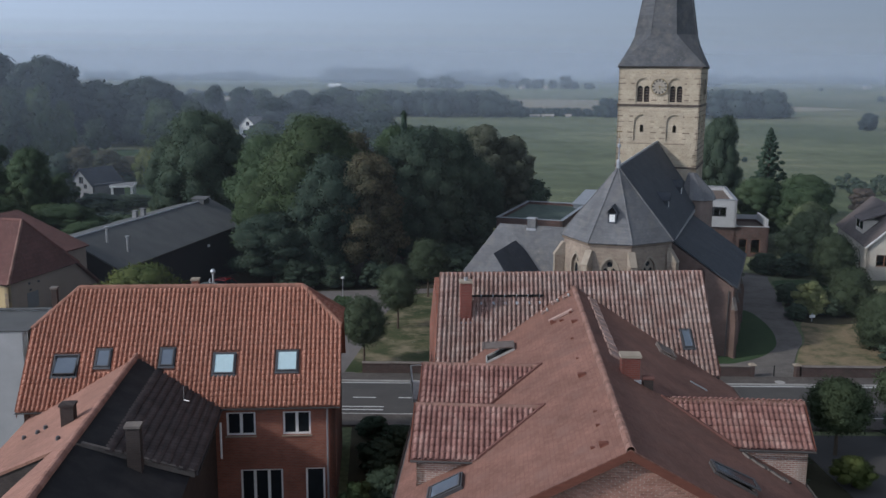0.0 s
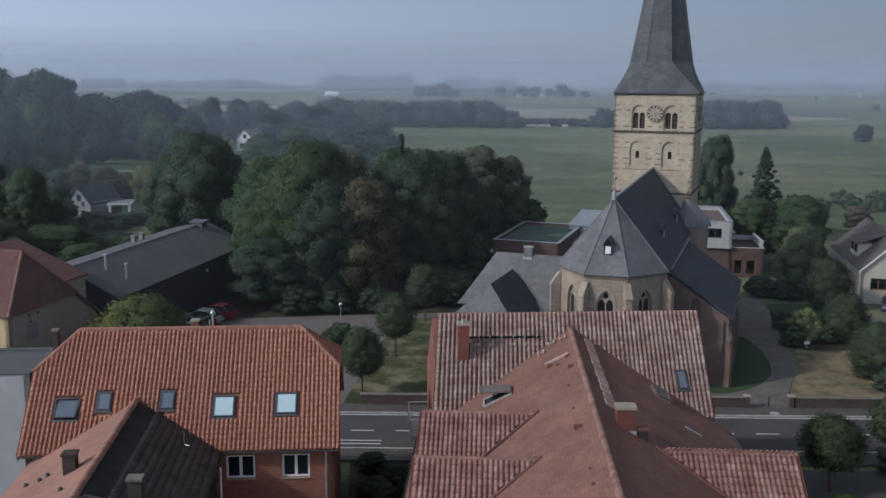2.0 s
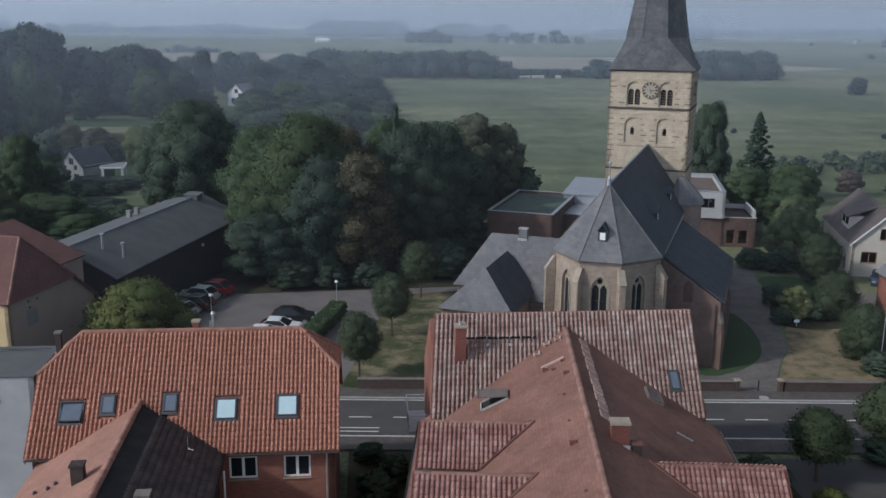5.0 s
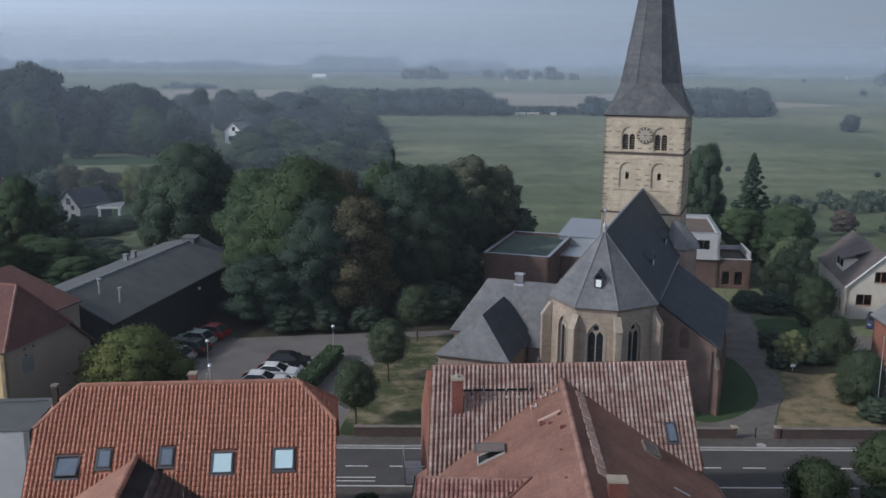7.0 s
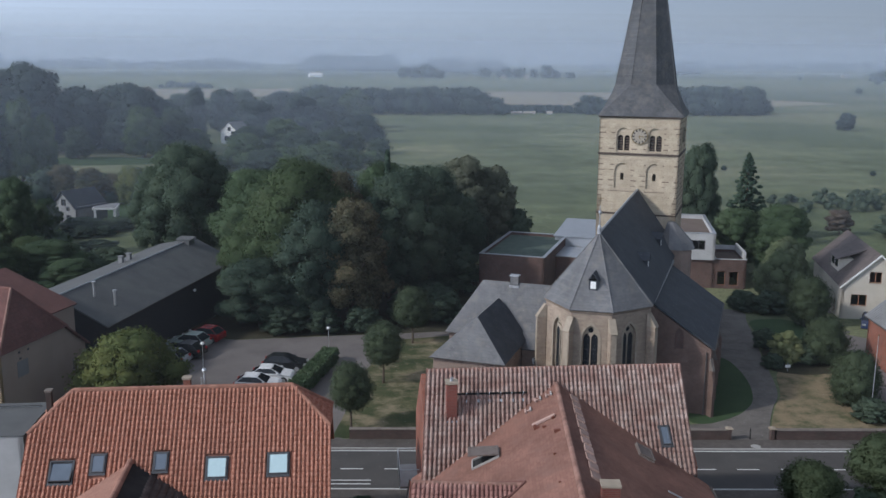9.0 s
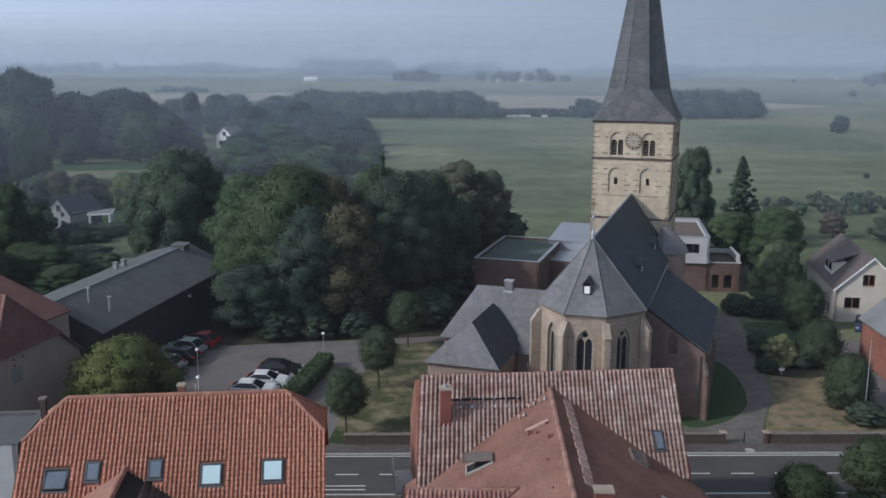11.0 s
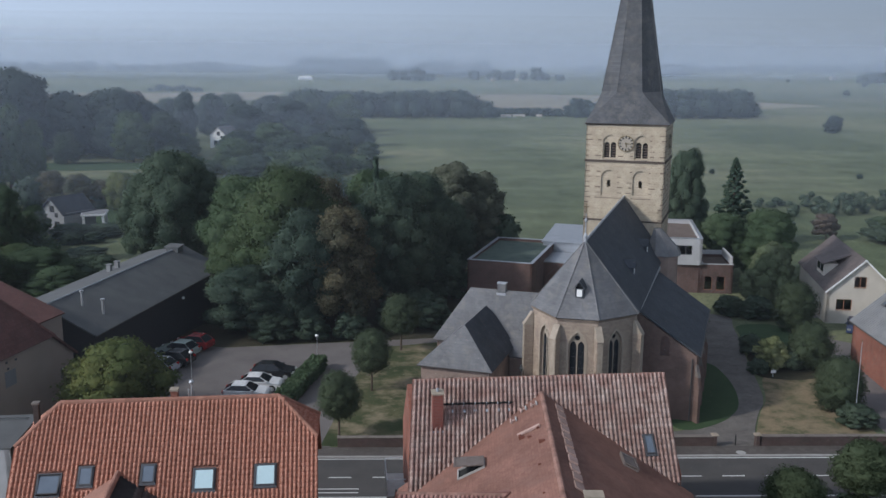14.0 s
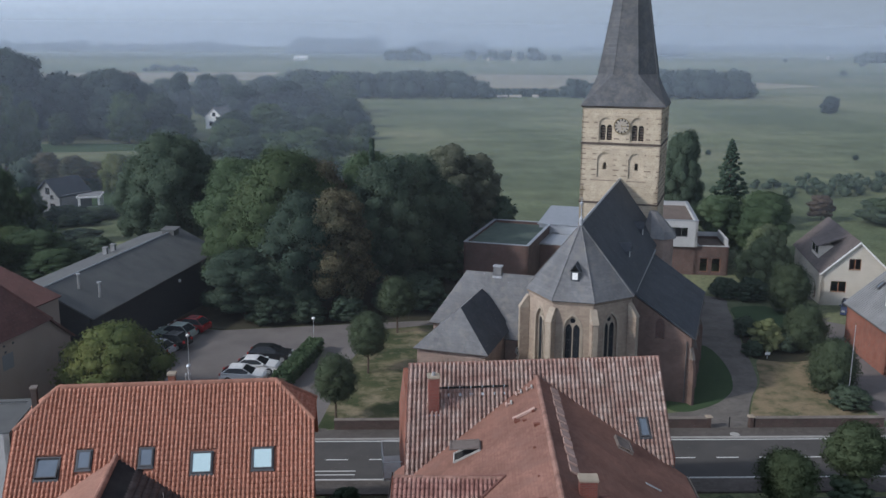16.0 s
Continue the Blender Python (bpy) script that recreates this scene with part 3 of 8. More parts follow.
def tiled(roof, corners, origin, across, up, mat, w=0.26, ln=0.34, amp=0.05, singles=300, near=None, skip=(), lift=0.024, skew=False):
    """Lays pantiles over the polygon of a roof face. The tiles nearest to the point near are objects of their own."""
    o, ex, ey = Vector(origin), Vector(across).normalized(), Vector(up)
    square = (ey - ex * ey.dot(ex)).normalized()
    ez = ex.cross(square)
    ey = ey.normalized() if skew else square   # skew: the columns run along the verge
    rot = Matrix((ex, ey, ez)).transposed().to_4x4()
    poly = []
    for c in corners:
        v = (Vector(c) - o).dot(square) / ey.dot(square)
        poly.append(((Vector(c) - o).dot(ex) - v * ey.dot(ex), v))
    xs, ys = [p[0] for p in poly], [p[1] for p in poly]
    spots = []
    y = min(ys)
    while y < max(ys):
        x = math.floor(min(xs) / w) * w
        while x < max(xs):
            cx, cy = x + w / 2, y + ln / 2
            if inside(poly, cx, cy) and not any(a < cx < b and c < cy < d for a, b, c, d in skip):
                spots.append((x, y))
            x += w
        y += ln
    near = near or (0, 0)
    spots.sort(key=lambda s: (s[0] - near[0]) ** 2 + (s[1] - near[1]) ** 2)
    rng = random.Random(len(spots))
    me = tile_mesh("roof_tile", M[mat], w, ln, amp, lift)
    base = [v.co.copy() for v in me.vertices]
    faces = [tuple(p.vertices) for p in me.polygons]
    vs, fs = [], []
    for i, (x, y) in enumerate(spots):
        at = o + ex * (x + rng.uniform(-0.003, 0.003)) + ey * (y + rng.uniform(-0.006, 0.006)) + ez * (0.015 + 0.5 * amp + rng.uniform(0, 0.006))
        mm = Matrix.Translation(at) @ rot @ Matrix.Rotation(rng.uniform(-0.005, 0.005), 4, "Z")
        if i < singles:
            ob = new("roof_tile", me)
            ob.parent = roof
            ob.matrix_basis = mm
        else:
            k = len(vs)
            vs += [tuple(mm @ c) for c in base]
            fs += [tuple(j + k for j in f) for f in faces]
    if vs:
        m2 = bpy.data.meshes.new("tile_field")
        m2.from_pydata(vs, [], fs)
        m2.materials.append(M[mat + "_rest"])
        m2.polygons.foreach_set("use_smooth", [i % 12 % 2 == 0 for i in range(len(fs))])
        ob = new("tile_field", m2)
        ob.parent = roof
        tagged(ob, kind="stuff")


def ridge_tiles(parent, a, b, mat, r=0.13, ln=0.36):
    a, b = Vector(a), Vector(b)
    d = b - a
    n = max(1, int(d.length / ln))
    q = d.to_track_quat("Y", "Z").to_matrix().to_4x4()
    prof = [(-r, -0.06), (-r * 0.8, 0.05), (-r * 0.3, 0.105), (r * 0.3, 0.105), (r * 0.8, 0.05), (r, -0.06)]
    s = d.length / n
    v = [(x, 0, z * 1.12) for x, z in prof] + [(x * 0.92, s * 1.05, z) for x, z in prof] + [(x * 0.85, 0, z * 0.9) for x, z in prof]
    k = len(prof)
    f = [(i, i + 1, k + i + 1, k + i) for i in range(k - 1)] + [(2 * k + i, 2 * k + i + 1, i + 1, i) for i in range(k - 1)]
    me = bpy.data.meshes.new("ridge_tile")
    me.from_pydata(v, [], f)
    me.materials.append(M[mat])
    for i in range(n):
        ob = new("ridge_tile", me)
        ob.parent = parent
        ob.matrix_basis = Matrix.Translation(a + d * (i / n)) @ q


def chimney(parent, x, y, z0, z1, w=0.6, d=0.6, mat="brick", cap="stone", pots=1):
    c = part("chimney", box(x - w / 2, y - d / 2, z0, x + w / 2, y + d / 2, z1), M[mat], parent)
    e = 0.05
    part("chimney_cap", box(x - w / 2 - e, y - d / 2 - e, z1 + 0.003, x + w / 2 + e, y + d / 2 + e, z1 + 0.10), M[cap], c)
    for i in range(pots):
        px = x + (i - (pots - 1) / 2) * 0.3
        part("flue", moved(lathe([(0.09, 0), (0.09, 0.16), (0.07, 0.16), (0.07, 0.02)], 10), Matrix.Translation((px, y, z1 + 0.103))), M["lead"], c)
    part("flashing", box(x - w / 2 - 0.06, y - d / 2 - 0.10, z0 + 0.02, x + w / 2 + 0.06, y - d / 2 - 0.004, z0 + 0.28), M["lead"], c)
    return c


def gutter(parent, a, b, r=0.07):
    a, b = Vector(a), Vector(b)
    q = (b - a).to_track_quat("Y", "Z")
    prof = [(-r, 0), (-r * 0.8, -r * 0.7), (0, -r), (r * 0.8, -r * 0.7), (r, 0), (r * 0.9, 0), (0, -r * 0.85), (-r * 0.9, 0)]
    part("gutter", rings([[p + q @ Vector((x, 0, z)) for x, z in prof] for p in (a, b)]), M["gutter"], parent)


def frame_on(o, ex, ey):
    """A local frame on a roof face: x across, y up the slope, z out."""
    ex, ey = Vector(ex).normalized(), Vector(ey)
    ey = (ey - ex * ey.dot(ex)).normalized()
    return Matrix.Translation(o) @ Matrix((ex, ey, ex.cross(ey))).transposed().to_4x4()


FLAT = Matrix(((1, 0, 0, 0), (0, 0, 1, 0), (0, -1, 0, 0), (0, 0, 0, 1)))   # lays an upright panel down, its face upwards


def skylight(parent, m, w, h, pane="blue_glass", pale_pane=False, open_deg=0):
    """A roof window: m puts its lower left corner on the roof face."""
    t, z = 0.065, 0.11
    s = part("roof_window", moved(panel(rect(0, 0, w, h), [rect(t, t, w - t, h - t)], z + 0.05), FLAT @ Matrix.Translation((0, -z, 0))), M["frame_dark"], parent, "", m)
    part("apron_flashing", slab([(-0.02, -0.08, 0.11), (w + 0.02, -0.08, 0.11), (w + 0.02, -0.004, 0.13), (-0.02, -0.004, 0.13)], 0.03), M["frame_dark"], s)
    part("lining", box(t, t, -0.045, w - t, h - t, -0.02), M["pale_pane" if pale_pane else "dark"], s)
    tilt = Matrix.Translation((0, h / 2, 0.1)) @ Matrix.Rotation(radians(-open_deg), 4, "X") @ Matrix.Translation((0, -h / 2, 0))
    part("sash", moved(moved(panel(rect(t, t, w - t, h - t), [rect(t + 0.06, t + 0.06, w - t - 0.06, h - t - 0.06)], 0.05), FLAT @ Matrix.Translation((0, -0.06, 0))), tilt), M["frame_dark"], s)
    part("pane", moved(box(t + 0.06, t + 0.06, 0.02, w - t - 0.06, h - t - 0.06, 0.035), tilt), M["pale_pane" if pale_pane else pane], s)
    return s

# ------------------------------------------------------------ the setting
def gz(x, y):
    """Height of the ground: level round the church, a metre lower on the river meadows."""
    s = min(1.0, max(0.0, (y - 88) / 18))
    return -1.0 * s * s * (3 - 2 * s)


gx = [-4200, -2600, -1500, -900, -500, -300, -200, -140, -100] + list(range(-80, 121, 8)) + [140, 170, 210, 280, 400, 700, 1200, 2200, 4200]
gy = [-400, -150, -60, -20, 0, 20, 40, 60, 80] + list(range(88, 112, 3)) + [130, 160, 200, 260, 340, 450, 600, 800, 1100, 1600, 2400, 3500, 4800]
gv = [(x, y, gz(x, y) - 0.03) for y in gy for x in gx]
gf = [(j * len(gx) + i, j * len(gx) + i + 1, (j + 1) * len(gx) + i + 1, (j + 1) * len(gx) + i) for j in range(len(gy) - 1) for i in range(len(gx) - 1)]
solo("ground", (gv, gf), M["meadow"], "flat green river meadows reaching to the misty horizon", "ground", kind="structure")


def eased(pts, times=2):
    for _ in range(times):
        pts = [tuple(a[i] * (1 - f) + b[i] * f for i in (0, 1)) for a, b in zip(pts, pts[1:] + pts[:1]) for f in (0.22, 0.78)]
    return pts


def sheet(name, pts, mat, label, category, z=0.0, t=0.05):
    top = [Vector((x, y, z + gz(x, y))) for x, y in pts]
    k = len(top)
    tris = tessellate_polygon([[Vector((x, y, 0)) for x, y in pts]])
    v = [tuple(p) for p in top] + [(p.x, p.y, p.z - t) for p in top]
    g = (v, [tuple(a) for a in tris] + [tuple(i + k for i in a) for a in tris] + [(i, (i + 1) % k, (i + 1) % k + k, i + k) for i in range(k)])
    return solo(name, g, M[mat], label, category, kind="structure")


ROAD = pose(0, 59.48, 0, 0, 0, -4.5)
solo("road", slab([(-90, -3.2, 0), (110, -3.2, 0), (110, 3.2, 0), (-90, 3.2, 0)], 0.05), M["asphalt"], "grey asphalt village road with white markings", "road", kind="structure", m=ROAD)
for nm, y0, y1, x0, x1 in (("pavement_far", 3.34, 4.84, -90, 110), ("pavement_near", -5.2, -3.34, -90, 110)):
    solo(nm, box(x0, y0, -0.05, x1, y1, 0.11), M["paving"], "grey slab pavement beside the road", "pavement", kind="structure", m=ROAD)
kerb_far = thing("kerb", "pale concrete kerb stones along the road", "kerb", ROAD, kind="structure")
stone_me = mesh("kerb_stone", rings([[(0.008, 0, -0.05), (0.992, 0, -0.05), (0.992, 0.14, -0.05), (0.008, 0.14, -0.05)], [(0.008, 0, 0.10), (0.992, 0, 0.10), (0.992, 0.14, 0.10), (0.008, 0.14, 0.10)], [(0.02, 0.015, 0.12), (0.98, 0.015, 0.12), (0.98, 0.125, 0.12), (0.02, 0.125, 0.12)]]), M["kerb"])
for i in range(-24, 56):
    part("kerb_stone", stone_me, None, kerb_far, "", pose(i, 3.2, -0.01))
for i in range(-24, 56):
    part("kerb_stone", stone_me, None, kerb_far, "", pose(i, -3.34, -0.01))
marks = thing("road_marking", "worn white road marking lines on asphalt", "road marking", ROAD, kind="structure")
part("edge_line", box(-60, 2.93, 0.003, 80, 3.05, 0.007), M["paint_line"], marks)
part("edge_line", box(-60, -3.05, 0.003, 80, -2.93, 0.007), M["paint_line"], marks)
for i in range(-18, 26):
    part("dash", box(25.6 + 3.02 * (i - 0), -0.06, 0.003, 27.15 + 3.02 * i, 0.06, 0.007), M["paint_line"], marks)
for y in (-1.75, -2.3):
    part("dash", box(-6.0, y - 0.06, 0.003, 0.6, y + 0.06, 0.007), M["paint_line"], marks)
solo("manhole_cover", geo_join(lathe([(0.36, 0), (0.36, 0.012), (0.30, 0.014), (0.28, 0.006), (0.0, 0.006)], 20)), M["kerb"], "round iron manhole cover with a pale concrete rim", "manhole cover", m=pose(28.3, 60.9, 0.112, 0, 0, 0))

sheet("car_park", [(-30, 68), (-3.4, 64.9), (-1.6, 64.8), (-0.6, 72), (0.3, 79), (2.4, 89), (10, 90.4), (10, 92.2), (-1, 91.2), (-12.4, 90.2), (-19, 93), (-30, 90)], "lot", "worn grey asphalt car park beside the barn", "car park", 0.0)
sheet("lawn_left", [(-2.3, 65.0), (13, 63.6), (15, 66), (6.5, 76), (9, 90.3), (3.2, 88.9), (0.3, 80), (-1.0, 72)], "lawn", "mown churchyard lawn with dry yellow patches", "lawn", 0.02)
sheet("lawn_right", eased([(25.5, 65.0), (29.4, 66.8), (31.9, 69.6), (33.3, 73.4), (34.0, 77.2), (34.2, 81.5), (30, 84), (24, 70)]), "lawn_green", "dark green lawn in the shade of the church", "lawn", 0.02)
sheet("church_path", eased([(25.0, 62.3), (28.4, 62.1), (30.2, 62.2), (30.9, 64.5), (33.0, 68.5), (34.8, 71.2), (36.4, 76.4), (37.3, 80), (38.2, 83), (39.8, 88), (41.5, 94), (44, 100), (38, 104), (34, 96), (33, 86), (33.6, 78), (32.9, 72), (30.8, 68.0), (27.0, 65.6), (21.0, 65.2), (20, 62.8)]), "path_stone", "pale slab path curving past the church", "path", 0.012)
sheet("lawn_back", eased([(38.6, 83.2), (39.4, 85.8), (40.7, 90), (42.0, 95), (47, 95), (46, 87), (42.5, 82)]), "lawn_green", "small green lawn behind the shrubs", "lawn", 0.024)
sheet("shrub_bed", eased([(36.8, 76.9), (37.6, 80.5), (38.6, 84), (43, 84.5), (45, 80), (43, 76.5), (40, 75.8)]), "soil", "dark soil under the shrubs", "ground", 0.028)
sheet("dry_grass", eased([(30.4, 62.4), (35, 62.1), (39.9, 61.8), (40.9, 66), (41.5, 72), (43.5, 78.5), (39.5, 78.6), (37.0, 77.0), (35.1, 71.4), (33.2, 68.6), (31.1, 64.6)]), "dry", "dry straw-coloured grass beside the path", "grass", 0.02)
sheet("yard", [(40.8, 60.2), (75, 57.6), (75, 96), (52, 100), (47, 88), (44.5, 79), (42.0, 72)], "lot", "grey paved driveway between gardens", "driveway", 0.0)
# dark sheet: shade under the trees is part of its soil colour
sheet("grove_floor", [(-19, 93.2), (-12.4, 90.4), (-1, 91.4), (10, 92.4), (16, 94), (17, 108), (22, 128), (-24, 128), (-22, 108)], "soil", "leaf litter darkened for the shade under the trees", "ground", 0.0)
sheet("stubble_field", [(-330, 640), (-150, 655), (-60, 720), (-60, 900), (-420, 800)], "stubble", "pale harvested field on the plain", "field", 0.05)
sheet("stubble_field_far", [(70, 560), (190, 540), (330, 620), (240, 820), (60, 840)], "stubble", "pale harvested field behind the tree belt", "field", 0.05)
sheet("clearing", eased([(-92, 256), (-70, 254), (-52, 258), (-50, 270), (-72, 276), (-92, 274)]), "lawn_green", "small grassy clearing in the wood", "grass", 0.04)
sheet("garden_lawn", [(-52, 163), (-40, 162), (-34, 186), (-50, 190)], "lawn_green", "bright green garden lawn", "lawn", 0.03)

wall_mat = M["brick_wall"]
def yard_wall(x0, x1, label):
    w = thing("churchyard_wall", label, "wall", ROAD @ pose(x0, 4.87, 0), group="churchyard walls", kind="structure")
    ln = x1 - x0
    part("wall", box(0, 0, -0.05, ln, 0.34, 0.80), wall_mat, w)
    part("coping", rings([[(-0.03, -0.05, 0.803), (ln + 0.03, -0.05, 0.803), (ln + 0.03, 0.39, 0.803), (-0.03, 0.39, 0.803)], [(-0.03, -0.05, 0.86), (ln + 0.03, -0.05, 0.86), (ln + 0.03, 0.39, 0.86), (-0.03, 0.39, 0.86)], [(0, 0.1, 0.90), (ln, 0.1, 0.90), (ln, 0.24, 0.90), (0, 0.24, 0.90)]]), M["coping"], w)
yard_wall(-1.4, 26.4, "low dark brick churchyard wall with stone coping")
yard_wall(30.0, 39.8, "low dark brick churchyard wall beside the gate")
for x in (26.55, 29.75):
    p = thing("gate_pier", "short brick gate pier with pale stone cap", "gate pier", ROAD @ pose(x, 5.03, 0), group="gate piers")
    part("pier", box(-0.13, -0.24, -0.05, 0.13, 0.24, 0.90), wall_mat, p)
    part("cap", rings([ngon(0.36, 4, 0.903, math.pi / 4), ngon(0.36, 4, 0.96, math.pi / 4), ngon(0.12, 4, 1.05, math.pi / 4)]), M["stone"], p)
solo("bollard", tube([(0, 0, 0), (0, 0, 0.75), (0, 0, 0.85)], [0.05, 0.05, 0.03], 10), M["iron"], "slim black iron bollard at the gate", "bollard", m=ROAD @ pose(28.2, 5.2, 0.0))


# ---------------------------------------------------- house with red roof
def red_house():
    h = thing("house", "brick house with bright red pantile half-hipped roof", "house", pose(-9.3, 47.5, 0, 0, 0, 0.3))
    X0, X1, RX0, RX1 = -7.6, 7.6, -5.65, 5.55
    E, R, HZ, EY, HY = 5.5, 10.4, 8.65, -4.5, -1.6
    wx0, wx1, wy = X0 + 0.25, X1 - 0.25, -4.15
    fw = [(2.1, 3.95, 3.5, 5.15), (4.8, 3.95, 6.15, 5.15), (2.7, 0.3, 4.75, 2.2), (5.85, 0.05, 6.8, 2.22)]
    front = panel(rect(wx0, -0.1, wx1, 5.75), [rect(*r) for r in fw])
    mf = pose(0, wy, 0)
    part("wall", front, M["brick"], h, "red brick wall", mf)
    for i, r in enumerate(fw):
        window(h, mf, *r, leaves=(2, 2, 3, 1)[i], fw=0.10, pane="dark_glass", sill=i < 2)
    part("wall", panel(rect(wx0, -0.1, wx1, 5.75)), M["brick"], h, "", pose(0, -wy, 0, 0, 0, 180))
    gable = [(wy, -0.1), (-wy, -0.1), (-wy, 5.75), (1.65, 8.5), (-1.65, 8.5), (wy, 5.75)]
    part("wall", panel(gable), M["brick_dark"], h, "", pose(wx0, 0, 0, 0, 0, -90))
    part("wall", panel(gable), M["brick_dark"], h, "", pose(wx1, 0, 0, 0, 0, 90))
    t = 0.12
    faces = {
        "front": [(X0, EY, E), (X1, EY, E), (X1, HY, HZ), (RX1, 0, R), (RX0, 0, R), (X0, HY, HZ)],
        "back": [(X1, -EY, E), (X0, -EY, E), (X0, -HY, HZ), (RX0, 0, R), (RX1, 0, R), (X1, -HY, HZ)],
        "east": [(X1, HY, HZ), (X1, -HY, HZ), (RX1, 0, R)],
        "west": [(X0, -HY, HZ), (X0, HY, HZ), (RX0, 0, R)]}
    up = Vector((0, -EY, R - E))
    roofs = {k: part("roof", slab(p, t), M["tile_red"], h, "red clay pantile roof") for k, p in faces.items()}
    f0 = frame_on((X0, EY, E), (1, 0, 0), up)
    sky_at = [(1.35, 1.7, 1.2, 1.2, 14, False), (3.3, 2.15, 0.78, 1.05, 0, False), (6.35, 2.15, 0.78, 1.05, 0, False), (8.95, 1.68, 1.14, 1.2, 0, True), (12.0, 1.78, 1.14, 1.2, 0, True)]
    skip = [(x - 0.03, x + w + 0.03, y - 0.12, y + hh + 0.05) for x, y, w, hh, _, _ in sky_at]
    tiled(roofs["front"], faces["front"], (X0, EY - 0.05, E), (1, 0, 0), up, "tile_red", w=0.2171, ln=0.272, amp=0.070, lift=0.028, singles=300, near=(12, 3), skip=skip)
    tiled(roofs["back"], faces["back"], (X1, -EY, E), (-1, 0, 0), (0, EY, R - E), "tile_red", w=0.2171, ln=0.272, amp=0.062, lift=0.026, singles=0)
    tiled(roofs["east"], faces["east"], (X1, HY, HZ), (0, 1, 0), (RX1 - X1, 0, R - HZ), "tile_red", amp=0.04, singles=40)
    tiled(roofs["west"], faces["west"], (X0, -HY, HZ), (0, -1, 0), (RX0 - X0, 0, R - HZ), "tile_red", amp=0.04, singles=0)
    for x, y, w, hh, op, bl in sky_at:
        skylight(h, f0 @ Matrix.Translation((x, y, 0.03)), w, hh, pale_pane=bl, open_deg=op)
    ridge_tiles(h, (RX0, 0, R + 0.06), (RX1, 0, R + 0.06), "ridge_red")
    for a, b in (((X1, HY, HZ), (RX1, 0, R)), ((X0, HY, HZ), (RX0, 0, R)), ((X1, -HY, HZ), (RX1, 0, R)), ((X0, -HY, HZ), (RX0, 0, R))):
        ridge_tiles(h, Vector(a) + Vector((0, 0, 0.10)), Vector(b) + Vector((0, 0, 0.06)), "ridge_red", 0.15)
    gutter(h, (X0, EY - 0.08, E - 0.02), (X1, EY - 0.08, E - 0.02))
    part("downpipe", tube([(6.95, wy - 0.08, E - 0.1), (6.95, wy - 0.08, 0)], [0.05, 0.05], 8), M["zinc"], h)
    for s, x in ((1, X1), (-1, X0)):
        part("bargeboard", slab([(x - s * 0.02, EY, E - 0.05), (x - s * 0.02, HY, HZ - 0.05), (x - s * 0.02, HY, HZ - 0.28), (x - s * 0.02, EY, E - 0.28)], 0.03), M["wood"], h)
    chimney(h, -0.1, 1.2, 9.0, 10.52, 0.36, 0.4, "brick", "stone", 0)
    part("flue", geo_join(tube([(0.85, 1.0, 9.2), (0.85, 1.0, 10.9)], [0.055, 0.055], 10), moved(lathe([(0.02, 0), (0.11, 0.03), (0.14, 0.12), (0.10, 0.22), (0.02, 0.26)], 12), Matrix.Translation((0.85, 1.0, 10.9)))), M["steel"], h, "steel flue with a round cowl")
    part("flue", tube([(0.68, 1.0, 9.2), (0.68, 1.0, 10.62)], [0.045, 0.045], 10), M["steel"], h)
    chimney(h, -7.0, 0.2, 8.4, 10.35, 0.27, 0.30, "brick_soot_shade", "coping", 0)


red_house()


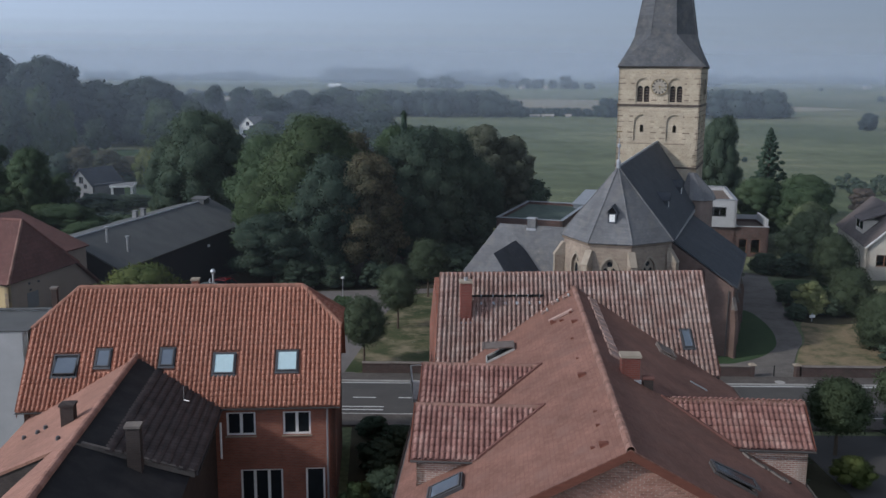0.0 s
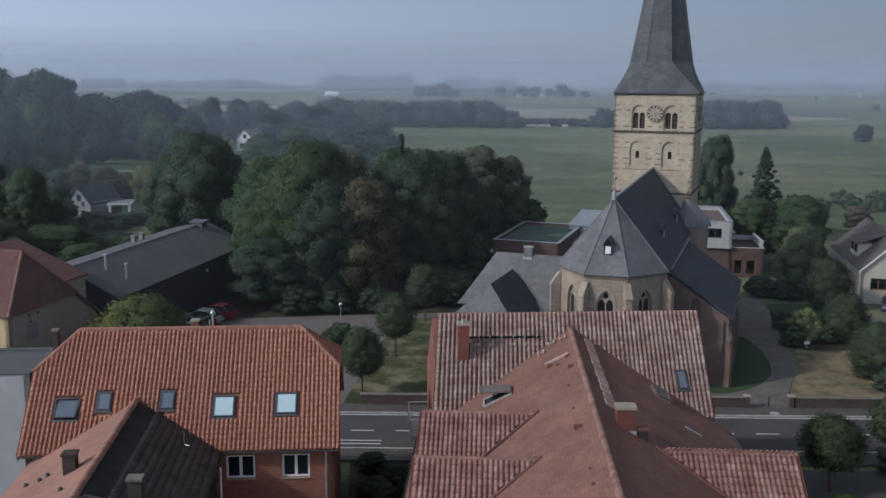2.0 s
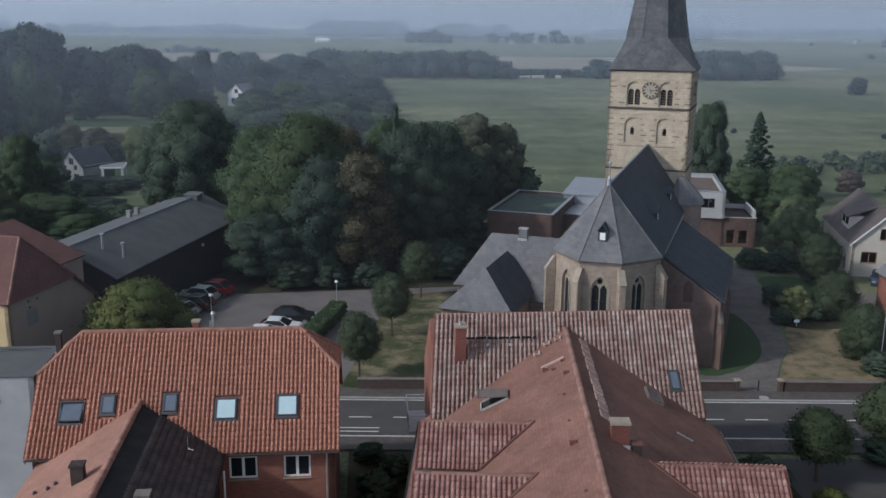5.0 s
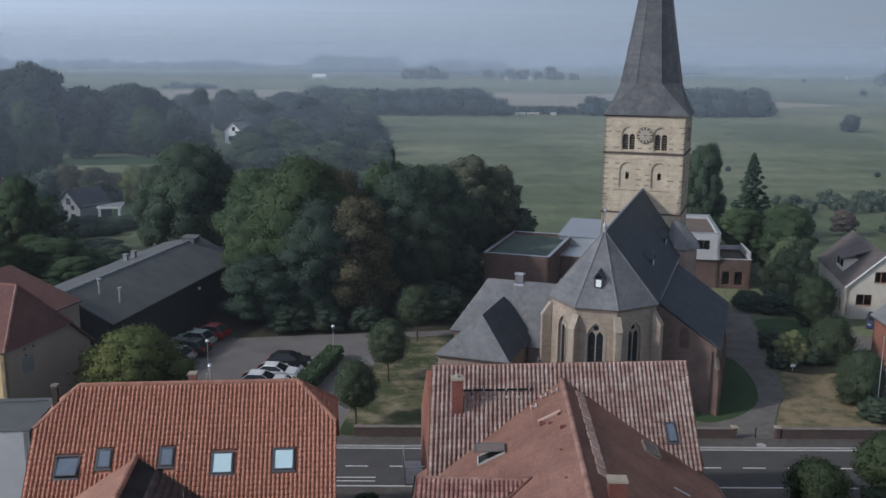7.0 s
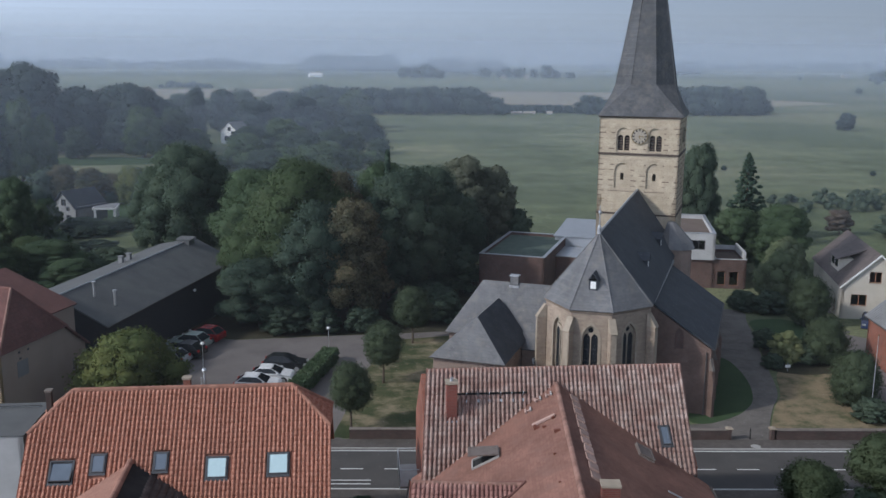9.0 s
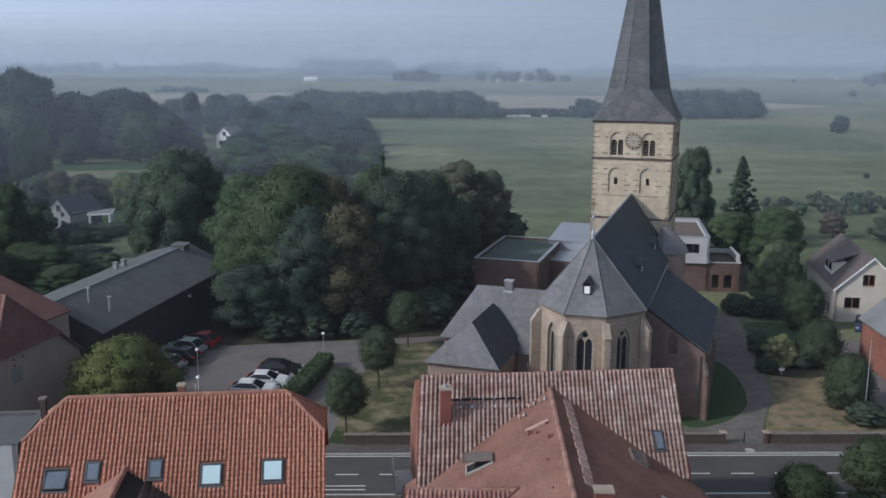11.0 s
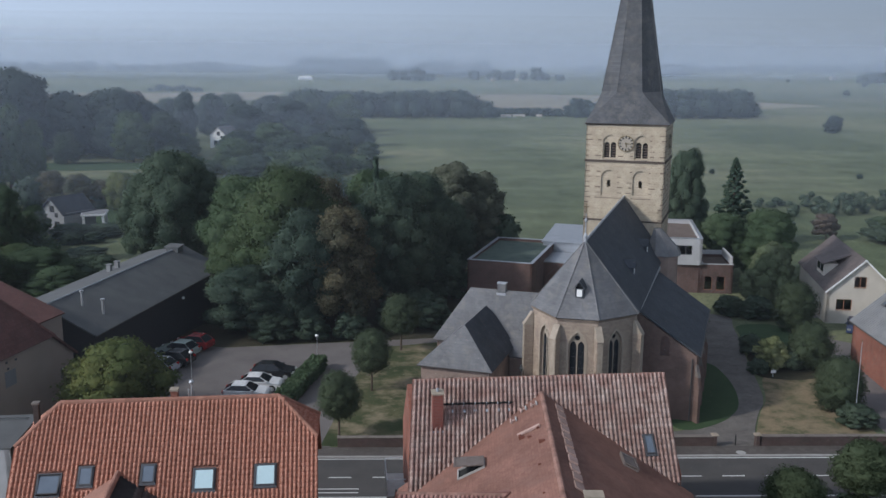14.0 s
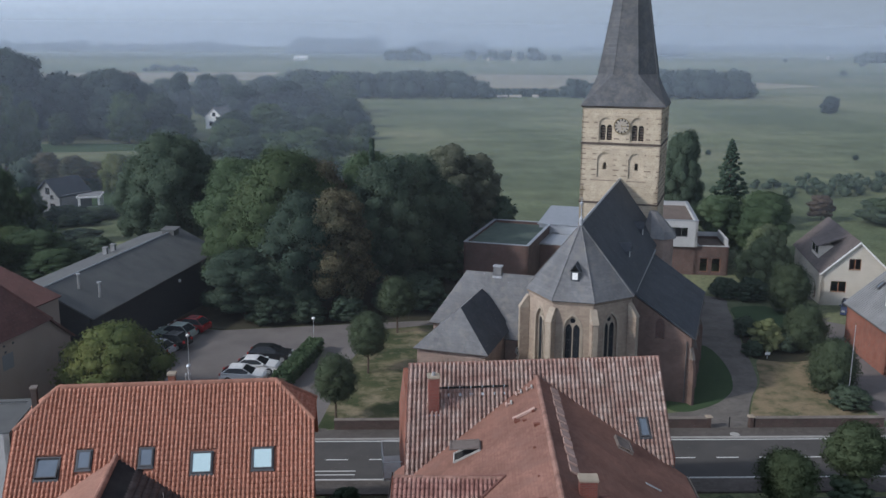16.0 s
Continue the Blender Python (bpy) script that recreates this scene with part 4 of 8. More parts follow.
# -------------------------------------------- street house and cross range
def street_house():
    h = thing("house", "street house with weathered brown-red pantile gable roof", "house")
    R, E = 10.85, 6.6
    A, B, C, D = Vector((3.42, 48.1, R)), Vector((17.57, 48.1, R)), Vector((16.97, 43.2, E)), Vector((2.85, 43.2, E))
    front = [D, C, B, A]
    back = [B + (B - C) * 1.0, A + (A - D) * 1.0, A, B]
    for q in back[:2]:
        q.z = E
    rf = part("roof", slab(front, 0.12), M["tile_old"], h, "weathered pantile roof")
    rb = part("roof", slab(back, 0.12), M["tile_old"], h)
    up = A - D
    tiled(rf, front, D, (1, 0, 0), up, "tile_old", w=0.2354, ln=0.31, amp=0.095, lift=0.026, singles=300, near=(4, 5), skew=True)
    tiled(rb, back, back[0], (-1, 0, 0), B - back[0], "tile_old", w=0.2354, ln=0.31, amp=0.095, lift=0.026, singles=0, skew=True)
    ridge_tiles(h, A, B, "ridge_old")
    for a, b in ((D, A), (C, B)):
        part("verge", slab([a + Vector((0, 0, 0.06)), b + Vector((0, 0, 0.06)), b + Vector((0, 0, -0.22)), a + Vector((0, 0, -0.22))], 0.06), M["ridge_old"], h, "weathered clay verge")
    part("wall", panel([(43.6, -0.1), (52.6, -0.1), (52.6, 6.9), (48.1, 10.7), (43.6, 6.9)]), M["brick"], h, "", Matrix.Translation((3.45, 0, 0)) @ pose(0, 0, 0, 0, 0, 90))
    part("wall", panel([(43.6, -0.1), (52.6, -0.1), (52.6, 6.9), (48.1, 10.7), (43.6, 6.9)]), M["brick"], h, "", Matrix.Translation((17.2, 0, 0)) @ pose(0, 0, 0, 0, 0, 90))
    part("wall", panel(rect(3.5, -0.1, 16.85, 6.9)), M["brick"], h, "", pose(0, 43.62, 0))
    part("wall", panel(rect(3.5, -0.1, 16.85, 6.9), [rect(x, z, x + 1.1, z + 1.4) for z in (0.9, 3.8) for x in (5, 8, 11, 14)]), M["brick"], h, "", pose(20.3, 52.6, 0, 0, 0, 180))
    for z in (0.9, 3.8):
        for x in (5, 8, 11, 14):
            window(h, pose(20.3, 52.6, 0, 0, 0, 180), x, z, x + 1.1, z + 1.4)
    gutter(h, D + Vector((0, -0.08, 0)), C + Vector((0, -0.08, 0)))
    c = chimney(h, 4.62, 46.1, 8.6, 10.86, 0.56, 0.62, "brick_red", "stone", 1)
    f0 = frame_on(D, (1, 0, 0), up)
    skylight(h, f0 @ Matrix.Translation((12.62, 1.58, 0.07)), 0.64, 1.2)
    g = part("snow_guard", geo_join(*[moved(box(0, 0, 0.16 + k * 0.10, 4.05, 0.045, 0.20 + k * 0.10), f0 @ Matrix.Translation((1.85, 4.86, 0.02))) for k in range(2)]), M["iron"], h, "dark snow guard rail")
    for i in range(7):
        part("bracket", moved(geo_join(box(0, -0.02, 0, 0.05, 0.07, 0.33), box(-0.03, -0.42, 0.09, 0.10, -0.26, 0.14)), f0 @ Matrix.Translation((2.0 + i * 0.61, 4.84, 0.02))), M["lead"], g, "pale metal bracket")
    b = thing("balcony", "small balcony with grey metal railing on the street house", "balcony", pose(3.35, 51.0, 0))
    part("floor_slab", box(-1.3, -1.5, 3.3, 0, 1.5, 3.45), M["kerb"], b)
    for k in range(9):
        y = -1.5 + k * 0.375
        part("railing_post", tube([(-1.3, y, 3.45), (-1.3, y, 4.45)], [0.02, 0.02], 6), M["steel"], b)
    part("handrail", geo_join(tube([(0, -1.5, 4.45), (-1.3, -1.5, 4.45)], [0.03, 0.03], 6), tube([(-1.3, -1.5, 4.45), (-1.3, 1.5, 4.45)], [0.03, 0.03], 6), tube([(-1.3, 1.5, 4.45), (0, 1.5, 4.45)], [0.03, 0.03], 6)), M["steel"], b)


street_house()


def cross_range():
    h = thing("house", "long brick house with low smooth brown-red tiled roof", "house", pose(7.69, 25.84, 0, 0, 0, -7.33))
    R, s, W, LN = 10.3, 0.54, 7.6, 22.1
    E = R - s * W
    t = 0.14
    part("roof", slab([(-W, 0, E), (0, 0, R), (0, LN, R), (-W, LN - 4, E)], t), M["flat_tile"], h, "smooth brown-red tile roof")
    part("roof", slab([(0, 0, R), (W, 0, E), (W, LN - 4, E), (0, LN, R)], t), M["flat_tile"], h)
    ridge_tiles(h, (0, 0, R), (0, LN - 0.6, R), "ridge_old", 0.15, 0.34)
    gw = W - 0.35
    part("wall", panel([(-gw, -0.1), (gw, -0.1), (gw, R - s * gw - 0.2), (0, R - 0.2), (-gw, R - s * gw - 0.2)]), M["brick_pale"], h, "pale washed brick gable", pose(0, 0.35, 0))
    for x, rz in ((-gw, -90), (gw, 90)):
        y0 = 0.4 if rz == 90 else -(LN - 4.5)
        part("wall", panel(rect(y0, -0.1, y0 + LN - 4.9, R - s * gw - 0.25)), M["brick_pale"], h, "", pose(x, 0, 0, 0, 0, rz))
    bme = mesh("brick", rings([[(0, 0, 0), (0.235, 0, 0), (0.235, 0, 0.068), (0, 0, 0.068)], [(0.006, -0.014, 0.006), (0.229, -0.014, 0.006), (0.229, -0.014, 0.062), (0.006, -0.014, 0.062)]]), M["brick_piece"])
    rgb, made, row = random.Random(3), 0, 0
    z = R - 0.36
    while made < 300:
        half = (R - 0.24 - z - 0.08) / s
        x = -math.floor(half / 0.25) * 0.25 + (0.125 if row % 2 else 0)
        while x + 0.24 < half and made < 300:
            if x > -half:
                part("brick", bme, None, h, "", Matrix.Translation((x + rgb.uniform(-0.004, 0.004), 0.349, z)))
                made += 1
            x += 0.25
        z -= 0.083
        row += 1
    for sx in (-1, 1):
        part("bargeboard", slab([(0, -0.02, R - 0.03), (sx * W, -0.02, E - 0.03), (sx * W, -0.02, E - 0.30), (0, -0.02, R - 0.30)], 0.04), M["wood"], h, "brown wooden bargeboard")
        part("soffit", slab([(0, 0.03, R - 0.21), (sx * W, 0.03, E - 0.21), (sx * W, 0.35, E - 0.21), (0, 0.35, R - 0.21)], 0.03), M["wood"], h)
    gutter(h, (-W - 0.07, 0, E - 0.03), (-W - 0.07, LN - 4, E - 0.03))
    gutter(h, (W + 0.07, 0, E - 0.03), (W + 0.07, LN - 4, E - 0.03))

    def wing(side, y, x1, rz, ez, half, tip):
        """A lower cross roof of pantiles; side -1 or 1, ridge at y from the main roof to x1."""
        a, b = Vector((side * tip, y, rz)), Vector((side * x1, y, rz))
        for k in (-1, 1):
            e0, e1 = Vector((side * x1, y + k * half, ez)), Vector((side * (tip + (rz - ez) / s), y + k * half, ez))
            poly = [e0, e1, a, b]
            rf = part("roof", slab(poly, 0.10), M["tile_wing"], h, "weathered pantile cross roof")
            ex = Vector((1, 0, 0)) if k < 0 else Vector((-1, 0, 0))
            o = e0 if (side < 0) == (k < 0) else e1
            tiled(rf, poly, o, ex, Vector((0, -k * half, rz - ez)), "tile_wing", w=0.20, ln=0.31, amp=0.052, lift=0.028, singles=140 if k < 0 else 0, near=(2, 1))
            gutter(h, e0 + Vector((0, k * 0.08, -0.02)), e1 + Vector((0, k * 0.08, -0.02)), 0.06)
        ridge_tiles(h, b, a + Vector((-side * 0.2, 0, 0)), "ridge_old", 0.12, 0.33)
        wx = x1 - 0.2
        g = [(-half + 0.2, 0), (half - 0.2, 0), (half - 0.2, ez + 0.05), (0, rz - 0.08), (-half + 0.2, ez + 0.05)]
        part("wall", panel(g), M["brick_pale"], h, "", pose(side * wx, y, 0, 0, 0, 90 * side))
        for k in (-1, 1):
            part("wall", box(min(side * wx, side * (W - 3)), y + k * (half - 0.35) - 0.15, 4.0, max(side * wx, side * (W - 3)), y + k * (half - 0.35) + 0.15, ez + 0.05), M["brick_pale"], h)
        part("verge", geo_join(slab([b + Vector((side * 0.02, 0, 0.08)), b + Vector((side * 0.02, -half, ez - rz + 0.08)), b + Vector((side * 0.02, -half, ez - rz - 0.12)), b + Vector((side * 0.02, 0, -0.12))], 0.05)), M["wood"], h, "brown verge board")
    wing(-1, 11.75, 7.15, 9.02, 7.85, 2.25, 2.36)
    wing(-1, 6.95, 7.05, 8.96, 7.72, 2.2, 2.45)
    wing(1, 8.5, 7.85, 8.86, 7.62, 1.62, 2.66)
    # dark valleys where the wings meet the main roof
    for side, y, rz, ez, half, tip in ((-1, 11.75, 9.02, 7.85, 2.25, 2.36), (-1, 6.95, 8.96, 7.72, 2.2, 2.45), (1, 8.5, 8.86, 7.62, 1.62, 2.66)):
        for k in (-1, 1):
            a, b = Vector((side * (tip - 0.25), y, rz + 0.16)), Vector((side * (tip + (rz - ez) / s - 0.05), y + k * half, ez + 0.08))
            part("valley_flashing", tube([a, b], [0.07, 0.07], 6), M["ridge_dark"], h, "dark valley strip")
    c = chimney(h, 1.2, 9.0, 9.3, 10.45, 0.72, 0.55, "brick_red", "stone", 0)
    part("chimney_base", box(1.72, 8.62, 8.9, 2.08, 9.0, 9.62), M["brick_soot_shade"], c, "low sooty shoulder of the chimney")
    part("capping", box(1.68, 8.58, 9.623, 2.12, 9.04, 9.68), M["ridge_dark"], c, "dark metal cap")
    fl = frame_on((-W, 0, E), (0, -1, 0), (W, 0, R - E))
    fr = frame_on((W, 0, E), (0, 1, 0), (-W, 0, R - E))

    def flap(f, x, y, w, ln, lift, pane, curb="gutter", sash_mat="frame_dark"):
        """A roof window pushed up: its curb in the roof and the raised sash with a pale frame."""
        r = part("roof_window", moved(panel(rect(0, 0, w, ln), [rect(0.07, 0.07, w - 0.07, ln - 0.07)], 0.14), f @ Matrix.Translation((x, y, 0)) @ FLAT @ Matrix.Translation((0, -0.09, 0))), M[curb], h, "raised roof window")
        part("lining", moved(box(0.07, 0.07, 0.005, w - 0.07, ln - 0.07, 0.02), f @ Matrix.Translation((x, y, 0))), M["dark"], r)
        up = f @ Matrix.Translation((x, y, 0.11)) @ Matrix.Translation((0, ln, 0)) @ Matrix.Rotation(radians(-lift), 4, "X") @ Matrix.Translation((0, -ln, 0))
        sash = part("sash", moved(panel(rect(0, 0, w, ln), [rect(0.09, 0.09, w - 0.09, ln - 0.09)], 0.06), up @ FLAT @ Matrix.Translation((0, -0.06, 0))), M[sash_mat], r, "dull weathered sash")
        part("pane", moved(box(0.07, 0.07, 0.02, w - 0.07, ln - 0.07, 0.035), up), M[pane], sash)

    # roof windows and vents, in metres along the ridge and up the slope
    skylight(h, fl @ Matrix.Translation((-4.0, 1.55, 0.02)), 1.15, 1.3)
    flap(fl, -16.65, 3.55, 1.05, 1.5, 24, "board", "kerb", "board")
    # pale strip added in place of a roof window seen edge-on
    cover = part("ridge_cover", moved(box(0, 0, 0.03, 0.20, 1.25, 0.13), fl @ Matrix.Translation((-17.4, 6.95, 0))), M["step_plate"], h, "pale strip for an edge-on roof window, on two dark feet")
    for k in (0.05, 1.05):
        part("foot", moved(box(0.02, 0, 0, 0.30, 0.14, 0.10), fl @ Matrix.Translation((-17.4, 6.95 + k, 0))), M["wood"], cover, "dark foot")
    flap(fr, 2.2, 3.6, 0.85, 1.6, 4, "dark_glass")
    flap(fr, 16.9, 3.5, 1.35, 0.85, 2, "board", "board", "board")
    part("flashing", moved(box(0, 0, 0, 0.10, 0.85, 0.05), fr @ Matrix.Translation((13.95, 2.5, 0.01))), M["lead"], h, "pale metal strip")
    for x, y, k in ((-15.45, 8.0, 1.0), (-13.16, 7.75, 0.5), (-10.3, 7.75, 0.4), (-8.1, 7.65, 1.1), (-4.1, 7.85, 0.4), (-2.86, 7.8, 0.5), (-1.2, 7.75, 1.0), (-1.35, 7.45, 0.5), (-16.9, 7.0, 1.0), (-16.6, 7.45, 0.7)):
        part("vent_tile", moved(rings([[(-0.12, 0, 0), (0.12, 0, 0), (0.12, 0.3, 0), (-0.12, 0.3, 0)], [(-0.10, 0.02, 0.15), (0.10, 0.02, 0.15), (0.08, 0.26, 0.06), (-0.08, 0.26, 0.06)]]), fl @ Matrix.Translation((x, y, 0)) @ Matrix.Diagonal((k, k, k, 1))), M["wood"], h, "raised vent tile")
    for x, y in ((-19.53, 6.79), (-20.35, 7.42), (-20.31, 8.05)):
        st = part("roof_step", moved(geo_join(box(-0.30, 0.0, 0.0, 0.30, 0.12, 0.16), box(-0.05, 0.12, 0.0, 0.05, 0.34, 0.10)), fl @ Matrix.Translation((x, y - 0.15, 0.01)) @ Matrix.Diagonal((0.8, 0.8, 0.7, 1))), M["step_plate"], h, "pale roof step")
        part("tread", moved(box(-0.22, 0.30, 0.02, 0.22, 0.38, 0.10), fl @ Matrix.Translation((x, y - 0.15, 0.01))), M["kerb"], st)
    # row of stepping plates down the shaded face
    for i in range(11):
        part("step_plate", moved(box(0, 0, 0, 0.70, 0.46, 0.09), fr @ Matrix.Translation((10.65 + i * 0.93, 7.45, 0.01)) @ Matrix.Rotation(radians(2.0 * (-1) ** i), 4, "Z")), M["step_plate"], h, "pale clay stepping plate")
    # broken pale mortar along the low wall of the right wing
    for i in range(7):
        part("mortar_fillet", moved(box(0, 0, 0, 0.34, 0.20, 0.07), fr @ Matrix.Translation((6.45 - 0.22 * i * 0.3, 2.5 - 0.26 * i, 0.0)) @ Matrix.Rotation(radians(38 + 17 * (i % 3)), 4, "Z")), M["coping"], h, "crumbling pale mortar fillet")


cross_range()


# -------------------------------------------------- dark-roofed low house
def dark_house():
    h = thing("house", "low house with one dark tiled and one salmon roof face", "house", pose(-11.4, 37.0, 0, 0, 0, 1.8))
    R, s, W = 7.57, 0.52, 4.2
    E = R - s * W
    y0, y1 = -16.0, 7.9
    sl = 0.5175
    def west(x, y):
        return (x, y, R + x * sl)
    part("roof", slab([west(-W - 0.6, -1.15), west(-0.85, -2.7), west(0, -2.7), west(0, y1), west(-W - 0.6, y1)], 0.12), M["salmon_tile"], h, "sunlit salmon flat-tile roof face")
    part("roof", slab([west(0, -2.71), west(-0.85, -2.71), west(-1.5, -4.8), west(-2.5, -9.0), west(-2.5, y0), west(0, y0)], 0.12), M["salmon_tile"], h, "narrow salmon-tiled strip along the ridge")
    part("wall", panel([(0.0, -0.1), (4.2, -0.1), (4.2, R - 0.85 * sl - 0.14), (0.0, 4.9)], (), 0.2), M["brick_soot_shade"], h, "dark wall below the roof step", Matrix.Translation((-4.8, -1.05, 0)) @ Matrix.Rotation(-math.atan2(1.55, 3.95), 4, "Z"))
    part("wall", box(-2.2, y0 + 0.3, 2.0, -1.0, -4.6, 6.2), M["brick_soot_shade"], h)
    # darker tile and the shade on it, both put into one near-black colour
    part("roof", slab([(0, y0, R - 0.02), (W - 0.2, y0, E), (W - 0.2, -1.3, E), (0, -1.3, R - 0.02)], 0.12), M["roof_shade"], h, "dark roof face with its shade in the colour")
    poly = [(W, -1.5, E + 0.12), (W, y1, E + 0.12), (0, y1, R), (0, -3.0, R)]
    rf = part("roof", slab(poly, 0.15), M["tile_dark"], h, "dark brown pantile roof face")
    ux = 1.06
    uz = R - (R - E - 0.12) * ux / W
    # the ridge's shade, painted as a black strip on the upper slope
    part("roofing_felt", slab([(0, -2.95, R + 0.03), (ux + 0.12, -2.6, uz - 0.02), (ux + 0.12, y1, uz - 0.02), (0, y1, R + 0.03)], 0.03), M["roof_shade"], h, "black strip painted as shade below the ridge")
    low = [(W, -1.5, E + 0.12), (W, y1 - 0.06, E + 0.12), (ux, y1 - 0.06, uz), (ux, -2.6, uz)]
    tiled(rf, low, (W, -3.0, E + 0.12), (0, 1, 0), (-W, 0, R - E - 0.12), "tile_dark", w=0.30, ln=0.355, amp=0.014, lift=0.085, singles=300, near=(4, 2))
    ridge_tiles(h, (0, y0, R + 0.06), (0, y1, R + 0.06), "ridge_salmon", 0.17, 0.36)
    part("verge_strip", slab([(0.3, -2.9, R - 0.05), (W, -1.5, E + 0.21), (W, -1.34, E + 0.21), (0.3, -2.74, R - 0.05)], 0.05), M["coping"], h, "weathered pale mortar strip along the verge")
    part("verge", slab([(W, -1.55, E + 0.16), (0, -3.05, R + 0.05), (0, -3.05, R - 0.15), (W, -1.55, E - 0.04)], 0.06), M["coping"], h, "weathered pale verge strip")
    part("verge", slab([(W, y1 + 0.03, E + 0.16), (0, y1 + 0.03, R + 0.05), (0, y1 + 0.03, R - 0.15), (W, y1 + 0.03, E - 0.04)], 0.06), M["wood"], h)
    g = [(-W, -0.1), (W - 0.3, -0.1), (W - 0.3, E + 0.05), (0, R - 0.15), (-W, E - 0.1)]
    part("wall", panel([(-2.2, -0.1), (W - 0.3, -0.1), (W - 0.3, E + 0.05), (0, R - 0.15), (-2.2, R - 2.2 * sl - 0.15)]), M["brick_soot_shade"], h, "", pose(0, y0 + 0.3, 0))
    part("wall", panel([(-x, z) for x, z in g]), M["brick_soot_shade"], h, "", pose(0, y1 - 0.2, 0, 0, 0, 180))
    # this wall's shade is put into its near-black brick colour
    part("wall", panel(rect(y0 + 0.35, -0.1, y1 - 0.25, E)), M["brick_soot_shade"], h, "", pose(W - 0.3, 0, 0, 0, 0, 90))
    part("wall", panel(rect(-y1 + 0.25, -0.1, 1.2, E - 0.2)), M["brick_soot_shade"], h, "", pose(-W, 0, 0, 0, 0, -90))
    gutter(h, (W + 0.07, -1.5, E + 0.08), (W + 0.07, y1, E + 0.08))
    part("downpipe", tube([(W + 0.22, 4.3, E - 0.02), (W + 0.22, 4.3, E - 1.75)], [0.05, 0.05], 8), M["white"], h, "white downpipe")
    chimney(h, 2.2, -2.7, 5.9, 8.02, 0.52, 0.46, "brick_soot_shade", "coping", 0)
    chimney(h, -1.25, 0.9, 6.4, 7.65, 0.52, 0.5, "brick_soot_shade", "brick_soot_shade", 0)
    for x, y in ((-1.04, -1.29), (-2.57, 1.98), (-2.87, 1.85), (-3.56, 2.17)):
        part("vent_tile", moved(rings([ngon(0.11, 8, 0), ngon(0.08, 8, 0.14)]), Matrix.Translation(west(x, y))), M["frame_dark"], h)
    part("antenna", geo_join(tube([(2.72, 4.9, 6.2), (2.72, 4.9, 6.95)], [0.014, 0.014], 6), tube([(2.72, 4.9, 6.32), (3.0, 4.75, 6.3)], [0.03, 0.012], 6)), M["steel"], h)


dark_house()


# ----------------------------------------------------------------- church
CH = pose(18.18, 68.78, 0, 0, 0, -24.0)


def gothic_window(parent, m, x0, z0, x1, z1):
    """Two-light pointed window with stone tracery, set into its opening."""
    cx, w = (x0 + x1) / 2, x1 - x0
    spring = z1 - w * 0.866
    fr = 0.075
    gs = [panel(arch(x0, z0, x1, z1), [arch(x0 + fr, z0 + fr, cx - fr / 2, spring + 0.36, True, 4), arch(cx + fr / 2, z0 + fr, x1 - fr, spring + 0.36, True, 4),
                [(cx + w * 0.165 * math.cos(a), spring + w * 0.5 + w * 0.165 * math.sin(a)) for a in [i * math.pi / 5 for i in range(10)]]], 0.14)]
    tr = part("window", moved(gs[0], Matrix.Translation((0, 0.22, 0))), M["stone"], parent, "two-light pointed tracery window", m)
    part("pane", moved(panel(arch(x0 + 0.02, z0 + 0.02, x1 - 0.02, z1 - 0.02), (), 0.02), Matrix.Translation((0, 0.29, 0))), M["dark_glass"], tr)
    for k in range(1, 5):
        z = z0 + (spring - z0) * k / 5
        part("glazing_bar", box(x0 + fr, 0.25, z - 0.02, x1 - fr, 0.28, z + 0.02), M["iron"], tr)


def buttress(parent, m, h=7.6):
    """Stepped buttress standing out towards -y from a wall corner."""
    gs = rings([[(-0.25, 0, 0), (0.25, 0, 0), (0.25, -1.05, 0), (-0.25, -1.05, 0)], [(-0.25, 0, 3.2), (0.25, 0, 3.2), (0.25, -1.05, 3.2), (-0.25, -1.05, 3.2)],
                [(-0.22, 0, 3.7), (0.22, 0, 3.7), (0.27, -0.75, 3.7), (-0.27, -0.75, 3.7)], [(-0.27, 0, h - 1.0), (0.27, 0, h - 1.0), (0.27, -0.75, h - 1.0), (-0.27, -0.75, h - 1.0)]])
    b = part("buttress", gs, M["apse_stone" if h > 8 else "brick_aisle"], parent, "stepped brick and stone buttress", m)
    part("weathering", rings([[(-0.27, 0, h - 0.997), (0.27, 0, h - 0.997), (0.27, -0.85, h - 0.997), (-0.27, -0.85, h - 0.997)], [(-0.27, 0, h), (0.27, 0, h), (0.27, -0.12, h), (-0.27, -0.12, h)]]), M["stone" if h > 8 else "coping"], b)
    part("quoin", box(-0.20, -0.78, 3.8, 0.20, -0.68, h - 1.1), M["stone" if h > 8 else "brick_aisle"], b)


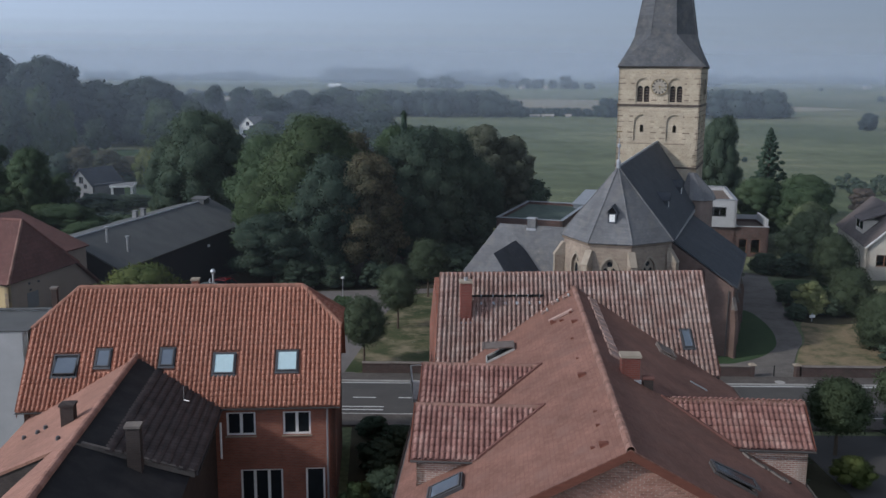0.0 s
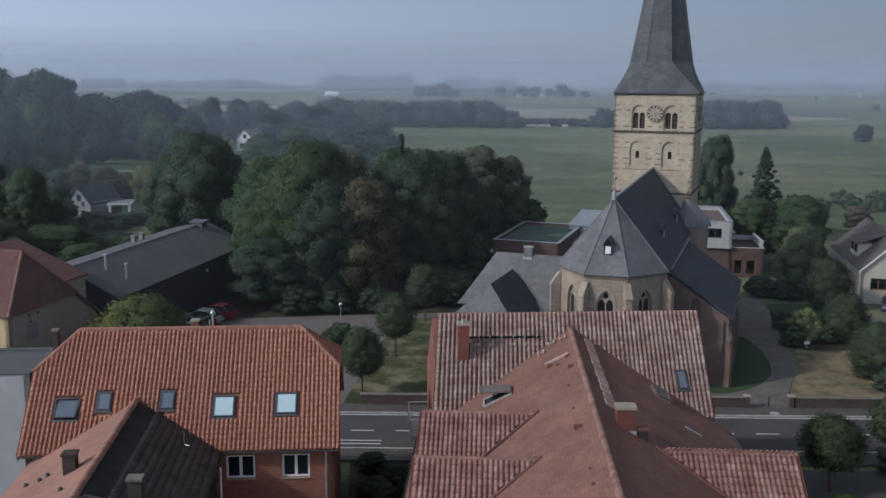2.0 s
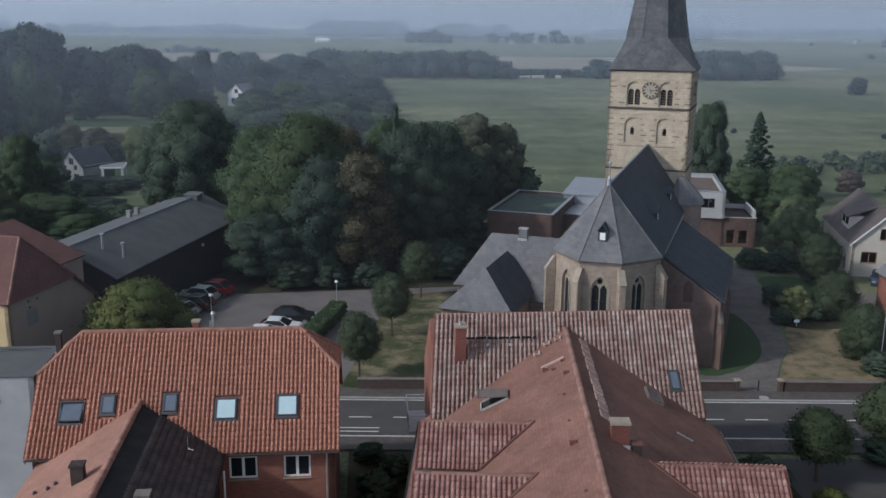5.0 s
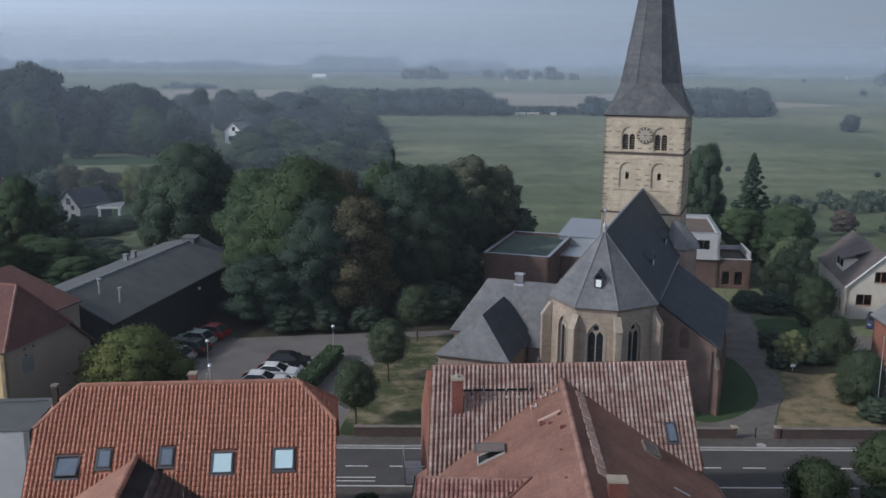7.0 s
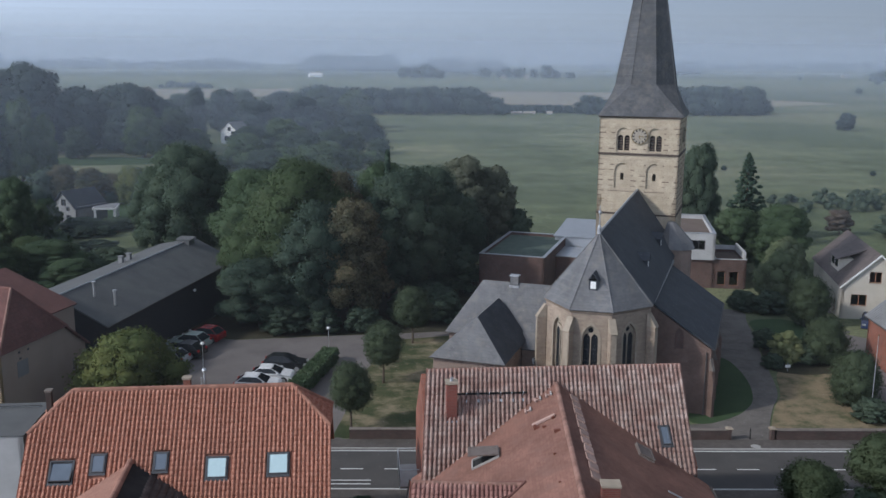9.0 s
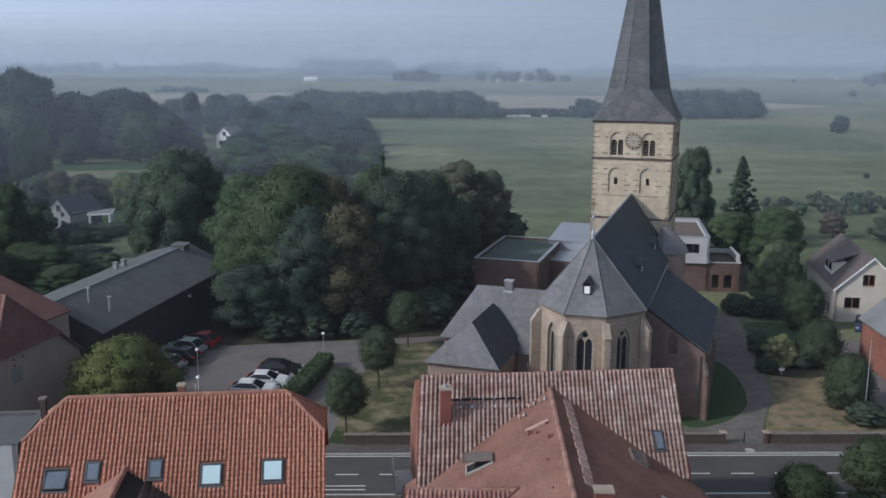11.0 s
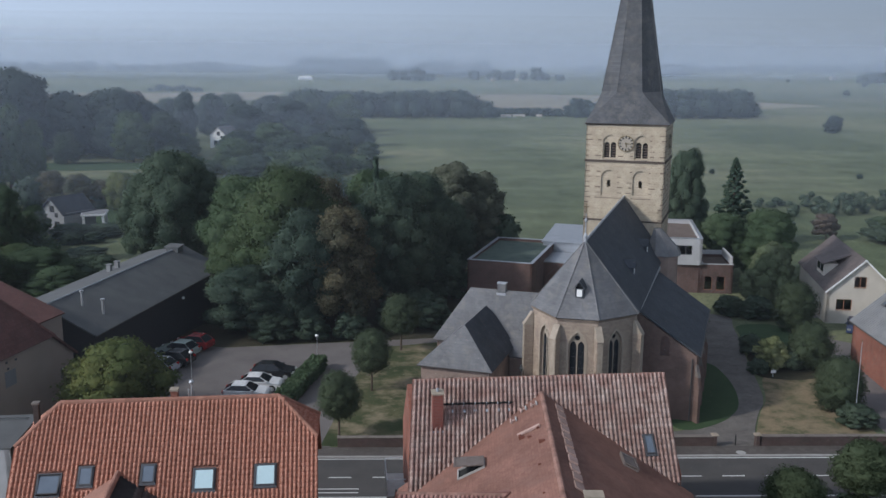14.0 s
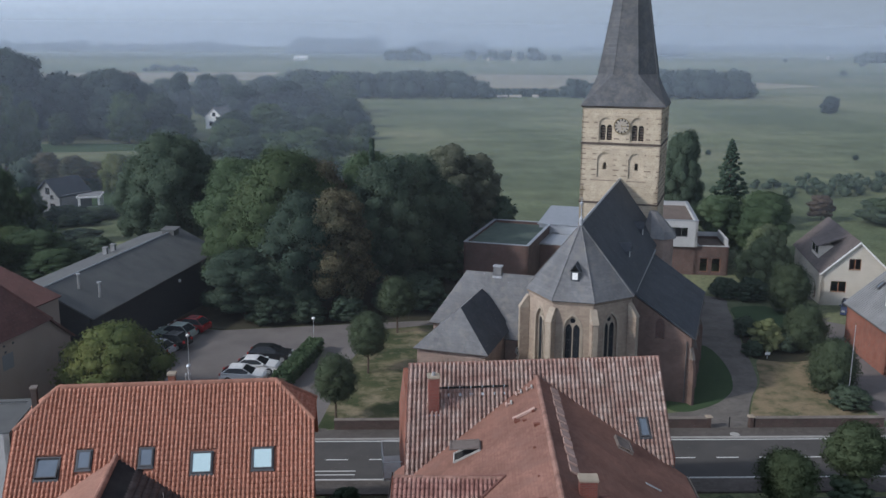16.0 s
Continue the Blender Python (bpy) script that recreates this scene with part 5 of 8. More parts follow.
def church():
    c = thing("church", "old brick and tuff stone church with slate roofs", "church", CH)
    R, R2, E, W = 14.5, 14.95, 9.25, 4.2
    octa = [(-4.1, -0.8), (-1.35, -3.92), (1.85, -3.62), (4.4, -0.7)]
    # apse walls, each with a tall window
    oc = [(x * 0.93, y * 0.93) for x, y in octa]
    cor = [(-3.8, 3.2)] + oc + [(3.95, 3.2)]
    for i in range(len(cor) - 1):
        (xa, ya), (xb, yb) = cor[i], cor[i + 1]
        ln = math.hypot(xb - xa, yb - ya)
        m = Matrix.Translation((xa, ya, 0)) @ Matrix.Rotation(math.atan2(yb - ya, xb - xa), 4, "Z")
        op = arch(ln / 2 - 0.62, 2.6, ln / 2 + 0.62, 8.1)
        part("wall", panel(rect(0, -0.1, ln, E + 0.05), [op], 0.5), M["apse_stone"], c, "weathered pale masonry wall", m)
        rim = panel(arch(ln / 2 - 0.78, 2.46, ln / 2 + 0.78, 8.30), [arch(ln / 2 - 0.63, 2.6, ln / 2 + 0.63, 8.11)], 0.05)
        part("window_surround", moved(rim, Matrix.Translation((0, -0.04, 0))), M["stone"], c, "pale stone window surround", m)
        gothic_window(c, m, ln / 2 - 0.62, 2.6, ln / 2 + 0.62, 8.1)
        # dark strip painted in for the shadow under the apse eaves
        part("cornice", box(-0.02, -0.12, E - 0.24, ln + 0.02, -0.004, E - 0.05), M["tuff_dark"], c, "", m)
        part("plinth", box(0, -0.14, -0.1, ln, -0.004, 1.0), M["stone"], c, "", m)
    for (x, y), d in zip(oc, (-62, -17, 28, 72)):
        buttress(c, Matrix.Translation((x, y, 0)) @ Matrix.Rotation(radians(d), 4, "Z") @ Matrix.Diagonal((0.95, 0.95, 1, 1)), 8.7)
    buttress(c, Matrix.Translation((-3.75, 3.0, 0)) @ Matrix.Rotation(radians(-90), 4, "Z"), 8.7)
    # chancel and nave
    NW = W - 0.35
    part("wall", panel(rect(-22.3, -0.1, -3.2, E + 0.05), [], 0.5), M["brick_old"], c, "", pose(-NW, 0, 0, 0, 0, -90))
    part("wall", panel(rect(3.2, -0.1, 22.3, E + 0.05), [], 0.5), M["brick_old"], c, "", pose(NW, 0, 0, 0, 0, 90))
    t = 0.12
    oc2 = [(*p, E) for p in octa]
    A = (0, 0, R)
    for i in range(3):
        part("roof", slab([oc2[i], oc2[i + 1], A], t), M["slate_old"] if i == 0 else M["slate_old"], c, "grey slate apse roof")
    part("roof", slab([(-W, octa[0][1] + 0.5, E), oc2[0], A], t), M["slate_old"], c)
    part("roof", slab([oc2[3], (4.4, octa[3][1] + 0.5, E), A], t), M["slate_old"], c)
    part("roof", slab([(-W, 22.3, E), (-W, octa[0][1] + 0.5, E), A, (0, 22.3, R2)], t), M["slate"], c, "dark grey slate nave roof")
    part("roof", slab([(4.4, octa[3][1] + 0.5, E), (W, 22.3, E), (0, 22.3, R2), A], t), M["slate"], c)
    part("ridge", tube([(0, 0, R), (0, 22.3, R2)], [0.10, 0.10], 8), M["lead"], c, "lead ridge roll")
    for p in oc2:
        part("hip", tube([p, A], [0.06, 0.06], 6), M["slate_old"], c)
    fin = part("finial", lathe([(0.16, 0), (0.16, 0.5), (0.05, 0.7), (0.04, 1.5), (0.13, 1.6), (0.13, 1.75), (0.03, 1.85), (0.02, 2.3)], 10), M["lead"], c, "lead finial with a cross", Matrix.Translation((0, 0, R - 0.1)))
    part("cross", geo_join(box(-0.02, -0.02, 2.2, 0.02, 0.02, 3.1), box(-0.25, -0.02, 2.72, 0.25, 0.02, 2.77)), M["gold"], fin)

    def dormer(m, w=0.62, hh=0.75):
        d = part("dormer", geo_join(box(-w / 2 - 0.08, -0.0, -0.25, w / 2 + 0.08, 1.3, hh)), M["slate"], c, "small slate dormer with white louvre", m)
        part("dormer_roof", geo_join(slab([(-w / 2 - 0.2, -0.15, hh), (0, -0.15, hh + 0.62), (0, 1.5, hh + 0.62), (-w / 2 - 0.2, 1.5, hh)], 0.05), slab([(0, -0.15, hh + 0.62), (w / 2 + 0.2, -0.15, hh), (w / 2 + 0.2, 1.5, hh), (0, 1.5, hh + 0.62)], 0.05)), M["slate"], d)
        part("louvre", box(-w / 2 + 0.05, -0.03, -0.12, w / 2 - 0.05, -0.004, hh - 0.08), M["white"], d)
    mid = lambda a, b: ((a[0] + b[0]) / 2, (a[1] + b[1]) / 2)
    dm = mid(octa[1], octa[2])
    dormer(Matrix.Translation((dm[0] * 0.66, dm[1] * 0.66 - 0.3, 10.85)), 0.5, 0.5)
    for x, u in ((2.7, 6.0), (2.7, 15.8)):
        dormer(Matrix.Translation((x + 0.45, u, 14.6 - 1.28 * x - 0.25)) @ Matrix.Rotation(radians(90), 4, "Z"), 0.5, 0.5)
    # lean-to aisle
    AW, AE, u0, u1 = 9.0, 5.5, 2.1, 17.1
    part("roof", slab([(AW, u0, AE), (AW, u1, AE), (W - 0.3, u1, E - 0.3), (W - 0.3, u0, E - 0.3)], t), M["slate"], c, "blue-grey slate aisle roof")
    aw = AW - 0.25
    prof = [(NW - 0.2, -0.1), (aw, -0.1), (aw, AE - 0.1), (NW - 0.2, E - 0.45)]
    part("wall", panel(prof, [arch(5.9, 5.2, 6.6, 6.9)], 0.45), M["brick_aisle"], c, "", pose(0, u0 + 0.12, 0))
    part("window_lining", moved(panel(arch(5.9, 5.2, 6.6, 6.9), (), 0.04), pose(0, u0 + 0.40, 0)), M["brick_dark"], c)
    part("wall", panel([(-x, z) for x, z in prof], [], 0.45), M["brick_aisle"], c, "", pose(0, u1 - 0.12, 0, 0, 0, 180))
    part("wall", panel(rect(u0 + 0.15, -0.1, u1 - 0.15, AE - 0.05), [arch(u0 + 2 + 3.6 * k, 1.6, u0 + 3.2 + 3.6 * k, 4.4) for k in range(4)], 0.45), M["brick_aisle"], c, "", pose(aw, 0, 0, 0, 0, 90))
    for k in range(4):
        gothic_window(c, pose(aw, 0, 0, 0, 0, 90), u0 + 2 + 3.6 * k, 1.6, u0 + 3.2 + 3.6 * k, 4.4)
    buttress(c, Matrix.Translation((aw, u0 + 0.15, 0)) @ Matrix.Rotation(radians(45), 4, "Z") @ Matrix.Diagonal((0.5, 0.5, 0.94, 1)), 5.0)
    for u in (6.2, 9.8, 13.4):
        buttress(c, Matrix.Translation((aw, u, 0)) @ Matrix.Rotation(radians(90), 4, "Z") @ Matrix.Diagonal((0.6, 0.4, 0.95, 1)), 4.6)
    part("rainwater_pipe", tube([(aw - 0.35, u0 + 0.02, AE - 0.3), (aw - 0.35, u0 + 0.02, 0)], [0.05, 0.05], 8), M["gutter"], c)
    gutter(c, (AW + 0.05, u0, AE), (AW + 0.05, u1, AE))
    part("valley_flashing", box(W - 0.02, u0, E - 0.36, W + 0.10, u1 + 0.4, E - 0.1), M["lead"], c, "lead flashing between the roofs")
    # stair turret between nave and tower
    part("turret", rings([ngon(1.45, 8, -0.1, math.pi / 8, 4.3, 20.1), ngon(1.45, 8, 9.9, math.pi / 8, 4.3, 20.1)]), M["brick_old"], c, "stair turret wall")
    part("turret_roof", rings([ngon(1.75, 8, 9.85, math.pi / 8, 4.3, 20.1), ngon(1.5, 8, 10.5, math.pi / 8, 4.2, 20.2), ngon(0.4, 8, 12.2, math.pi / 8, 3.6, 20.7)]), M["slate_old"], c, "slate turret roof")
    # tower
    tx, ty, H, Tt = -0.1, 26.2, 3.87, 22.1
    for k in range(4):
        m = Matrix.Translation((tx, ty, 0)) @ Matrix.Rotation(radians(90 * k), 4, "Z") @ Matrix.Translation((-H, -H, 0))
        ww = 2 * H
        bif = []
        for cx in (2.38, 5.48):
            bif += [arch(cx - 0.58, 18.72, cx - 0.05, 20.25, False, 4), arch(cx + 0.05, 18.72, cx + 0.58, 20.25, False, 4)]
        low = [arch(cx - 0.17, 15.8, cx + 0.17, 16.52, False, 3) for cx in (2.36, 5.48)]
        blind_hi = [arch(cx - 0.70, 18.62, cx + 0.70, 20.98, False, 6) for cx in (2.38, 5.46)]
        blind_lo = [arch(cx - 0.74, 14.98, cx + 0.74, 17.5, False, 6) for cx in (2.36, 5.46)]
        part("wall", panel(rect(0, -0.1, ww, 14.0), [], 0.5), M["tuff"], c, "pale tuff tower wall", m)
        skin = panel(rect(0, 14.0, ww, Tt), blind_hi + blind_lo, 0.16)
        part("wall", skin, M["tuff"], c, "", m)
        part("blind_wall", moved(panel(rect(0.02, 14.02, ww - 0.02, Tt), bif + low, 0.4), Matrix.Translation((0, 0.163, 0))), M["tuff"], c, "recessed tuff panel", m)
        part("string_course", box(-0.08, -0.10, 18.30, ww + 0.08, -0.004, 18.50), M["timber_dark"], c, "dark projecting string course", m)
        part("string_course", box(-0.07, -0.08, 12.38, ww + 0.07, -0.004, 12.55), M["timber_dark"], c, "", m)
        part("cornice", box(-0.12, -0.14, Tt - 0.16, ww + 0.12, -0.004, Tt - 0.004), M["timber_dark"], c, "dark timber eaves cornice", m)
        for cx in (2.38, 5.48):
            lv = part("louvre", box(cx - 0.66, 0.42, 18.68, cx + 0.66, 0.46, 20.35), M["dark"], c, "", m)
            part("mullion", tube([(cx, 0.3, 18.75), (cx, 0.3, 19.95)], [0.07, 0.07], 8), M["stone"], c, "", m)
            for z in range(5):
                part("slat", slab([(cx - 0.64, 0.28, 18.85 + z * 0.26), (cx + 0.64, 0.28, 18.85 + z * 0.26), (cx + 0.64, 0.40, 18.98 + z * 0.26), (cx - 0.64, 0.40, 18.98 + z * 0.26)], 0.02), M["timber_dark"], lv)
            part("ledge", box(cx - 0.72, -0.03, 18.52, cx + 0.72, 0.16, 18.615), M["stone"], c, "", m)
        for i, z in enumerate([12.6 + 0.52 * i for i in range(18)]):
            if abs(z - 18.4) > 0.2:
                for a, b in ([(0.0, 1.55), (3.2, 4.65), (6.28, ww)] if 14.9 < z < 17.5 or 18.4 < z < 21.1 else [(0.0, ww)]):
                    if 19.3 < z < 21.1 and a == 3.2:
                        continue
                    part("stone_band", box(a, -0.014, z, b, -0.002, z + 0.07 + 0.04 * (i % 3 == 0)), M["tuff_dark"], c, "", m)
        if k == 0:
            # dressed blocks on the face towards the village, in pairs of courses
            rgb = random.Random(7)
            blocks = [mesh("tuff_block", rings([[(0.012, 0, 0.012), (w - 0.012, 0, 0.012), (w - 0.012, 0, 0.232), (0.012, 0, 0.232)], [(0.025, -0.02, 0.025), (w - 0.025, -0.02, 0.025), (w - 0.025, -0.02, 0.22), (0.025, -0.02, 0.22)]]), M["tuff_block"]) for w in (0.42, 0.55, 0.68)]
            count = 0
            for row in range(36):
                z = 21.66 - row * 0.26
                x = rgb.uniform(-0.3, 0.0)
                while x < ww - 0.2 and count < 330:
                    i = rgb.randrange(3)
                    w = (0.42, 0.55, 0.68)[i]
                    free = x > 0 and x + w < ww and not (18.0 < z < 18.55)
                    for lo, hi, z0, z1 in ([(1.62, 3.14, 18.5, 21.05), (4.70, 6.24, 18.5, 21.05), (3.05, 4.85, 19.2, 21.1), (1.55, 3.16, 14.85, 17.55), (4.66, 6.26, 14.85, 17.55)]):
                        if x + w > lo and x < hi and z + 0.25 > z0 and z < z1:
                            free = False
                    if free:
                        part("tuff_block", blocks[i], None, c, "", m @ Matrix.Translation((x, 0.0, z)))
                        count += 1
                    x += w
        if k in (0, 1, 3):
            clock = part("clock", moved(geo_join(tube([(0, 0.05, 0), (0, -0.10, 0)], [0.78, 0.78], 32)), Matrix.Translation((3.94, 0, 20.17))), M["clock_face"], c, "round tower clock with gilded numerals", m)
            for i in range(12):
                a = radians(30 * i)
                part("numeral", moved(box(-0.05, -0.128, 0.50, 0.05, -0.103, 0.72), Matrix.Translation((3.94, 0, 20.17)) @ Matrix.Rotation(a, 4, "Y")), M["iron"], clock)
            part("clock_rim", moved(panel([(0.80 * math.cos(q), 0.80 * math.sin(q)) for q in [i * math.pi / 16 for i in range(32)]], [[(0.72 * math.cos(q), 0.72 * math.sin(q)) for q in [i * math.pi / 16 for i in range(32)]]], 0.03), Matrix.Translation((3.94, -0.135, 20.17))), M["gold"], clock)
            for ang, ln in ((95, 0.48), (170, 0.34)):
                part("clock_hand", moved(box(-0.035, -0.15, -0.1, 0.035, -0.137, ln), Matrix.Translation((3.94, 0, 20.17)) @ Matrix.Rotation(radians(ang), 4, "Y")), M["gold"], clock)
    # broach spire: square foot flaring into an octagon
    TR = Matrix.Translation((tx, ty, 0)) @ Matrix.Rotation(radians(1.5), 4, "Z")

    def sq_oct(half, cut, z):
        return [tuple(TR @ Vector((x, y, z))) for x, y in ((-half, -half + cut), (-half + cut, -half), (half - cut, -half), (half, -half + cut), (half, half - cut), (half - cut, half), (-half + cut, half), (-half, half - cut))]
    def octagon(r, z):
        return [tuple(TR @ Vector((r * math.cos(a), r * math.sin(a), z))) for a in [radians(202.5 + 45 * i) for i in range(8)]]
    levels = [sq_oct(4.15, 0.02, Tt), sq_oct(3.62, 0.52, 23.15), sq_oct(3.22, 1.1, 24.15), octagon(3.16, 25.15), octagon(2.4, 29.3), octagon(1.66, 33.6), octagon(0.10, 42.8)]
    part("spire", rings(levels), M["slate_spire"], c, "tall broach spire of weathered slate")
    for i in range(8):
        part("hip", tube([levels[k][i] for k in range(3, 7)], [0.05] * 4, 6), M["slate_spire"], c)
    part("weathercock", geo_join(tube([(tx, ty, 42.6), (tx, ty, 45.0)], [0.05, 0.03], 6), box(tx - 0.5, ty - 0.02, 44.4, tx + 0.5, ty + 0.02, 44.5), box(tx - 0.04, ty - 0.02, 44.0, tx + 0.04, ty + 0.02, 45.2)), M["gold"], c)


church()


def sacristy():
    s = thing("sacristy", "low sacristy with grey slate hipped roofs beside the church", "building", CH)
    t = 0.1
    R, E = 8.9, 5.0
    y, hw = 4.5, 3.4
    L0, T0, X1 = -12.8, -10.5, -3.4
    front = [(L0, y - hw, E), (X1, y - hw, E), (X1, y, R), (T0, y, R)]
    part("roof", slab(front, t), M["slate_old"], s, "grey slate roof face")
    part("roof", slab([(X1, y + hw, E), (L0, y + hw, E), (T0, y, R), (X1, y, R)], t), M["slate_old"], s)
    part("roof", slab([(L0, y + hw, E), (L0, y - hw, E), (T0, y, R)], t), M["slate_old"], s)
    part("wall", box(L0 + 0.3, y - hw + 0.3, -0.1, X1, y + hw - 0.3, E - 0.05), M["brick_old"], s, "old brick wall")
    gutter(s, (L0, y - hw - 0.05, E), (X1, y - hw - 0.05, E))
    chimney(s, -7.7, y, R - 0.5, R + 0.55, 0.7, 0.5, "slate_old", "lead", 0)
    a = thing("sacristy_annex", "small slate-roofed annex with hipped end", "building", CH)
    R2, E2 = 7.84, 5.1
    ax, hw2, f, b = -8.65, 3.0, -6.0, 2.9
    tipy = -3.7
    part("roof", slab([(ax - hw2, f, E2), (ax + hw2, f, E2), (ax, tipy + 0.4, R2)], t), M["slate_old"], a, "grey slate hip end")
    part("roof", slab([(ax - hw2, b, E2), (ax - hw2, f, E2), (ax, tipy + 0.4, R2), (ax, b, R2)], t), M["slate_old"], a)
    # the face turned from the sun gets a darker slate in place of shade
    part("roof", slab([(ax + hw2, f, E2), (ax + hw2, b, E2), (ax, b, R2), (ax, tipy + 0.4, R2)], t), M["slate"], a, "slate roof face with shade in its darker colour")
    part("wall", box(ax - hw2 + 0.25, f + 0.25, -0.1, ax + hw2 - 0.25, b, E2 - 0.05), M["brick_old"], a, "old brick wall")
    gutter(a, (ax - hw2, f - 0.05, E2), (ax + hw2, f - 0.05, E2))
    part("lean_to_roof", slab([(ax + hw2 - 0.5, -0.2, 4.6), (-3.6, -0.2, 4.6), (-3.6, 1.3, 5.6), (ax + hw2 - 0.5, 1.3, 5.6)], 0.1), M["slate_old"], a)
    part("lean_to_wall", panel(rect(ax + hw2 - 0.2, -0.1, -3.7, 4.55), [[(-4.6 + 0.42 * math.cos(q), 3.6 + 0.42 * math.sin(q)) for q in [i * math.pi / 8 for i in range(16)]]], 0.3), M["brick_old"], a, "", pose(0, 0.05, 0))
    rw = part("round_window", moved(panel([(-4.6 + 0.42 * math.cos(q), 3.6 + 0.42 * math.sin(q)) for q in [i * math.pi / 8 for i in range(16)]], [[(-4.6 + sx * 0.17 + 0.12 * math.cos(q), 3.6 + sz * 0.17 + 0.12 * math.sin(q)) for q in [i * math.pi / 4 for i in range(8)]] for sx in (-1, 1) for sz in (-1, 1)], 0.06), Matrix.Translation((0, 0.15, 0))), M["white"], a)
    part("pane", box(-4.98, 0.24, 3.2, -4.22, 0.26, 4.0), M["dark_glass"], rw)
    part("flat_cover", box(ax - 0.3, f - 0.9, 3.9, ax + 2.2, f + 0.2, 4.02), M["lead"], a, "pale metal flat roof")
    part("cover_wall", box(ax - 0.2, f - 0.8, -0.1, ax + 2.1, f + 0.2, 3.9), M["brick_old"], a)


sacristy()


# ------------------------------------------------ modern parish buildings
def flat_block(name, label, m, x1, y1, h, wall, roof, z0=-1.2, par=0.35, openings=(), rim="zinc"):
    b = thing(name, label, "building", m)
    part("wall", panel(rect(0, z0, x1, h), [rect(*o) for o in openings], 0.3), M[wall], b, "", pose(0, 0, 0))
    part("wall", panel(rect(0, z0, y1, h), [], 0.3), M[wall], b, "", pose(x1, 0, 0, 0, 0, 90))
    part("wall", panel(rect(0, z0, x1, h), [], 0.3), M[wall], b, "", pose(x1, y1, 0, 0, 0, 180))
    part("wall", panel(rect(0, z0, y1, h), [], 0.3), M[wall], b, "", pose(0, y1, 0, 0, 0, -90))
    part("roof_deck", box(0.28, 0.28, h - par - 0.2, x1 - 0.28, y1 - 0.28, h - par), M[roof], b)
    part("parapet_cap", geo_join(box(-0.05, -0.05, h, x1 + 0.05, 0.35, h + 0.06), box(-0.05, y1 - 0.35, h, x1 + 0.05, y1 + 0.05, h + 0.06), box(-0.05, 0.352, h, 0.35, y1 - 0.352, h + 0.06), box(x1 - 0.35, 0.352, h, x1 + 0.05, y1 - 0.352, h + 0.06)), M[rim], b, "pale metal parapet cap")
    for o in openings:
        window(b, pose(0, 0, 0), *o, leaves=max(1, round((o[2] - o[0]) / 0.8)), frame_mat="window_wood" if wall == "brick_dark" else "frame_dark", sill=False)
    return b


PM = pose(14.19, 108.98, 0, 0, 0, -22.9)
hall = flat_block("parish_hall", "modern dark brick hall with green flat roof", PM, 8.0, 15.4, 4.5, "brick_dark", "sedum")
solo("link_building", geo_join(box(8.05, 7.0, -1.2, 11.5, 13.0, 3.3)), M["brick_dark"], "low dark brick link with flat roof", "building", m=PM)
solo("link_roof", box(8.0, 6.95, 3.303, 11.55, 13.05, 3.45), M["zinc"], "pale metal flat roof over the link", "roof", m=PM)
solo("metal_roof_hall", geo_join(box(6.6, 13.5, -1.2, 13.9, 23.0, 4.6), slab([(6.4, 13.3, 4.75), (14.1, 13.3, 4.75), (14.1, 23.2, 5.5), (6.4, 23.2, 5.5)], 0.12)), M["zinc"], "hall with pale grey metal roof behind the church", "building", m=PM)
flat_block("rendered_block", "pale grey rendered modern block with flat roof", pose(38.75, 113.1, 0, 0, 0, -15), 6.0, 15.0, 6.1, "render_pale", "roof_gravel", z0=2.7, par=0.55, openings=((1.6, 4.0, 4.75, 5.2),), rim="zinc")
flat_block("brick_wing", "modern brick wing with pale roof terrace rim", pose(44.72, 112.0, 0, 0, 0, -12), 4.0, 7.0, 2.75, "brick_dark", "roof_gravel", openings=((0.45, -0.6, 1.45, 1.2), (1.95, -0.6, 3.05, 1.2)), rim="render_pale")
flat_block("ground_floor_block", "dark brick ground floor under the pale block", pose(38.35, 113.36, 0, 0, 0, -12), 6.5, 14.0, 2.69, "brick_dark", "felt", par=0.1, rim="render_pale")
tr = thing("terrace_parapet", "pale terrace parapet on the brick wing", "parapet", pose(44.72, 112.0, 0, 0, 0, -12.0))
part("side_parapet", box(3.68, 0.36, 2.815, 3.94, 6.5, 3.7), M["render_pale"], tr)
part("back_parapet", box(0.2, 6.52, 2.815, 3.94, 6.75, 3.35), M["render_pale"], tr)


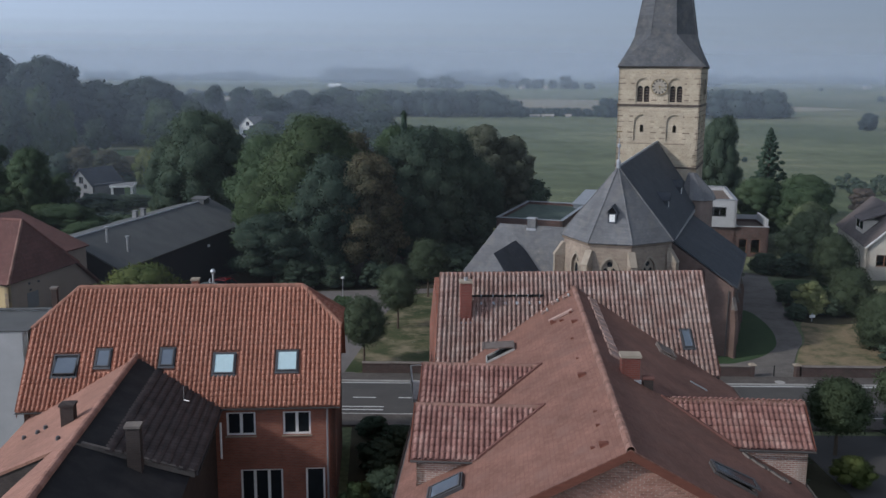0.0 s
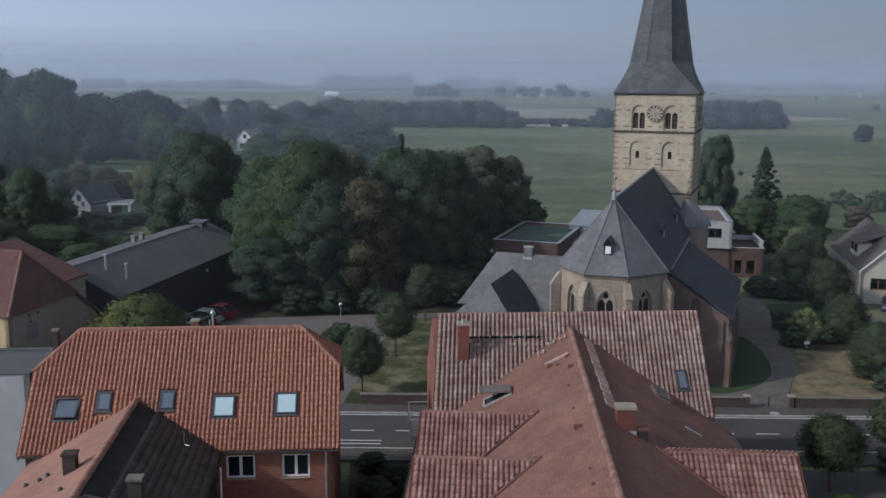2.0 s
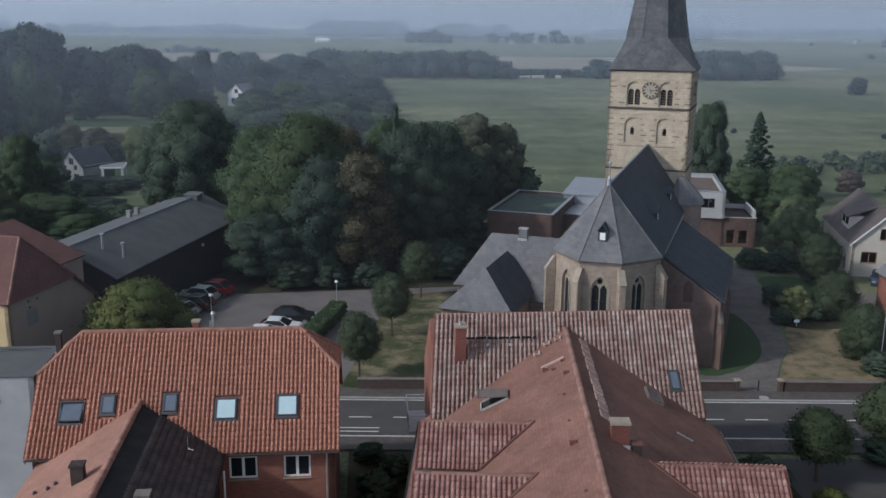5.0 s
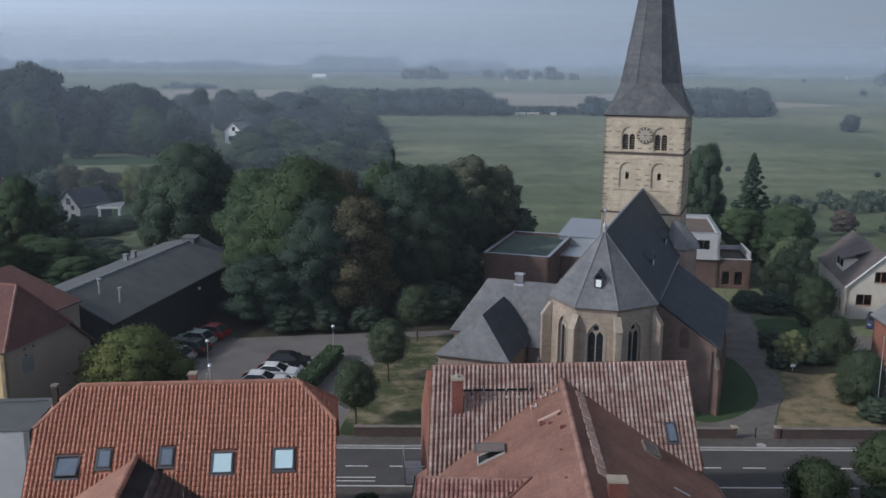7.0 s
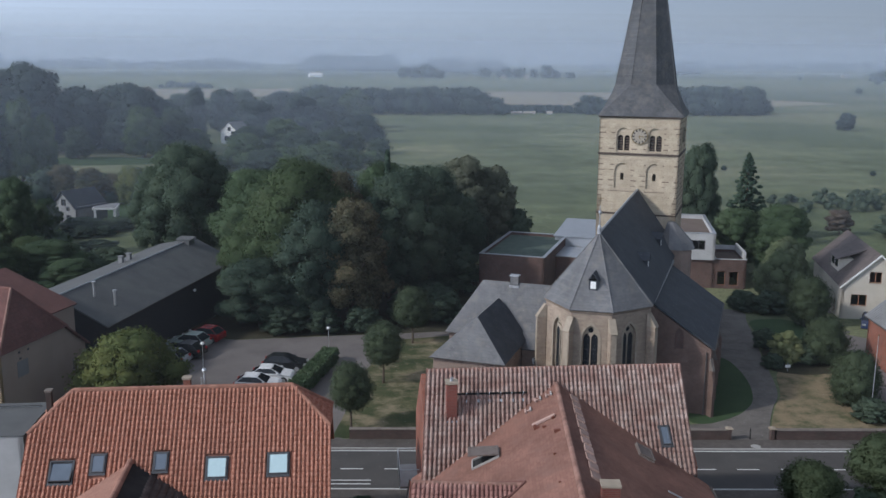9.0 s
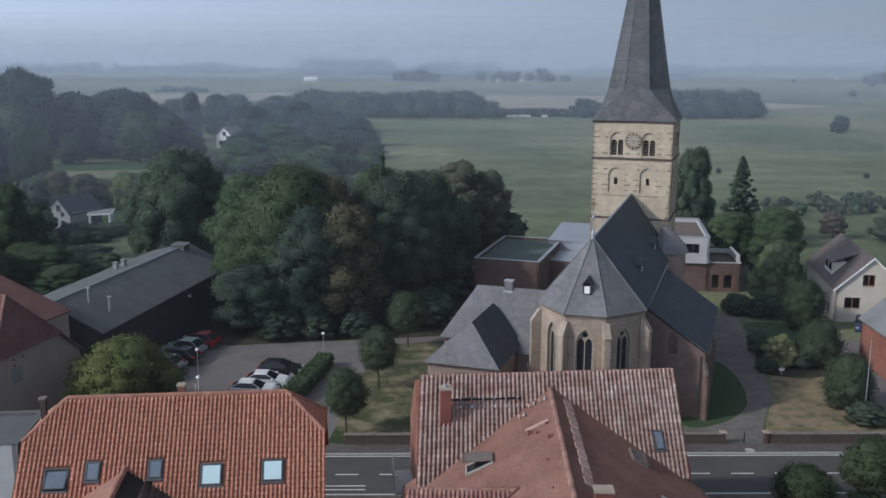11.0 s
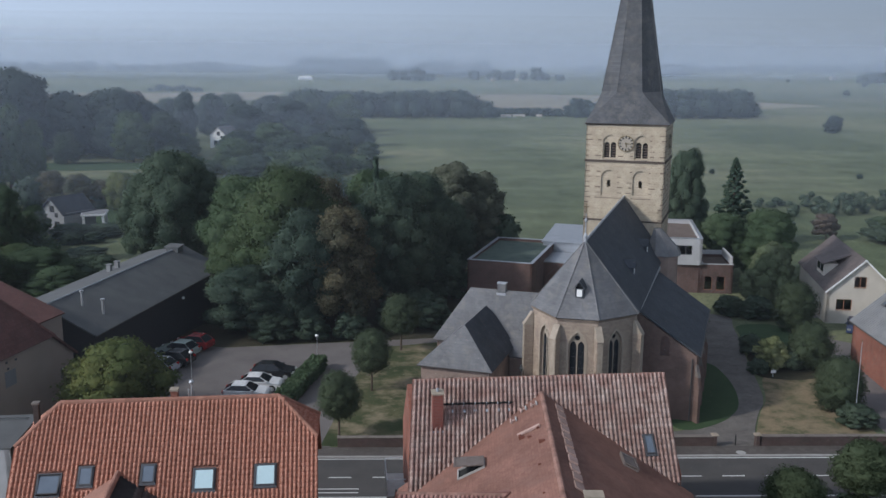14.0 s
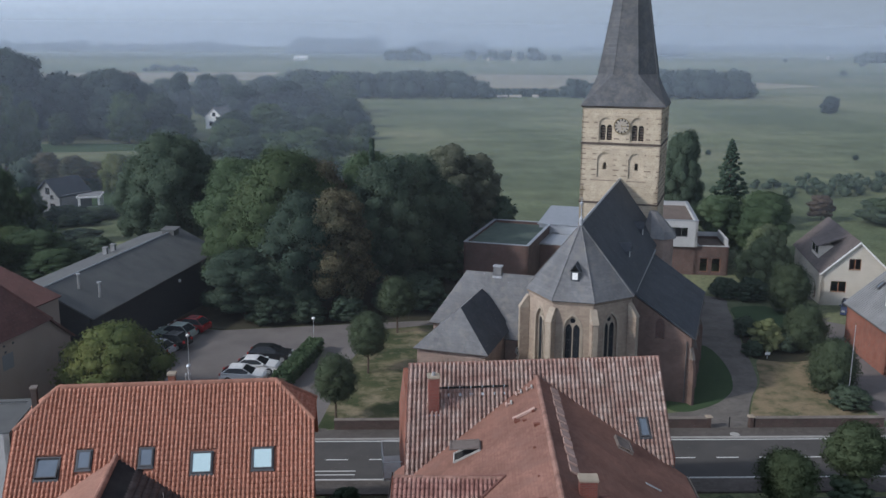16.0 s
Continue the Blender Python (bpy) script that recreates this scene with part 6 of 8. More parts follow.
# ----------------------------------------------------------------- barn
def barn():
    m = pose(-19.5, 106.4, 0, 0, 0, -15.4)
    b = thing("barn", "long dark barn with grey fibre cement roof", "barn", m)
    R, E, EL, hw, hl, ln = 7.0, 4.6, 6.1, 4.9, 4.4, 26.5
    part("roof", slab([(0, 1.4, R), (hw, 1.4, E), (hw, -ln, E), (0, -ln, R)], 0.12), M["barn_roof"], b, "grey fibre cement roof")
    part("roof", slab([(0, 1.4, R), (-hl, 1.4, EL), (-hl, -ln, EL), (0, -ln, R)], 0.12), M["barn_roof"], b)
    part("wall", panel(rect(0, -1.1, ln + 0.8, E), [], 0.2), M["barn_wall"], b, "", pose(hw - 0.4, -ln + 0.2, 0, 0, 0, 90))
    part("wall", panel(rect(0, -1.1, ln + 0.8, EL), [], 0.2), M["barn_wall"], b, "", pose(-hl + 0.4, 1.0, 0, 0, 0, -90))
    for y, rz in ((-ln + 0.2, 0), (1.1, 180)):
        k = 1 if rz == 0 else -1
        part("wall", panel([(-hl + 0.4, -1.1), (hw - 0.4, -1.1), (hw - 0.4, E), (0, R - 0.15), (-hl + 0.4, EL - 0.1)] if k > 0 else [(-hw + 0.4, -1.1), (hl - 0.4, -1.1), (hl - 0.4, EL - 0.1), (0, R - 0.15), (-hw + 0.4, E)], [], 0.2), M["barn_wall"], b, "", pose(0, y, 0, 0, 0, rz))
    part("ridge_cap", tube([(0, 1.4, R + 0.02), (0, -ln, R + 0.02)], [0.08, 0.08], 8), M["zinc"], b)
    part("ridge_vent", geo_join(box(-0.7, -1.6, R - 0.3, 0.7, -0.3, R + 0.35), slab([(-0.9, -1.7, R + 0.36), (0.9, -1.7, R + 0.36), (0.9, -0.2, R + 0.5), (-0.9, -0.2, R + 0.5)], 0.08)), M["barn_roof"], b)
    for x, y in ((1.6, -22.9), (3.3, -22.4)):
        z = R - (R - E) / hw * x
        part("vent_pipe", tube([(x, y, z - 0.2), (x, y, z + 1.25), (x, y, z + 1.3), (x, y, z + 1.42)], [0.11, 0.11, 0.2, 0.2], 10), M["steel"], b, "steel vent pipe with a cap")
    for x, y in ((-2.6, -10.6), (-2.6, -9.0)):
        part("roof_vent", geo_join(box(x - 0.22, y - 0.22, 6.2, x + 0.22, y + 0.22, 7.15), box(x - 0.28, y - 0.28, 7.15, x + 0.28, y + 0.28, 7.22)), M["felt"], b)
    gutter(b, (hw + 0.05, 1.4, E), (hw + 0.05, -ln, E))
    part("wall_lamp", geo_join(box(hw - 0.4, -9.0, 3.4, hw - 0.2, -8.8, 3.65)), M["white"], b)


barn()


# ------------------------------------------------------ neighbouring houses
def hip_house():
    h = thing("house", "beige rendered house with old red hipped roof", "house", pose(-25.7, 65.6, 0, 0, 0, -18.7))
    E, W = 6.5, 6.7
    top, far = Vector((-1.9, 4.2, 10.4)), Vector((-W - 5.0, 4.2, 10.4))
    part("roof", slab([(-W - 5, 0, E), (0, 0, E), top, far], 0.12), M["flat_tile_dark"], h, "old dark red-brown tiled hip roof")
    part("roof", slab([(0, 0, E), (0, 7.9, 6.6), top], 0.12), M["flat_tile_dark"], h)
    part("roof", slab([(-W - 5, 7.9, 6.6), (-W - 5, 0, E), far], 0.12), M["flat_tile_dark"], h)
    part("roof", slab([(0.05, 7.9, 6.6), (-W - 5, 7.9, 6.6), far, top], 0.12), M["flat_tile_dark"], h, "rear roof face")
    part("roof", slab([(0.05, 10.6, 4.45), (-W - 5, 10.6, 4.45), (-W - 5, 7.91, 6.58), (0.05, 7.91, 6.58)], 0.12), M["flat_tile_dark"], h, "long rear roof slope")
    for a in ((0, 0, E), (0, 7.9, 6.6), far):
        ridge_tiles(h, a, top, "ridge_old" if a == (0, 0, E) else "ridge_dark", 0.11, 0.4)
    part("wall", panel(rect(-W - 4.7, -0.1, -0.3, E)), M["render_yellow"], h, "yellow rendered front wall", pose(0, 0.3, 0))
    east = pose(-0.3, 0, 0, 0, 0, 90)
    side = [(0.3, -0.1), (10.4, -0.1), (10.4, 4.45), (7.9, 6.45), (0.3, 6.4)]
    part("wall", panel(side, [rect(8.6, 2.7, 9.3, 3.6)]), M["render_beige"], h, "grey-beige rendered side wall", east)
    window(h, east, 8.6, 2.7, 9.3, 3.6, leaves=1, frame_mat="frame_dark")
    part("wall", panel([(-10.4, -0.1), (-0.3, -0.1), (-0.3, 6.4), (-7.9, 6.45), (-10.4, 4.45)]), M["render_beige"], h, "", pose(-W - 4.7, 0, 0, 0, 0, -90))
    part("wall_patch", box(2.2, -0.02, 4.2, 3.4, -0.004, 5.4), M["render_grey"], h, "pale repaired plaster patch", east)
    for x, z in ((2.4, 6.0), (3.4, 5.95), (2.5, 5.5)):
        part("vent", box(x, -0.03, z, x + 0.2, -0.004, z + 0.15), M["frame_dark"], h, "", east)
    w = thing("house", "lower rear wing with old red roof", "house", pose(-25.7, 65.6, 0, 0, 0, -18.7))
    part("roof", slab([(-9.6, 8.3, 9.6), (-2.8, 8.3, 6.9), (-2.8, 13.2, 6.9), (-9.6, 13.2, 9.6)], 0.12), M["flat_tile_dark"], w, "old dark red-brown roof face")
    part("wall", panel([(-9.4, -0.1), (-3.0, -0.1), (-3.0, 6.8), (-9.4, 9.3)], [], 4.5), M["render_beige"], w, "beige rendered wall", pose(0, 8.5, 0))


hip_house()
flat_block("flat_house", "grey rendered house with flat felt roof", pose(-40.2, 45.9, 0, 0, 0, 0.5), 23.0, 4.6, 8.55, "render_pale", "barn_roof", z0=-0.1, par=0.05, rim="barn_roof")
part("wall_vent", box(21.0, -0.05, 7.2, 21.25, -0.004, 7.42), M["frame_dark"], bpy.data.objects["flat_house"])


def gable_house():
    h = thing("house", "white rendered house with dark tiled gable roof and dormer", "house", pose(56.09, 93.99, 0, 0, 0, -15.5))
    R, E, hw, ln = 7.05, 3.3, 3.95, 15.2
    for sx in (-1, 1):
        part("roof", slab([(0, -0.3, R), (sx * hw, -0.3, E), (sx * hw, ln, E), (0, ln, R)], 0.14), M["tile_brown"], h, "dark tiled roof face")
    op = [(-2.65, 1.2, -1.0, 2.45), (-0.92, 3.8, 0.35, 5.05)]
    w = hw - 0.3
    part("wall", panel([(-w, -1.2), (w, -1.2), (w, E + 0.1), (0, R - 0.15), (-w, E + 0.1)], [rect(*o) for o in op]), M["render_white"], h, "white rendered gable", pose(0, 0, 0))
    for o in op:
        window(h, pose(0, 0, 0), *o, leaves=2, frame_mat="window_wood")
    part("wall", panel(rect(-ln + 0.3, -1.2, 0, E), [rect(-3.4, -0.2, -2.4, 1.2), rect(-6.2, -0.2, -5.0, 1.2)]), M["render_white"], h, "", pose(-w, 0, 0, 0, 0, -90))
    window(h, pose(-w, 0, 0, 0, 0, -90), -3.4, -0.2, -2.4, 1.2, leaves=1, frame_mat="window_wood")
    window(h, pose(-w, 0, 0, 0, 0, -90), -6.2, -0.2, -5.0, 1.2, leaves=1, frame_mat="window_wood")
    part("wall", panel(rect(0, -1.2, ln - 0.3, E)), M["render_white"], h, "", pose(w, 0, 0, 0, 0, 90))
    part("wall", panel([(-w, -1.2), (w, -1.2), (w, E + 0.1), (0, R - 0.15), (-w, E + 0.1)]), M["render_white"], h, "", pose(0, ln - 0.3, 0, 0, 0, 180))
    d = part("dormer", box(-3.2, 4.4, 3.9, -0.8, 8.0, 5.5), M["render_white"], h, "white dormer with flat dark roof")
    part("dormer_roof", slab([(-3.5, 4.1, 5.52), (-0.3, 4.1, 6.75), (-0.3, 8.3, 6.75), (-3.5, 8.3, 5.52)], 0.12), M["tile_brown"], d)
    for y in (4.75, 6.4):
        part("dormer_window", box(-3.24, y, 4.45, -3.197, y + 1.25, 5.35), M["dark_glass"], d)
    part("verge", slab([(-hw, -0.32, E), (0, -0.32, R), (0, -0.32, R - 0.22), (-hw, -0.32, E - 0.22)], 0.04), M["white"], h)
    part("verge", slab([(hw, -0.32, E), (0, -0.32, R), (0, -0.32, R - 0.22), (hw, -0.32, E - 0.22)], 0.04), M["white"], h)


gable_house()


def corner_house():
    h = thing("house", "red brick house with pale grey ribbed tile roof", "house", pose(47.0, 76.3, 0, 0, 0, -8))
    R, E, hw = 8.6, 4.0, 5.0
    y0, y1 = -5.0, 4.8
    part("roof", slab([(-0.3, y0, E), (hw, y0, R), (hw, y1, R), (-0.3, y1, E)], 0.14), M["felt"], h, "pale grey ribbed roof face")
    n = 26
    for i in range(n):
        y = y0 + (y1 - y0) * (i + 0.5) / n
        part("roof_rib", slab([(-0.32, y - 0.06, E + 0.06), (hw, y - 0.06, R + 0.06), (hw, y + 0.06, R + 0.06), (-0.32, y + 0.06, E + 0.06)], 0.06), M["felt"], h)
    part("roof", slab([(hw, y0, R), (2 * hw, y0, E), (2 * hw, y1, E), (hw, y1, R)], 0.14), M["felt"], h)
    w = panel([(0, -0.1), (2 * hw - 0.3, -0.1), (2 * hw - 0.3, E), (hw, R - 0.2), (0, E + 0.1)])
    part("wall", w, M["brick"], h, "red brick wall", pose(0, y0 + 0.3, 0))
    part("wall", panel(rect(-y1 + 0.3, -0.1, -y0 - 0.3, E + 0.15)), M["brick"], h, "", pose(0, 0, 0, 0, 0, -90))
    part("wall", w, M["brick"], h, "", pose(0, y1 - 0.6, 0))
    part("dormer", geo_join(box(1.2, -2.3, 4.6, 3.2, -0.6, 6.5)), M["frame_dark"], h, "dark-clad dormer with white window")
    part("dormer_window", box(1.15, -2.1, 5.3, 1.197, -0.8, 6.3), M["white"], h)
    skylight(h, frame_on((-0.3, y1, E), (0, -1, 0), (hw, 0, R - E)) @ Matrix.Translation((1.9, 2.9, 0.04)), 0.6, 0.9)
    gutter(h, (-0.38, y0, E), (-0.38, y1, E))


corner_house()


def villa(x, y, rz, s, label, wall="render_white", roof="slate", z=-1.0):
    h = thing("house", label, "house", pose(x, y, z, 0, 0, rz))
    R, E, hw, ln = 8.0 * s, 4.5 * s, 4.0 * s, 9.0 * s
    for sx in (-1, 1):
        part("roof", slab([(0, -0.4, R), (sx * (hw + 0.4), -0.4, E - 0.3), (sx * (hw + 0.4), ln, E - 0.3), (0, ln, R)], 0.15), M[roof], h)
    op = [(-0.8 * s, 4.4 * s, 0.8 * s, 6.0 * s), (0.8 * s, 3.3 * s, 2.0 * s, 4.4 * s), (-2.4 * s, 0.4, -0.6 * s, 2.4 * s), (0.6 * s, 0.4, 2.4 * s, 2.4 * s)]
    g = [(-hw, -0.5), (hw, -0.5), (hw, E), (0, R - 0.2), (-hw, E)]
    part("wall", panel(g, [rect(*o) for o in op]), M[wall], h, "", pose(0, 0, 0))
    for o in op:
        window(h, pose(0, 0, 0), *o, leaves=2, frame_mat="frame_dark", pane="dark_glass", sill=False)
    part("wall", panel(g), M[wall], h, "", pose(0, ln - 0.3, 0))
    for sx in (-1, 1):
        part("wall", box(sx * hw - 0.15, 0.3, -0.5, sx * hw + 0.15, ln - 0.3, E), M[wall], h)


villa(-50.8, 163, -35, 0.74, "grey-white gabled villa with dark roof among trees", wall="render_grey")
cp = thing("carport", "white framed flat-roofed carport beside the villa", "carport", pose(-45.6, 162, -1.0, 0, 0, 8))
for x in (0, 3.2):
    part("post", box(x, 0, 0, x + 0.4, 0.4, 2.7), M["white"], cp)
    part("post", box(x, 4.6, 0, x + 0.4, 5.0, 2.7), M["white"], cp)
part("fascia", box(-0.2, -0.2, 2.7, 3.8, 5.2, 3.0), M["white"], cp)
part("roof", box(-0.05, -0.05, 3.003, 3.65, 5.05, 3.05), M["felt"], cp)
villa(-41.4, 302, -28, 0.8, "distant white gabled house in the woods", wall="white", roof="felt", z=1.0)


# ------------------------------------------------------------------- cars
def paint(name, col):
    return surface(name, [tuple(c * 0.95 for c in col), col], 3, 0.25, 0.0, 40, spec=0.6)


PAINTS = {"white": paint("white_car_paint", (0.72, 0.72, 0.72)), "black": paint("black_car_paint", (0.02, 0.021, 0.024)), "red": paint("red_car_paint", (0.22, 0.015, 0.018)),
          "green": paint("dark_green_car_paint", (0.03, 0.06, 0.045)), "blue": paint("dark_blue_car_paint", (0.03, 0.045, 0.10)), "mint": paint("pale_greenish_car_paint", (0.30, 0.36, 0.33)), "silver": paint("silver_car_paint", (0.40, 0.41, 0.42))}
M["tyre"] = surface("black_tyre_rubber", [(0.015, 0.015, 0.015), (0.025, 0.025, 0.025)], 8, 0.9, 0.2, 40)
M["lamp_red"] = surface("red_lamp_glass", [(0.3, 0.01, 0.01), (0.35, 0.015, 0.015)], 5, 0.2, 0, 20)


def car(colour, m, tall=1.5, ln=4.3, label=""):
    c = thing("car", label or colour + " hatchback parked in the car park", "car", m, group="parked cars")
    hw = 0.88
    low = [(-ln / 2, 0.32), (-ln / 2 + 0.03, 0.62), (-ln / 2 + 0.25, 0.78), (-ln / 2 + 1.15, 0.93), (ln / 2 - 0.25, 0.98), (ln / 2 - 0.02, 0.75), (ln / 2, 0.35), (ln / 2 - 0.2, 0.22), (-ln / 2 + 0.2, 0.22)]
    body = rings([[(x * 0.985, -hw + 0.10, z * 0.97) for x, z in low], [(x, -hw, z if z < 0.9 else z - 0.05) for x, z in low], [(x, -hw + 0.02, z) for x, z in low], [(x, hw - 0.02, z) for x, z in low], [(x, hw, z if z < 0.9 else z - 0.05) for x, z in low], [(x * 0.985, hw - 0.10, z * 0.97) for x, z in low]])
    b = part("body", body, PAINTS[colour], c, "", None, False)
    x0, x1, x2, x3 = -ln / 2 + 1.05, -ln / 2 + 1.85, ln / 2 - 0.85, ln / 2 - 0.15
    part("glasshouse", rings([[(x0, -hw + 0.06, 0.92), (x3, -hw + 0.06, 0.96), (x3, hw - 0.06, 0.96), (x0, hw - 0.06, 0.92)], [(x1, -hw + 0.22, tall - 0.05), (x2, -hw + 0.22, tall - 0.05), (x2, hw - 0.22, tall - 0.05), (x1, hw - 0.22, tall - 0.05)]]), M["dark_glass"], c, "dark glass windows")
    part("car_roof", rings([[(x1 - 0.02, -hw + 0.21, tall - 0.05), (x2 + 0.08, -hw + 0.21, tall - 0.05), (x2 + 0.08, hw - 0.21, tall - 0.05), (x1 - 0.02, hw - 0.21, tall - 0.05)], [(x1 + 0.15, -hw + 0.3, tall + 0.01), (x2 - 0.1, -hw + 0.3, tall + 0.01), (x2 - 0.1, hw - 0.3, tall + 0.01), (x1 + 0.15, hw - 0.3, tall + 0.01)]]), PAINTS[colour], c)
    for sy in (-1, 1):
        for xa, xb in ((x0, x1), (x3, x2)):
            part("pillar", tube([(xa, sy * (hw - 0.05), 0.93), (xb, sy * (hw - 0.21), tall - 0.03)], [0.026, 0.024], 5), PAINTS[colour], c)
        xm = (x1 + x2) / 2
        part("pillar", tube([(xm, sy * (hw - 0.05), 0.95), (xm, sy * (hw - 0.21), tall - 0.03)], [0.03, 0.028], 5), M["tyre"], c)
        part("mirror", box(x0 + 0.15, sy * hw - 0.08 + sy * 0.08, 0.95, x0 + 0.32, sy * hw + 0.08 + sy * 0.08, 1.08), PAINTS[colour], c)
        for wx in (-ln / 2 + 0.78, ln / 2 - 0.75):
            tyre = part("tyre", moved(lathe([(0.2, -0.1), (0.31, -0.1), (0.32, -0.06), (0.32, 0.06), (0.31, 0.1), (0.2, 0.1)], 16), Matrix.Translation((wx, sy * (hw - 0.09), 0.32)) @ Matrix.Rotation(math.pi / 2, 4, "X")), M["tyre"], c)
            part("rim", moved(lathe([(0.02, -0.106), (0.21, -0.106), (0.21, 0.106), (0.02, 0.106)], 12), Matrix.Translation((wx, sy * (hw - 0.09), 0.32)) @ Matrix.Rotation(math.pi / 2, 4, "X")), M["steel"], tyre)
        part("headlight", box(-ln / 2 + 0.02, sy * 0.62 - 0.18, 0.60, -ln / 2 + 0.22, sy * 0.62 + 0.18, 0.74), M["steel"], c)
        part("tail_light", box(ln / 2 - 0.14, sy * 0.70 - 0.12, 0.70, ln / 2 - 0.01, sy * 0.70 + 0.12, 0.92), M["lamp_red"], c)
    return c


car("white", pose(-8.75, 75.5, 0.0, 0, 0, 172), 1.40, 3.85, label="white estate car with roof rails parked by the hedge")
car("white", pose(-7.75, 77.7, 0.0, 0, 0, 172), 1.38, 3.75, label="small white hatchback parked by the hedge")
car("black", pose(-6.9, 80.8, 0.0, 0, 0, 172), 1.40, 3.95, label="black car parked by the hedge")
car("red", pose(-15.6, 90.3, -0.05, 0, 0, -20), 1.5, 4.0, label="red hatchback parked beside the barn")
car("mint", pose(-16.65, 88.0, 0.0, 0, 0, -20), 1.5, 4.0, label="pale greenish-silver car parked beside the barn")
car("black", pose(-16.65, 85.3, 0.0, 0, 0, -20), 1.45, 4.0, label="black car parked beside the barn")
car("silver", pose(-17.8, 83.1, 0.0, 0, 0, -20), 1.45, 4.0, label="grey-silver car parked beside the barn")
car("green", pose(-17.9, 80.7, 0.0, 0, 0, -20), 1.45, 4.0, label="dark green car parked beside the barn")
car("blue", pose(53.9, 91.0, -0.25, 0, 0, 60), 1.42, 3.9, label="dark blue car parked on the driveway")


def street_lamp(x, y, h, label, style=0):
    l = thing("street_lamp", label, "street lamp", pose(x, y, gz(x, y)), group="street lamps")
    part("base", tube([(0, 0, 0), (0, 0, 0.6)], [0.09, 0.08], 10), M["steel"], l)
    part("pole", tube([(0, 0, 0.6), (0, 0, h - 0.2)], [0.04, 0.025], 10), M["steel"], l)
    part("lamp_head", moved(lathe([(0.05, -0.14), (0.15, -0.10), (0.17, 0.0), (0.11, 0.08), (0.02, 0.11)], 12), Matrix.Translation((0, 0, h - 0.02))), M["white"], l)


street_lamp(-13.36, 76.3, 4.0, "slim steel lamp post with white head in the car park")
street_lamp(-3.15, 84.6, 2.7, "lamp post with pale head before the trees")
street_lamp(49.5, 105.0, 5.4, "lamp post with white round head among shrubs")
fp = thing("flagpole", "tall slim white flagpole in the hedge", "flagpole", pose(40.1, 66.4, 0))
part("pole", tube([(0, 0, 0), (0, 0, 6.5)], [0.042, 0.028], 10), M["steel"], fp)
part("knob", moved(lathe([(0.01, -0.08), (0.07, 0), (0.01, 0.08)], 10), Matrix.Translation((0, 0, 6.57))), M["gold"], fp)
sg = thing("notice_sign", "small white sign board on a short post", "sign", pose(38.2, 77.0, 0))
part("post", box(-0.03, 0, 0, 0.03, 0.06, 0.8), M["steel"], sg)
part("board", box(-0.25, -0.04, 0.4, 0.25, -0.004, 0.65), M["white"], sg)


# ------------------------------------------------------------------ trees
def leaves(n, blobs, size, seed, flat=0.0, hollow=0.74, whole=0.4, stray=0.16, core=0.78):
    """Leaf clusters scattered over lobes (x, y, z, r, rz): small diamond-shaped blades facing roughly outwards.
    whole: how far they shade with the whole crown and not with their own lobe; stray: the share on twigs that stand out."""
    rg = np.random.RandomState(seed)
    bl = np.array(blobs, float)
    wgt = bl[:, 3] ** 2
    pick = rg.choice(len(bl), n, p=wgt / wgt.sum())
    d = rg.normal(size=(n, 3))
    d /= np.linalg.norm(d, axis=1)[:, None]
    rad = hollow + (1.08 - hollow) * rg.rand(n) ** 0.6
    rad = np.where(rg.rand(n) < stray, 1.0 + 0.38 * rg.rand(n), rad)
    c = bl[pick, :3] + d * rad[:, None] * np.stack([bl[pick, 3], bl[pick, 3], bl[pick, 4]], 1)
    nrm = d + rg.normal(scale=0.55, size=(n, 3)) + np.array([0, 0, flat])
    nrm /= np.linalg.norm(nrm, axis=1)[:, None]
    a = np.cross(nrm, rg.normal(size=(n, 3)))
    a /= np.linalg.norm(a, axis=1)[:, None]
    b = np.cross(nrm, a)
    s = size * (0.55 + 0.9 * rg.rand(n))[:, None]
    q = np.stack([c - a * s, c - b * s * 0.55 - nrm * s * 0.15, c + a * s, c + b * s * 0.55 - nrm * s * 0.15], 1).reshape(-1, 3)
    mid = bl[:, :3].mean(axis=0)
    g = (c - mid) / (np.abs(c - mid).max(axis=0) + 1e-6)
    g /= np.linalg.norm(g, axis=1)[:, None] + 1e-6
    soft = d * (1 - whole) + g * whole + rg.normal(scale=0.2, size=(n, 3)) + np.array([0, 0, 0.12])
    soft /= np.linalg.norm(soft, axis=1)[:, None]
    soft = np.repeat(soft, 4, axis=0)
    # a closed leafy mass inside every lobe, so that no gap looks through to the far side
    lat, lon = np.linspace(-1.35, 1.35, 5), np.linspace(0, 2 * np.pi, 8)
    unit = []
    for i in range(4):
        for j in range(7):
            unit += [(np.cos(u) * np.cos(v), np.cos(u) * np.sin(v), np.sin(u)) for u, v in ((lat[i], lon[j]), (lat[i], lon[j + 1]), (lat[i + 1], lon[j + 1]), (lat[i + 1], lon[j]))]
    unit = np.array(unit)
    big = bl[bl[:, 3] > np.median(bl[:, 3]) * 0.6]
    q2 = np.concatenate([o[:3] + unit * np.array([o[3], o[3], o[4]]) * core for o in big])
    g2 = (q2 - mid) / (np.abs(q2 - mid).max(axis=0) + 1e-6)
    s2 = np.tile(unit, (len(big), 1)) * (1 - whole) + g2 * whole + np.array([0, 0, 0.12])
    s2 /= np.linalg.norm(s2, axis=1)[:, None]
    return np.concatenate([q, q2]), np.concatenate([soft, s2])


